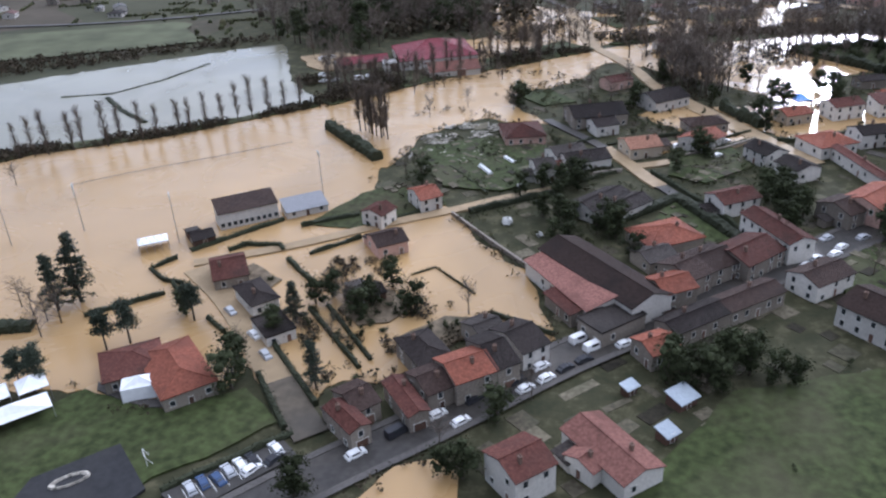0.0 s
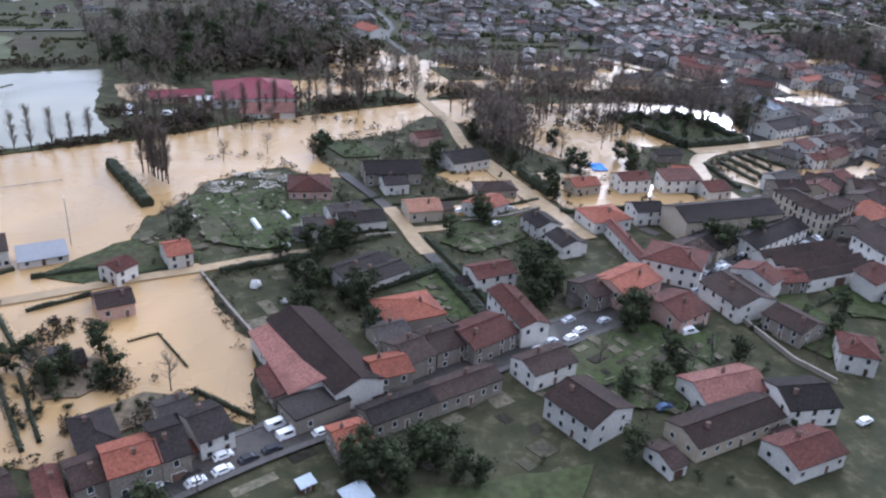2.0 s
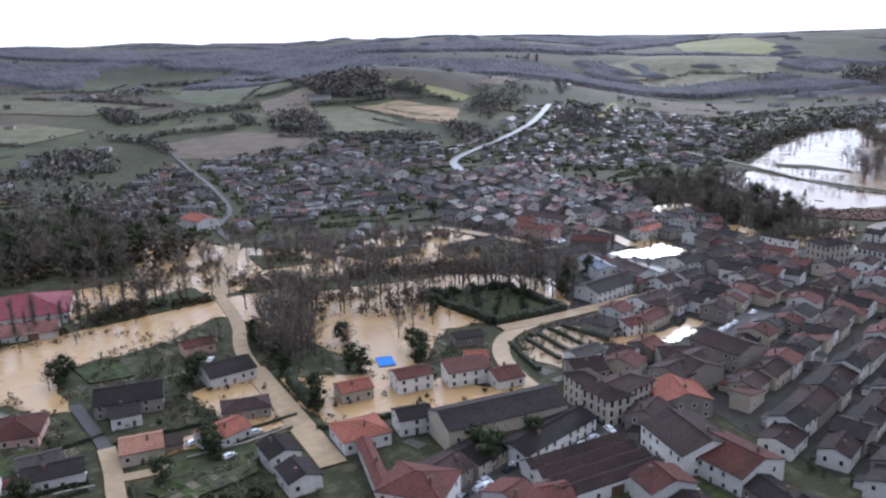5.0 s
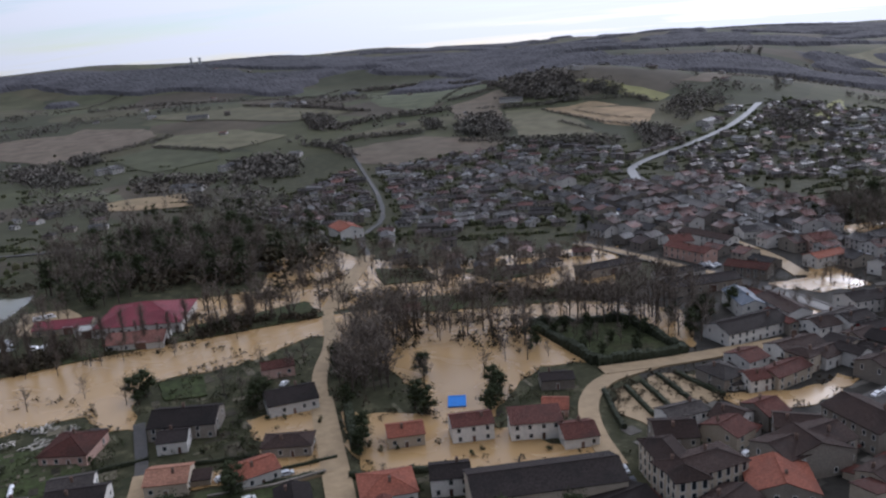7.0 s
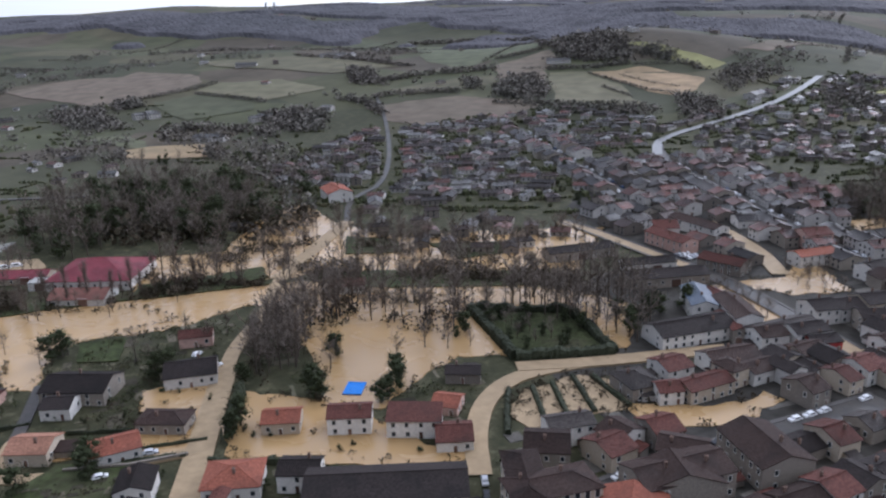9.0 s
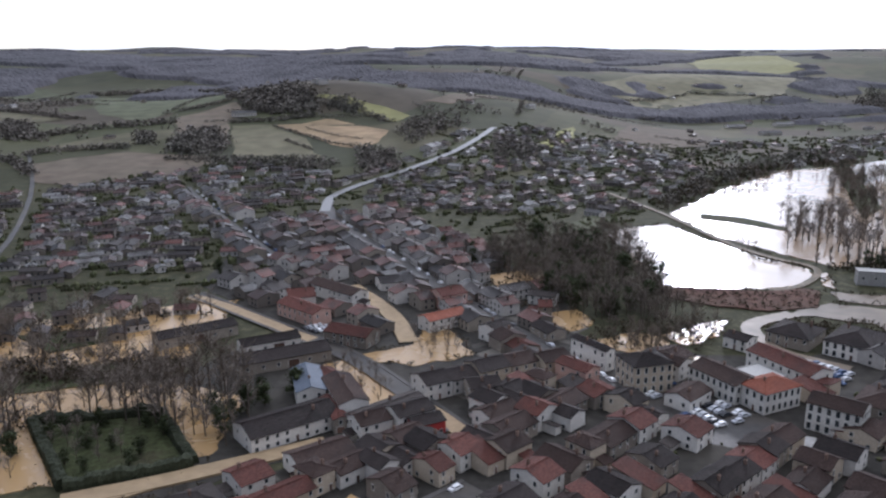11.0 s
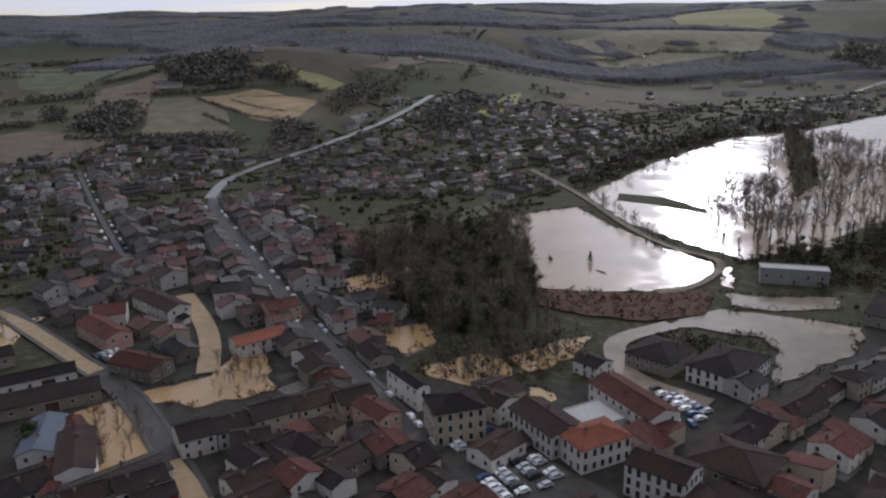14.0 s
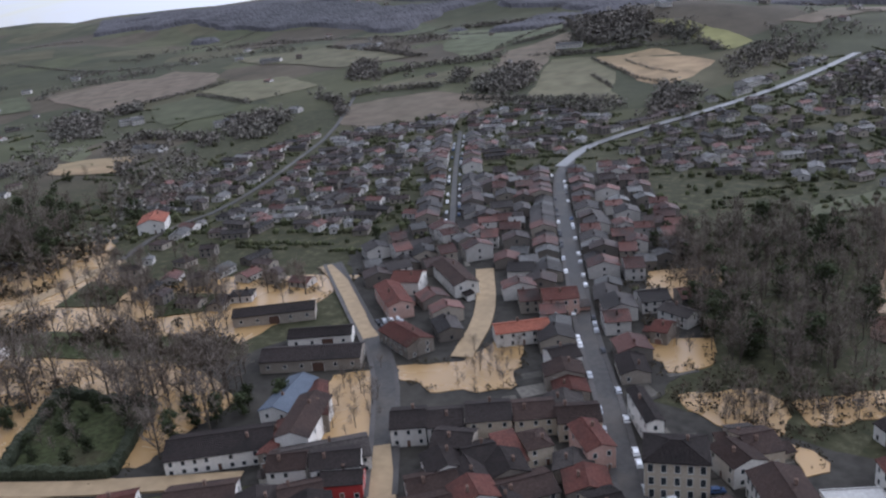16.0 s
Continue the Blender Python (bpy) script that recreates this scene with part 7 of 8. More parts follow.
def skate_bowl():
    s = Shape()
    for k in range(28):
        a0, a1 = 2 * math.pi * k / 28, 2 * math.pi * (k + 1) / 28
        q = [[(r * 3.6 * math.cos(w), r * 1.5 * math.sin(w), z) for r, z in ((0.72, 0.02), (0.86, 0.4), (1.0, 0.4), (1.06, -0.1))] for w in (a0, a1)]
        for i in range(3):
            s.face([q[0][i], q[0][i + 1], q[1][i + 1], q[1][i]])
    ob = new("ramp", s.mesh("ramp", PALE))
    ob.matrix_world = pose(-87.2, 83.2, 0.67, 0, 0, 38)
    tagged(ob, "low pale oval concrete ramp on the asphalt court", "ramp")


skate_bowl()


def goal(x, y, turn):
    s = Shape()
    for a, b in (((-1.5, 0, 0), (-1.5, 0, 2)), ((1.5, 0, 0), (1.5, 0, 2)), ((-1.5, 0, 2), (1.5, 0, 2)), ((-1.5, 0, 2), (-1.5, 1, 0)), ((1.5, 0, 2), (1.5, 1, 0))):
        s.tube(a, b, 0.06, 0.06, 5)
    ob = new("goal", s.mesh("goal", PAINT))
    ob.matrix_world = pose(x, y, 0.6, 0, 0, turn)
    tagged(ob, "white tubular football goal on the lawn", "goal")


goal(-75.4, 89.8, -50)
goal(-162.9, 208.9, 120)


def debris():
    """Pale planks, sheets and rubble left along the water's edge."""
    rr = random.Random(12)
    s = Shape()
    spot = [(-57, 246), (-56, 275), (-32, 297), (-24, 272), (-34, 246), (-46, 238)]
    for _ in range(2600):
        x, y = rr.uniform(-66, -18), rr.uniform(236, 306)
        if inside(x, y, spot) and noise.noise((x * 0.16, y * 0.16, 2.0)) > 0.02:
            w = radians(rr.choice((48, 48, 138)) + rr.gauss(0, 22))
            l, k = rr.uniform(0.4, 3.4), rr.uniform(0.12, 0.7)
            z, t = rr.uniform(0.1, 0.5), rr.uniform(-0.3, 0.5)
            c, n = math.cos(w), math.sin(w)
            q = [(x + u * l * c - v * k * n, y + u * l * n + v * k * c, z + 0.3 + u * t) for u, v in ((-0.5, -0.5), (0.5, -0.5), (0.5, 0.5), (-0.5, 0.5))]
            s.slab(q, 0.1)
    tagged(new("debris", s.mesh("debris", PALE)), "pale planks and rubble heaped at the water's edge", "debris", kind="stuff")


debris()


def drift_log(x, y, turn, length):
    s = Shape()
    s.tube((-length / 2, 0, 0.1), (0, 0.15, 0.2), 0.28, 0.35, 8)
    s.tube((0, 0.15, 0.2), (length / 2, 0, 0.3), 0.35, 0.16, 8)
    s.tube((length * 0.1, 0.1, 0.2), (length * 0.3, 0.9, 0.9), 0.14, 0.05, 6)
    ob = new("drift_log", s.mesh("drift_log", BARK))
    ob.matrix_world = pose(x, y, 0.38, 0, 0, turn)
    tagged(ob, "dark drifting tree trunk in the flooded pond", "log")


drift_log(369.2, 582.2, -55, 7.0)


def transmitter(x, y, h):
    root = new("transmitter_mast")
    root.matrix_world = pose(x, y, ground_height(x, y))
    for a, b in ((-1, -1), (1, -1), (1, 1), (-1, 1)):
        leg = Shape()
        leg.tube((a * 4, b * 4, -1), (a * 2, b * 2, h), 1.1, 0.9, 6)
        part("leg", leg.mesh("leg", STEEL), root)
    for z in (0.35, 0.65, 0.97):
        deck = Shape()
        deck.box(-4, 4, -4, 4, h * z, h * z + 1.5)
        part("platform", deck.mesh("platform", STEEL), root)
    tagged(root, "distant grey lattice mast on the ridge", "mast", "masts on the ridge")


transmitter(-1440, 2660, 42)
transmitter(-1418, 2678, 42)


def pitch_fence():
    """The pitch's rail: posts and a rail that just clear the flood."""
    line = [(-169, 218), (-151, 232), (-126, 248), (-105, 263)]
    root = new("pitch_rail")
    rail = Shape()
    spots = along(line, 3.0)
    for k, (x, y, w) in enumerate(spots):
        for q in range(6):
            o, up = 0.09 * math.cos(q * math.pi / 3), 0.09 * math.sin(q * math.pi / 3)
            rail.v.append((x - o * math.sin(w), y + o * math.cos(w), 0.75 + up))
        if k:
            for q in range(6):
                rail.f.append((6 * k - 6 + q, 6 * k - 6 + (q + 1) % 6, 6 * k + (q + 1) % 6, 6 * k + q))
    part("rail", rail.mesh("rail", SHUTTER), root)
    post = Shape()
    post.tube((0, 0, -0.3), (0, 0, 0.95), 0.08, 0.08, 5)
    pm = post.mesh("post", SHUTTER)
    for x, y, _ in spots:
        part("post", pm, root, "", Matrix.Translation((x, y, 0)))
    tagged(root, "dark rail round the pitch, almost drowned by flood water", "fence")


pitch_fence()


def bay_lines():
    """White bay lines on the car park and the give-way line at its mouth."""
    for k in range(9):
        s = Shape()
        s.slab([(-0.07, -2.2, 0.012), (0.07, -2.2, 0.012), (0.07, 2.2, 0.012), (-0.07, 2.2, 0.012)], 0.008)
        ob = new("bay_line", s.mesh("bay_line", PAINT))
        ob.matrix_world = pose(-65.2 + 1.72 * k, 80.2 + 1.72 * k, 0.74, 0, 0, 45)
        tagged(ob, "white painted parking bay line", "road marking", kind="structure")


def roundabout():
    s = Shape()
    ring = [(math.cos(2 * math.pi * k / 28), math.sin(2 * math.pi * k / 28)) for k in range(28)]
    for k in range(28):
        (a, b), (c, d) = ring[k], ring[(k + 1) % 28]
        for (r0, z0), (r1, z1) in zip(((4.6, 0.0), (4.55, 0.18), (4.2, 0.2)), ((4.55, 0.18), (4.2, 0.2), (2.4, 0.32))):
            s.face([(a * r0, b * r0, z0), (c * r0, d * r0, z0), (c * r1, d * r1, z1), (a * r1, b * r1, z1)], 0 if r1 > 4 else 1)
    s.face([(a * 2.4, b * 2.4, 0.32) for a, b in ring], 1)
    ob = new("traffic_island", s.mesh("traffic_island", PALE, ROOF["concrete"]))
    ob.matrix_world = pose(346.6, 394.2, 0.118)
    tagged(ob, "round pale paved traffic island with a low kerb", "traffic island")


roundabout()
bay_lines()
for k in (1, 2, 4, 5, 6, 8):
    car("car", -66.2 + 1.72 * (k + 0.5), 81.2 + 1.72 * (k + 0.5), 135 + crng.uniform(-4, 4))


# ---- streets of the old town and the villages beyond ----
TEMPLATES = {}


ROW_KINDS = [(9, 12, 5.2, "gx", "brown", "stone"), (7.5, 12, 5.6, "gx", "rust", "cream"), (11, 12, 4.7, "gx", "dark", "white"), (8, 13, 6.2, "gx", "rust", "white"), (10, 11, 4.5, "gx", "rust", "stone"), (12, 12, 4.6, "gx", "dark", "cream"), (8, 10, 4.0, "gx", "grey", "stone"), (9, 9, 5.8, "gy", "rust", "white"), (13, 9, 3.6, "gx", "dark", "stone")]
VILLA_KINDS = [(10, 8, 3.0, "gx", "rust", "white"), (9, 8, 3.0, "hip", "brown", "cream"), (13, 8, 3.0, "gx", "grey", "white"), (8, 7, 4.6, "gx", "brown", "stone"), (10, 8, 3.0, "hip", "dark", "white"), (11, 7, 3.0, "gx", "brown", "cream"), (15, 7, 3.0, "gx", "dark", "stone"), (6, 5, 2.6, "gx", "grey", "white")]
zrng = random.Random(99)


far_houses = []


def place_house(kind, x, y, turn, sx=1.0, group=""):
    base = ground_height(x, y)
    if y > 490 or len(taken) > 470:
        taken.append((x, y, 0.43 * math.hypot(kind[0] * sx, kind[1])))
        far_houses.append((kind, x, y, turn, sx, base))
        return None
    if TEMPLATES.get(kind) is None:
        L, D, eave, style, roof, wall = kind
        ob = house(x, y, L, D, turn, eave, style, roof, wall, base=base, label=f"{WALL_WORDS[wall]} town house under a {ROOF_WORDS[roof]} roof", group=group)
        TEMPLATES[kind] = ob
        return ob
    taken.append((x, y, 0.43 * math.hypot(kind[0] * sx, kind[1])))
    ob = copy_thing(TEMPLATES[kind], Matrix.Identity(4))
    ob.matrix_basis = pose(x, y, base, 0, 0, turn) @ Matrix.Diagonal((sx, zrng.uniform(0.92, 1.08), zrng.uniform(0.85, 1.12), 1))
    ob["group"] = group
    return ob


def free(x, y, r, share=0.72):
    return all(math.hypot(x - a, y - b) > (r + c) * share for a, b, c in taken)


def wet_near(x, y, r=6.5):
    return any(inside(x + r * math.cos(k), y + r * math.sin(k), p) for p in FLOODED for k in (0, 1.05, 2.1, 3.14, 4.2, 5.25)) or any(inside(x, y, p) for p in FLOODED)


def street_rows(line, off, kinds, group, skip=0.1, start=0.0, end=1e9):
    """Houses shoulder to shoulder on both sides of a street."""
    for side in (-1, 1):
        d = start
        total = sum(math.dist(a, b) for a, b in zip(line, line[1:]))
        while d < min(total, end):
            kind = zrng.choice(kinds)
            sx = zrng.uniform(0.85, 1.25)
            spot = along(line, 1.0)
            x, y, w = spot[min(len(spot) - 1, int(d + kind[0] * sx / 2))]
            o = off + kind[1] / 2 + zrng.choice((0, 0, 0.6, 1.5, 3.0))
            hx, hy = x - side * o * math.sin(w), y + side * o * math.cos(w)
            if zrng.random() > skip and free(hx, hy, 0.4 * math.hypot(kind[0], kind[1]), 0.72) and min(near_line(hx, hy, r) for r in ROADS) > kind[1] * 0.5 + 2 and not wet_near(hx, hy, 5):
                place_house(kind, hx, hy, math.degrees(w) + (0 if side > 0 else 180) + zrng.uniform(-4, 4), sx, group)
            d += kind[0] * sx + 0.2


TERRACE_KINDS = [(9, 11, 5.3, "gx", "dark", "stone"), (11, 10, 4.9, "gx", "brown", "cream"), (8, 12, 5.6, "gx", "dark", "cream"), (12, 9, 4.4, "gx", "brown", "white"), (9, 11, 5.5, "gx", "rust", "white"), (10, 10, 5.3, "gx", "dark", "white"), (14, 11, 4.6, "gx", "brown", "stone"), (7, 9, 6.2, "hip", "brown", "cream"), (6.5, 12, 3.9, "mono", "rust", "cream"), (8, 10, 4.8, "gy", "dark", "white")]


def terraces(poly, turn, pitch, group, gap=0.06):
    """Rows of houses wall to wall under long roofs, with yards between the rows."""
    c, s = math.cos(radians(turn)), math.sin(radians(turn))
    cx, cy = sum(p[0] for p in poly) / len(poly), sum(p[1] for p in poly) / len(poly)
    reach = max(math.hypot(x - cx, y - cy) for x, y in poly)
    v = -reach
    while v < reach:
        u = -reach + zrng.uniform(0, 6)
        while u < reach:
            kind = zrng.choice(TERRACE_KINDS)
            sx = zrng.uniform(0.9, 1.2)
            w = u + kind[0] * sx / 2
            o = v + zrng.choice((0, 0, zrng.uniform(-2.4, 2.4)))
            x, y = cx + w * c - o * s, cy + w * s + o * c
            if inside(x, y, poly) and zrng.random() > gap and free(x, y, 0.43 * math.hypot(kind[0], kind[1]), 0.62) and min(near_line(x, y, r) for r in ROADS) > 9 and not wet_near(x, y, 5):
                place_house(kind, x, y, turn + zrng.choice((0, 0, 0, 0, 90, 180)) + zrng.uniform(-3, 3), sx, group)
            u += kind[0] * sx + 0.12
        v += pitch * zrng.uniform(0.9, 1.15)


def fill(poly, step, turn, kinds, group, chance=0.85, wet=False, loose=8):
    xs, ys = [p[0] for p in poly], [p[1] for p in poly]
    y = min(ys)
    while y < max(ys):
        x = min(xs)
        while x < max(xs):
            px, py = x + zrng.uniform(-0.25, 0.25) * step, y + zrng.uniform(-0.25, 0.25) * step
            kind = zrng.choice(kinds)
            if inside(px, py, poly) and zrng.random() < chance and free(px, py, 0.43 * math.hypot(kind[0], kind[1])) and min(near_line(px, py, r) for r in ROADS) > 10:
                if wet or not wet_near(px, py):
                    place_house(kind, px, py, turn + zrng.choice((0, 90, 180, 270)) + zrng.uniform(-loose, loose), 1.0, group)
            x += step
        y += step


NEAR_TOWN, VILLAGE = "houses of the old town", "houses of the far village"
OPEN_SQUARES = [(318, 409, 11), (328, 413, 10), (307, 427, 9), (316, 432, 7), (336, 402, 9), (346, 394, 9), (374, 452, 10), (377, 444, 7), (176, 492, 9)]
taken.extend(OPEN_SQUARES)
street_rows(ROADS[12][:5], 5.5, ROW_KINDS, NEAR_TOWN)
street_rows(ROADS[0][7:], 5.5, ROW_KINDS, NEAR_TOWN)
street_rows(ROADS[15], 5.5, ROW_KINDS, NEAR_TOWN)
street_rows(ROADS[15], 5.0, ROW_KINDS, NEAR_TOWN)
street_rows(ROADS[1], 5.5, ROW_KINDS, NEAR_TOWN)
terraces([(177, 283), (249, 389), (313, 419), (286, 473), (254, 462), (232, 412), (205, 373), (183, 324)], 46, 16, NEAR_TOWN)
terraces([(188, 256), (203, 283), (238, 325), (262, 358), (345, 399), (440, 401), (419, 352), (331, 251), (238, 205)], 46, 17, NEAR_TOWN)
terraces([(151, 340), (204, 399), (252, 420), (290, 440), (337, 458), (348, 403), (309, 359), (226, 340)], 46, 17, NEAR_TOWN)
terraces([(313, 428), (409, 457), (461, 451), (450, 401), (345, 399)], 40, 17, NEAR_TOWN)
terraces([(367, 463), (409, 470), (458, 514), (515, 539), (560, 480), (500, 400), (440, 370), (352, 396)], 38, 18, NEAR_TOWN)
fill([(112, 560), (150, 520), (206, 478), (212, 505), (184, 552), (150, 606), (116, 600)], 11.5, -40, ROW_KINDS, NEAR_TOWN, 0.95, loose=6)
fill([(206, 513), (254, 519), (221, 600), (149, 740), (84, 697), (118, 628), (168, 558)], 10.5, -62, ROW_KINDS, NEAR_TOWN, 0.9)
fill([(272, 519), (286, 542), (242, 645), (182, 751), (160, 752), (221, 606)], 10.5, -62, ROW_KINDS, NEAR_TOWN, 0.9)
street_rows(ROADS[23], 11, VILLA_KINDS, VILLAGE, 0.45, 90)
fill([(-124, 594), (-4, 545), (97, 584), (107, 651), (72, 754), (148, 787), (114, 882), (13, 920), (-150, 798)], 12.5, 20, VILLA_KINDS, VILLAGE, 0.8, loose=20)
fill([(148, 798), (182, 751), (345, 733), (388, 800), (451, 912), (441, 1086), (311, 1153), (224, 1075), (170, 915)], 15, 40, VILLA_KINDS, VILLAGE, 0.75, loose=25)
fill([(-72, 442), (-25, 530), (18, 477), (105, 458), (120, 534), (60, 531), (-35, 546)], 17, 15, VILLA_KINDS, VILLAGE, 0.75, True, 20)
fill([(-464, 513), (-332, 473), (-224, 574), (-311, 654)], 25, 10, VILLA_KINDS, VILLAGE, 0.6, loose=30)
fill([(451, 539), (585, 537), (625, 482), (543, 439), (461, 462)], 20, 30, ROW_KINDS, NEAR_TOWN, 0.7, loose=15)
fill([(462, 1120), (589, 1135), (673, 1246), (526, 1209)], 30, 30, VILLA_KINDS, VILLAGE, 0.7, loose=30)

fill([(-700, 950), (-100, 980), (200, 1200), (500, 1250), (900, 1350), (900, 1900), (-900, 1900)], 75, 30, VILLA_KINDS, VILLAGE, 0.3, loose=40)
fill([(-900, 500), (-480, 560), (-560, 900), (-1000, 950)], 60, 30, VILLA_KINDS, VILLAGE, 0.4, loose=40)

fill([(429, 766), (504, 910), (604, 1106), (757, 1312), (884, 1416), (690, 990), (540, 816), (459, 738)], 26, 30, VILLA_KINDS, VILLAGE, 0.7, loose=30)
for fx, fy, turn in [(639, 1445, 12), (718, 1465, 12), (793, 1467, 12), (660, 1352, 12), (-500, 1140, 25), (-401, 1232, 10), (-265, 730, 12), (197, 994, 70), (-43, 1160, 15)]:
    place_house((30, 13, 4.0, "gx", "grey", "white"), fx, fy, turn, 1.0, VILLAGE)
for fx, fy in [(-380, 1240), (-418, 1225), (-390, 1216), (-849, 1057), (-844, 969), (-435, 833), (-428, 843), (-420, 838), (-287, 837), (-280, 846), (-231, 890), (-45, 1660), (-20, 1664), (-2, 1655), (40, 1605), (63, 1600), (70, 1612), (-80, 1620), (33, 1276), (24, 1284), (315, 1303), (226, 1080)]:
    place_house((13, 9, 4.6, "gx", "grey", "white"), fx, fy, zrng.uniform(0, 90), 1.0, VILLAGE)


def join_houses():
    """The houses too far to tell apart, as one body: walls, roofs, windows and chimneys."""
    s = Shape()
    roofs, walls = {"brown": 0, "rust": 1, "dark": 2, "grey": 3, "red": 1}, {"white": 4, "cream": 5, "stone": 6}
    for kind, x, y, turn, sx, base in far_houses:
        L, D, eave, style, roof, wall = kind
        L, eave = L * sx, eave * zrng.uniform(0.85, 1.1)
        ws, rs, rise = build_shell(L, D, eave, style)
        win = Shape()
        for fl in range(2 if eave > 4.2 else 1):
            for k in range(int(L / 3.2)):
                u, z = -L / 2 + 3.2 * (k + 0.5), 0.9 + fl * eave / 2
                win.box(u - 0.5, u + 0.5, -D / 2 - 0.06, -D / 2 + 0.1, z, z + 1.3)
                win.box(u - 0.5, u + 0.5, D / 2 - 0.1, D / 2 + 0.06, z, z + 1.3)
            for o in (-1, 1):
                win.box(o * L / 2 - 0.06, o * L / 2 + 0.06, -0.5, 0.5, 0.9 + fl * eave / 2, 2.2 + fl * eave / 2)
        rs.box(L * 0.2, L * 0.2 + 0.7, -0.3, 0.3, eave + rise * 0.5, eave + rise + 1.3)
        m = pose(x, y, base, 0, 0, turn)
        for shape, slot in ((ws, walls[wall]), (rs, roofs[roof]), (win, 7)):
            k = len(s.v)
            s.v.extend(tuple(m @ Vector(p)) for p in shape.v)
            s.f.extend(tuple(k + i for i in f) for f in shape.f)
            s.s.extend([slot] * len(shape.f))
    tagged(new("far_houses", s.mesh("far_houses", *FAR_ROOF, *FAR_WALL, GLASS)), "crowded brown and grey roofs of the far town", "houses", kind="stuff")


join_houses()


# ---- far woods and hedgerows ----
def brushwood(name, places, label, mat, seed, blades=18):
    """Loose bushes as one body: sprays of small leaves and twigs with gaps between."""
    rr = random.Random(seed)
    s = Shape()
    for x, y, size in places:
        z = ground_height(x, y) + 0.2
        for _ in range(blades):
            d = Vector((rr.gauss(0, 0.42), rr.gauss(0, 0.42), rr.uniform(0.0, 0.95))) * size
            leaf(s, (x + d.x * (1.1 - 0.5 * d.z / size), y + d.y * (1.1 - 0.5 * d.z / size), z + d.z), size * rr.uniform(0.16, 0.3), rr)
    return tagged(new(name, s.mesh(name, mat)), label, "shrubs", kind="stuff")


def thicket(name, places, label, mat, seed, n=6, rings=((1.0, -0.1), (1.05, 0.35), (0.75, 0.75))):
    """A mass of lumpy treetops as one body."""
    rr = random.Random(seed)
    s = Shape()
    last = len(rings) - 1
    for x, y, size in places:
        z = ground_height(x, y)
        k = len(s.v)
        for q, up in rings:
            for i in range(n):
                w = 2 * math.pi * i / n + rr.uniform(-0.3, 0.3)
                d = size * 0.55 * q * rr.uniform(0.7, 1.25)
                s.v.append((x + d * math.cos(w), y + d * math.sin(w), z + size * up * rr.uniform(0.85, 1.15)))
        s.v.append((x, y, z + size * rr.uniform(0.85, 1.1)))
        for r in range(last):
            for i in range(n):
                j = (i + 1) % n
                s.f.append((k + r * n + i, k + r * n + j, k + (r + 1) * n + j, k + (r + 1) * n + i))
        for i in range(n):
            s.f.append((k + last * n + i, k + last * n + (i + 1) % n, k + (last + 1) * n))
    m = s.mesh(name, mat)
    return tagged(new(name, m), label, "woodland", kind="stuff")


frng = random.Random(3)


def line_of(line, step, lo, hi, wide=2.0):
    return [(x + frng.gauss(0, wide), y + frng.gauss(0, wide), frng.uniform(lo, hi)) for x, y, w in along(line, step)]


def patch(poly, n, lo, hi):
    out, xs, ys = [], [p[0] for p in poly], [p[1] for p in poly]
    while len(out) < n:
        x, y = frng.uniform(min(xs), max(xs)), frng.uniform(min(ys), max(ys))
        if inside(x, y, poly):
            out.append((x, y, frng.uniform(lo, hi)))
    return out


def wooded(x, y):
    """How much wood stands on the hills, over 0.2 a closed canopy: most of the first western ridge, patches elsewhere."""
    if y < 1400:
        return 0.0
    n = 1.25 * noise.noise((x * 0.0026, y * 0.0052, 0.7)) + 0.55 * noise.noise((x * 0.008, y * 0.012, 4.0))
    west = 1 - smooth(200, 650, x - 0.12 * (y - 800))
    n += 0.40 * west * smooth(1430, 1600, y) * (1 - smooth(2250, 2500, y))
    n += 0.16 * smooth(1950, 2300, y) - 0.05 * (1 - west) * (1 - smooth(1900, 2300, y))
    return n * smooth(1400, 1500, y)


def canopy():
    """The far woods as one rough roof of treetops, with ragged rims that come down to the ground."""
    rr = random.Random(8)
    rings = [740 * 1.0042 ** k for k in range(400)]
    turns = [radians(-52 + 0.135 * k) for k in range(710)]
    tall, verts, index, faces = {}, [], {}, []
    for i, r in enumerate(rings):
        for j, w in enumerate(turns):
            x, y = 240 + r * math.sin(w), 200 + r * math.cos(w)
            if y > 925:
                n = wooded(x, y)
                if n > 0.15:
                    tall[i, j] = (x, y, smooth(0.17, 0.26, n))

    def corner(k):
        if k not in index:
            i, j = k
            x, y, h = tall.get(k, (240 + rings[i] * math.sin(turns[j]), 200 + rings[i] * math.cos(turns[j]), 0.0))
            rough = min(1.1, 0.0006 * rings[i])
            index[k] = len(verts)
            verts.append((x + rr.uniform(-0.8, 0.8), y + rr.uniform(-1.2, 1.2), ground_height(x, y) - 0.6 + h * (8.5 + rr.uniform(-rough, rough))))
        return index[k]

    for i in range(len(rings) - 1):
        for j in range(len(turns) - 1):
            ring = ((i, j), (i, j + 1), (i + 1, j + 1), (i + 1, j))
            if sum(k in tall for k in ring) > 1:
                faces.append([corner(k) for k in ring][::-1])
    m = bpy.data.meshes.new("hill_woods")
    m.from_pydata(verts, [], faces)
    m.materials.append(HAZED_WOOD)
    tagged(new("hill_woods", m), "bare woods across the distant hills, haze in their colour", "woodland", kind="stuff")


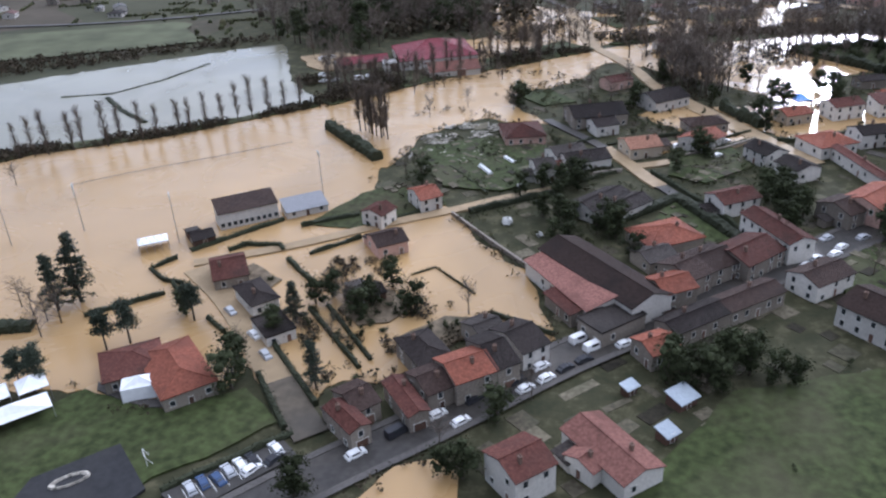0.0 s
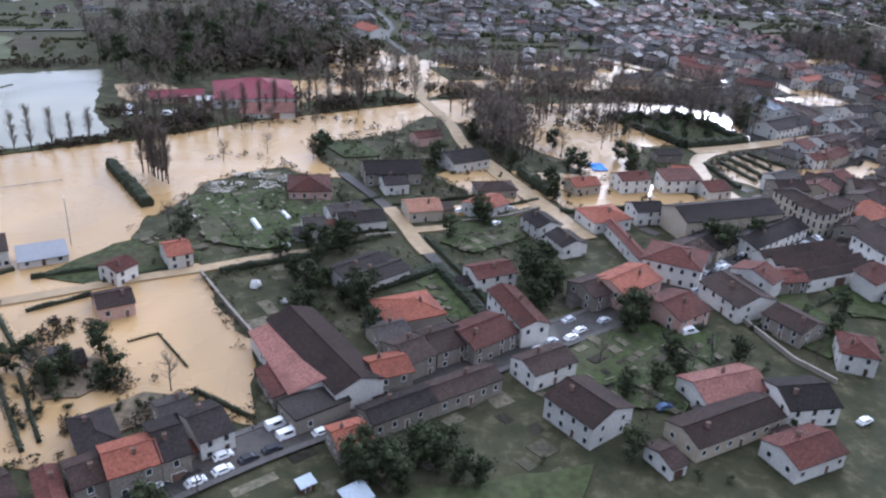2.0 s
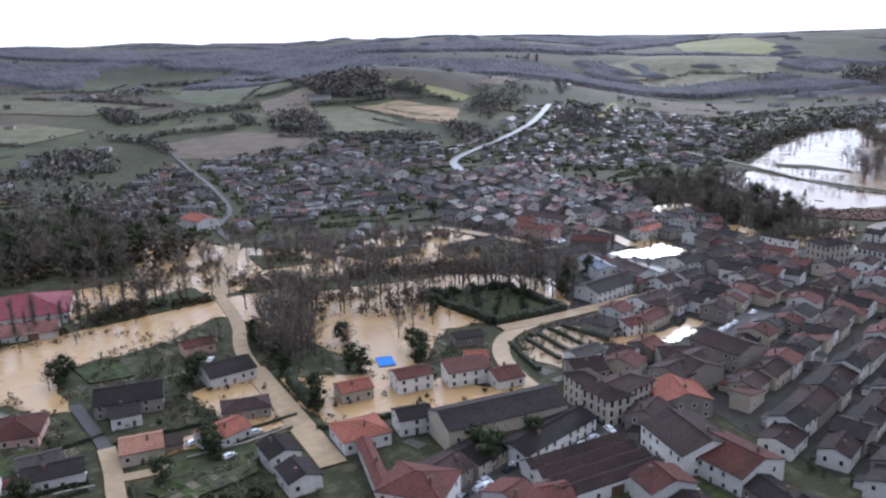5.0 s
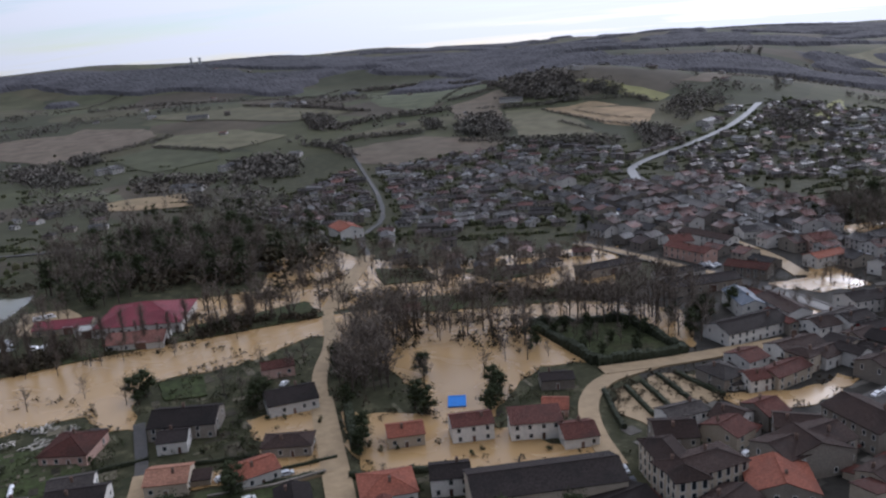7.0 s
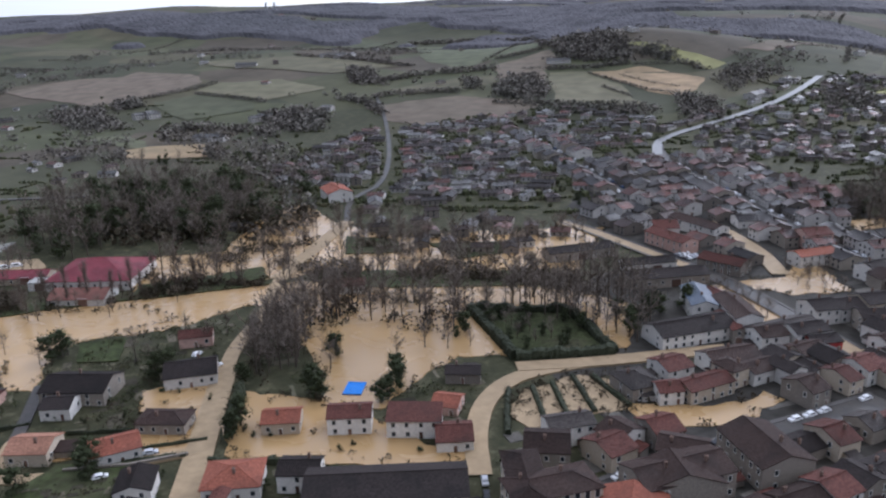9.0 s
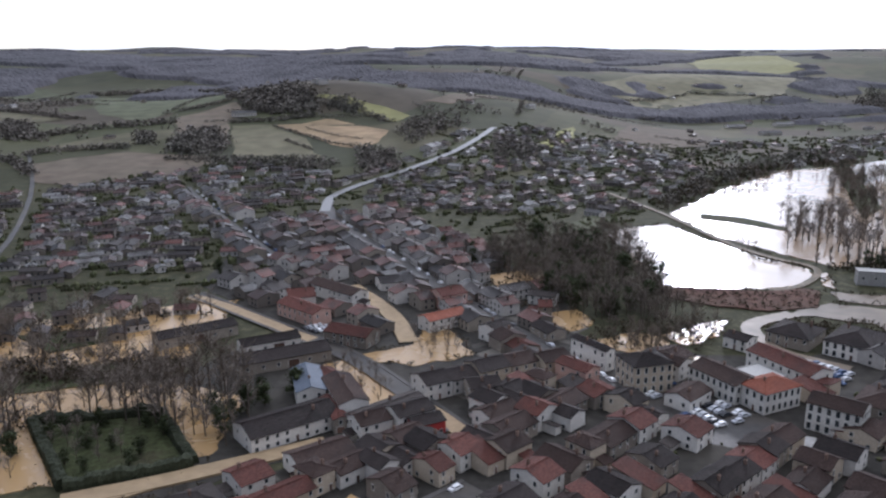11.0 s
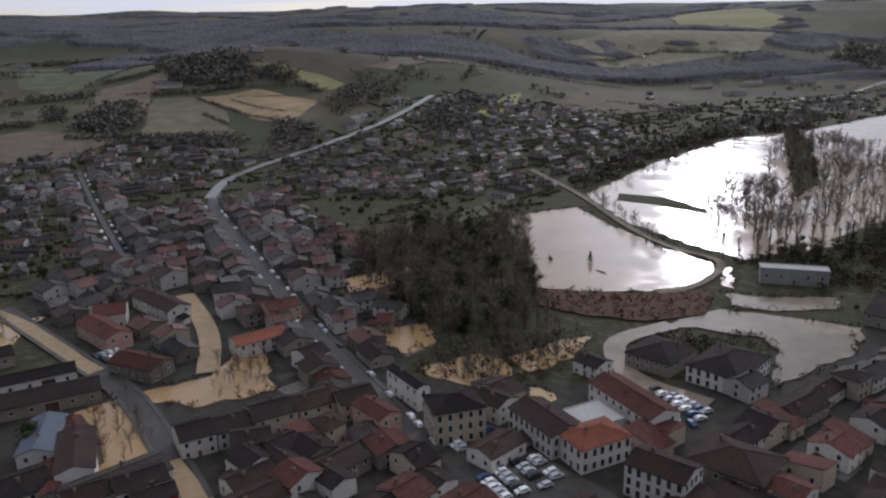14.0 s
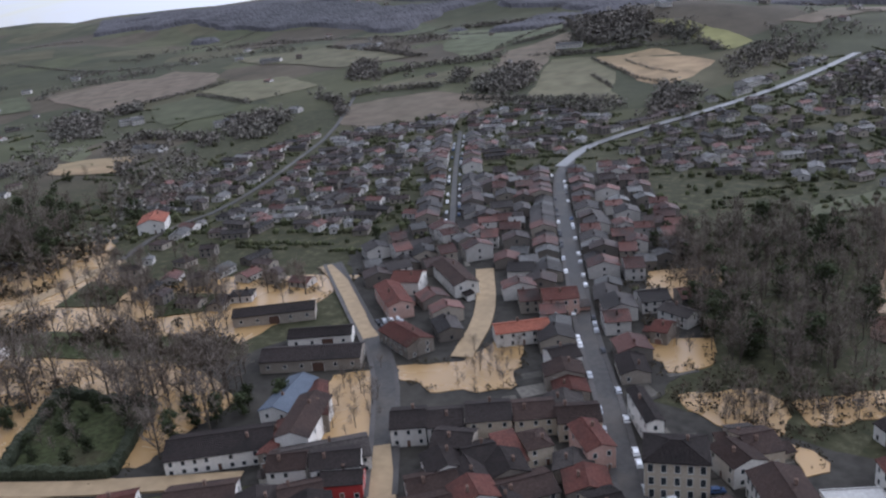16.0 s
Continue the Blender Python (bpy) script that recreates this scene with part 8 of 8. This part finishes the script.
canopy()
lines = []
for _ in range(45):
    px, py, w = frng.uniform(-1800, 1900), frng.uniform(980, 1700), frng.choice((0.1, 0.3, 1.4, -0.2)) + frng.uniform(-0.2, 0.2)
    ln = frng.uniform(80, 320)
    lines += line_of([(px, py), (px + ln * math.cos(w), py + ln * math.sin(w))], 2.6, 2.2, 4.2, 1.0)
HEDGES = [
    ([(-238, 1040), (-205, 1088), (-160, 1108), (-118, 1134)], 4, 8, 5), ([(-205, 949), (-183, 975), (-150, 985), (-118, 991)], 4, 7, 3),
    ([(-139, 1199), (-111, 1220), (-73, 1241)], 3, 5, 2), ([(-399, 1520), (-331, 1540), (-237, 1522), (-176, 1540)], 5, 9, 5),
    ([(6, 1107), (55, 1058), (88, 1019), (126, 997)], 1.8, 3.6, 1.2), ([(37, 1033), (77, 982)], 1.8, 3.6, 1.2), ([(45, 1100), (84, 1062), (120, 1040)], 1.2, 2.6, 1.2),
    ([(-49, 1128), (1, 1131), (47, 1150)], 3, 6, 2.5), ([(-368, 1210), (-298, 1168), (-237, 1150)], 3, 5, 2),
    ([(-507, 920), (-478, 973), (-466, 1023)], 2.5, 4.5, 1.2), ([(-452, 953), (-390, 940), (-329, 921)], 2.5, 4.5, 1.2),
    ([(-247, 945), (-200, 925), (-160, 880)], 4, 8, 4), ([(-351, 776), (-251, 788), (-220, 760)], 5, 9, 6), ([(-60, 940), (20, 938), (96, 940)], 3, 6, 4),
    ([(60, 1205), (105, 1168), (140, 1130)], 3, 6, 4), ([(-120, 1330), (-81, 1254), (-60, 1235)], 3, 6, 3), ([(-260, 1150), (-330, 1195), (-480, 1245)], 3, 6, 3),
]
for line, lo, hi, wide in HEDGES:
    lines += line_of(line, 1.6, lo, hi, wide * 0.7)
lines += line_of([(491, 1472), (625, 1497)], 2.5, 3, 6)
lines += line_of([(468, 1645), (657, 1801), (834, 1714)], 2.5, 3, 6)
lines += line_of([(782, 1657), (906, 1575)], 2.5, 3, 6)
lines += patch([(-365, 753), (-250, 742), (-113, 670), (-59, 591), (-76, 556), (-170, 620)], 160, 4, 9)
lines += patch([(-410, 690), (-360, 739), (-257, 613), (-290, 589)], 60, 3, 7)
lines += patch([(-152, 425), (-167, 493), (-48, 539), (-22, 486), (-48, 441), (-101, 430)], 160, 5, 9)
lines += patch([(-308, 346), (-255, 374), (-211, 404), (-166, 424), (-174, 438), (-217, 421), (-271, 402), (-332, 378)], 420, 1.5, 3.6)
lines += patch([(390, 764), (448, 854), (541, 966), (641, 1033), (677, 1139), (529, 1023), (417, 861), (379, 795)], 330, 3, 7)
# Small woods on the slopes and loose trees about the farms.
GROVES = [
    ([(-69, 1247), (-44, 1270), (-10, 1272), (36, 1232), (46, 1180), (20, 1155), (-35, 1170), (-50, 1193)], 620, 5, 10),
    ([(-86, 1014), (-76, 1068), (-55, 1078), (-27, 1032), (-14, 973), (-28, 957), (-72, 984)], 340, 5, 9),
    ([(-138, 1060), (-117, 1062), (-96, 1003), (-115, 1006)], 70, 4, 8), ([(-330, 1124), (-284, 1107), (-230, 1028), (-272, 1028)], 190, 5, 9),
    ([(122, 985), (162, 975), (170, 899), (135, 900)], 190, 4, 8), ([(47, 1215), (72, 1227), (98, 1200), (90, 1152), (57, 1179)], 110, 4, 7),
    ([(-570, 837), (-522, 863), (-399, 767), (-462, 759)], 300, 5, 9), ([(-528, 888), (-512, 915), (-465, 882), (-492, 865)], 90, 5, 9),
    ([(-290, 852), (-260, 884), (-215, 866), (-192, 793), (-238, 801)], 260, 5, 10), ([(893, 1630), (1012, 1834), (1126, 1802), (1029, 1572), (936, 1523)], 500, 6, 10),
    ([(-15, 940), (60, 935), (110, 925), (100, 890), (0, 905)], 150, 3, 7), ([(170, 1010), (205, 1080), (235, 1150), (190, 1180), (150, 1100)], 160, 4, 8),
    ([(255, 960), (300, 960), (310, 1040), (270, 1060)], 120, 4, 8), ([(-60, 1640), (70, 1620), (80, 1580), (-70, 1600)], 110, 5, 9),
]
for poly, n, lo, hi in GROVES:
    cx, cy = sum(p[0] for p in poly) / len(poly), sum(p[1] for p in poly) / len(poly)
    for x, y, size in patch(poly, n, lo, hi):
        far = frng.gauss(0.98, 0.16)
        lines.append((cx + (x - cx) * far, cy + (y - cy) * far, size))
for (x0, x1, y0, y1), n in (((-950, -60, 600, 1420), 5200), ((150, 1050, 960, 1760), 4200), ((-300, 150, 1250, 1700), 1500)):
    for _ in range(n):
        x, y = frng.uniform(x0, x1), frng.uniform(y0, y1)
        thick = noise.noise((x * 0.0075, y * 0.011, 2.2)) + 0.5 * noise.noise((x * 0.03, y * 0.03, 7.7))
        if thick > 0.3 and not any(inside(x, y, p) for p in FIELDS) and min(near_line(x, y, r) for r in ROADS) > 9 and dry(x, y):
            lines.append((x, y, frng.uniform(3.0, 7.5)))
MEADOW = [(-390, 454), (-247, 487), (-214, 418), (-269, 398), (-328, 373)]
lines = [q for q in lines if not inside(q[0], q[1], MEADOW)]
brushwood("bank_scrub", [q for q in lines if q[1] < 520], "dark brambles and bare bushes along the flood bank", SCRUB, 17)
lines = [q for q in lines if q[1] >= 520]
brushwood("hedgerows", lines, "hedgerows and copses between the fields, haze in their colour", HAZED_COPSE, 2, 15)

# Greenery between the houses of the town and the village.
clumps = []
VILLAGE_PLOTS = [
    ([(-131, 502), (130, 560), (148, 798), (114, 905), (13, 932), (-160, 807)], 520, 420, 20),
    ([(148, 798), (182, 739), (345, 722), (462, 820), (473, 1119), (311, 1177), (213, 1076)], 420, 330, 40),
    ([(-469, 469), (-140, 478), (-159, 795), (-587, 930)], 90, 60, 15),
    ([(248, 542), (356, 597), (345, 733), (193, 751)], 120, 40, -62),
    ([(461, 418), (664, 416), (687, 634), (544, 571), (461, 539)], 200, 50, 30),
    ([(462, 820), (733, 1069), (938, 1283), (674, 1304), (462, 1120)], 240, 110, 35),
    ([(-323, 400), (-150, 440), (-149, 499), (-415, 480)], 60, 20, 10),
    ([(177, 208), (440, 385), (440, 462), (217, 374)], 120, 0, 0),
    ([(-67, 102), (182, 266), (138, 321), (-41, 275)], 160, 0, 0),
]


def planted(x, y):
    return free_of_houses(x, y, 0.85) and min(near_line(x, y, r) for r in ROADS) > 4.5 and dry(x, y)


for poly, n, hedges, turn in VILLAGE_PLOTS:
    near = hedges == 0
    for x, y, size in patch(poly, n, 0.7 if near else 1.8, 1.9 if near else 4.6):
        if planted(x, y):
            clumps.append((x, y, size))
    for x, y, run in patch(poly, hedges, 8, 34) if hedges else ():
        w = radians(turn + frng.choice((0, 0, 90)) + frng.uniform(-10, 10))
        for hx, hy, size in line_of([(x, y), (x + run * math.cos(w), y + run * math.sin(w))], 1.7, 1.1, 2.4, 0.3):
            if planted(hx, hy):
                clumps.append((hx, hy, size))
clumps = [q for q in clumps if not inside(q[0], q[1], MEADOW)]
brushwood("garden_shrubs", [q for q in clumps if q[1] < 330], "low winter shrubs in the gardens", GREENERY, 5, 14)
clumps = [q for q in clumps if q[1] >= 330]
thicket("garden_greenery", clumps, "hedges, shrubs and small trees between the houses", GREENERY, 4, 5, ((1.0, -0.1), (0.95, 0.6)))


def plots(name, polys, n, lo, hi, mat, label, z):
    """Dug beds, paths and paved yards: low slabs of many tones laid square to the streets."""
    rr = random.Random(len(name) * 7)
    s = Shape()
    done = []
    for poly in polys:
        xs, ys = [p[0] for p in poly], [p[1] for p in poly]
        for _ in range(n):
            x, y = rr.uniform(min(xs), max(xs)), rr.uniform(min(ys), max(ys))
            l, d = rr.uniform(lo, hi), rr.uniform(lo * 0.4, hi * 0.6)
            if not inside(x, y, poly) or any(inside(x, y, w) for w in FLOODED) or min(near_line(x, y, r) for r in ROADS) < 5 + l / 2 or any(math.hypot(x - a, y - b) < (l + c) * 0.5 for a, b, c in done):
                continue
            done.append((x, y, l))
            w = radians(43 + rr.choice((0, 90)) + rr.uniform(-6, 6))
            c, k = math.cos(w), math.sin(w)
            top = z + rr.uniform(0, 0.12)
            s.slab([(x + u * l * c - v * d * k, y + u * l * k + v * d * c, top) for u, v in ((-0.5, -0.5), (0.5, -0.5), (0.5, 0.5), (-0.5, 0.5))], 0.4)
    tagged(new(name, s.mesh(name, mat)), label, "garden", kind="stuff")


plots("garden_beds", [[(-48, 102), (-48, 126), (-25, 147), (0, 140), (87, 198), (101, 247), (-5, 361), (-32, 298), (-61, 245), (-63, 222), (-34, 203), (-58, 187), (-81, 193)], [(-20, 110), (87, 198), (57, 96), (-20, 88)], [(-5, 230), (-70, 292), (-18, 286), (-31, 321), (18, 366), (130, 344), (131, 298), (76, 249)]], 420, 3, 10, PLOT, "dug garden beds and grass strips between the houses", 0.05)
ALLOTMENTS = [[(-58, 257), (-27, 273), (-2, 259), (-7, 236), (-21, 221), (-40, 224)], [(-77, 193), (-66, 217), (-56, 225), (-40, 221), (-37, 210), (-59, 191)], [(24, 202), (33, 216), (47, 193), (36, 185)], [(34, 256), (55, 265), (60, 246), (43, 231), (32, 237)], [(67, 175), (78, 188), (93, 197), (111, 193), (104, 172), (94, 156), (78, 157), (68, 164)]]
plots("allotments", ALLOTMENTS, 240, 1.0, 5.0, PLOT, "dug allotment beds and cold frames in the grass", 0.84)
plots("yards", [[(182, 409), (111, 568), (147, 725), (258, 528), (333, 475), (364, 437), (464, 456), (425, 392)], [(76, 249), (131, 298), (238, 448), (210, 282)]], 420, 4, 12, YARD, "pale paved yards and paths between the houses", 0.10)
tufts = []
for poly in [[(-48, 102), (-48, 126), (-25, 147), (0, 140), (87, 198), (101, 247), (-5, 361), (-32, 298), (-61, 245), (-63, 222), (-34, 203), (-58, 187), (-81, 193)], [(-5, 230), (-70, 292), (-18, 286), (-31, 321), (18, 366), (130, 344), (131, 298), (76, 249)]]:
    for x, y, size in patch(poly, 3400, 0.4, 1.7):
        if min(near_line(x, y, r) for r in ROADS) > 5 and dry(x, y) and noise.noise((x * 0.09, y * 0.09, 5.0)) > 0.0:
            tufts.append((x, y, size))
brushwood("undergrowth", tufts, "weeds, brambles and small winter shrubs in the gardens", GREENERY, 9, 12)

scrub = []
for poly, n in (([(-73, 168), (-68, 176), (-56, 180), (-40, 163), (-26, 151), (-16, 140), (-22, 128), (-33, 120), (-43, 111), (-55, 125), (-67, 143)], 2600), ([(11, 319), (49, 305), (64, 275), (28, 256), (18, 278), (-7, 292), (-14, 314)], 450), ([(54, 310), (88, 313), (105, 314), (131, 298), (137, 289), (78, 274)], 220)):
    for x, y, size in patch(poly, n, 0.5, 1.5):
        if noise.noise((x * 0.11, y * 0.11, 9.0)) + 0.5 * noise.noise((x * 0.3, y * 0.3, 2.0)) > 0.16 and min(near_line(x, y, r) for r in ROADS) > 4.5 and free_of_houses(x, y, 0.9):
            scrub.append((x, y, size))
for poly in FLOODED:
    # Bushes and weeds along the edges of the flood, none on the open lakes' far shores.
    cx, cy = sum(p[0] for p in poly) / len(poly), sum(p[1] for p in poly) / len(poly)
    if cy > 620 or cx < -150:
        continue
    for x, y, w in along(poly + poly[:1], 1.6):
        x, y = x + frng.gauss(0, 1.3), y + frng.gauss(0, 1.3)
        if noise.noise((x * 0.09, y * 0.09, 3.0)) > -0.08 and free_of_houses(x, y, 0.85) and min(near_line(x, y, r) for r in ROADS) > 4.5:
            scrub.append((x, y, frng.uniform(0.6, 2.0)))
for poly, n, hi in (([(286, 474), (300, 500), (345, 512), (352, 492), (330, 466)], 260, 2.6), ([(337, 559), (386, 551), (407, 557), (413, 553), (402, 527), (378, 521), (355, 528), (337, 540)], 380, 1.9), ([(366, 492), (372, 508), (396, 508), (404, 492), (388, 486)], 120, 2.6), ([(240, 545), (262, 520), (300, 530), (262, 600)], 160, 3.0), ([(448, 556), (520, 548), (540, 610), (480, 600)], 200, 3.2)):
    for x, y, size in patch(poly, n, 0.7, hi):
        if free_of_houses(x, y, 0.9) and min(near_line(x, y, r) for r in ROADS) > 4.0:
            scrub.append((x, y, size))
BANKS = [
    ([(-114, 318), (-72, 356), (-22, 392), (6, 410), (10, 401), (-17, 381), (-65, 345), (-102, 308)], 1500, 0.8, 3.2),
    ([(14, 418), (49, 435), (105, 449), (133, 456), (138, 436), (102, 433), (52, 424), (18, 411)], 1100, 0.8, 3.0),
    ([(-228, 239), (-208, 255), (-161, 276), (-110, 315), (-107, 307), (-158, 268), (-203, 245), (-219, 229)], 1300, 0.8, 2.6),
    ([(-132, 348), (-106, 320), (-72, 346), (-84, 356), (-112, 356)], 520, 1.0, 3.4),
    ([(-75, 416), (-42, 437), (-58, 494), (-52, 530), (-14, 500), (25, 485), (93, 516), (130, 528), (131, 456), (96, 444), (16, 418), (8, 410), (-14, 389), (-42, 372)], 3600, 0.9, 3.4),
    ([(26, 395), (57, 409), (102, 409), (106, 366), (64, 375), (50, 330), (66, 312), (44, 318), (30, 350)], 600, 0.9, 2.8),
    ([(432, 596), (450, 604), (492, 622), (558, 680), (624, 720), (602, 661), (545, 610), (536, 570), (505, 545), (462, 548), (440, 560), (470, 575)], 1500, 0.9, 3.6),
    ([(380, 748), (440, 846), (530, 955), (622, 1000), (640, 1030), (520, 975), (425, 865), (372, 770)], 900, 1.5, 5.0),
    ([(404, 612), (424, 596), (426, 603), (396, 664), (382, 738), (352, 824), (348, 820), (377, 740), (390, 662)], 500, 0.7, 2.2),
    ([(385, 520), (404, 512), (420, 504), (420, 490), (396, 492), (380, 508)], 160, 0.7, 2.2),
    ([(133, 345), (140, 352), (168, 368), (178, 350), (160, 332), (142, 318)], 260, 0.6, 1.7),
]
for poly, n, lo, hi in BANKS:
    for x, y, size in patch(poly, n, lo, hi):
        if noise.noise((x * 0.05, y * 0.05, 1.0)) + 0.4 * noise.noise((x * 0.2, y * 0.2, 6.0)) > (0.24 if n > 3000 else -0.15) and free_of_houses(x, y, 0.85) and min(near_line(x, y, r) for r in ROADS) > 4.5:
            scrub.append((x, y, size))
brushwood("flooded_scrub", scrub, "brown bushes and dead weeds poking out of the flood", SCRUB, 13, 14)
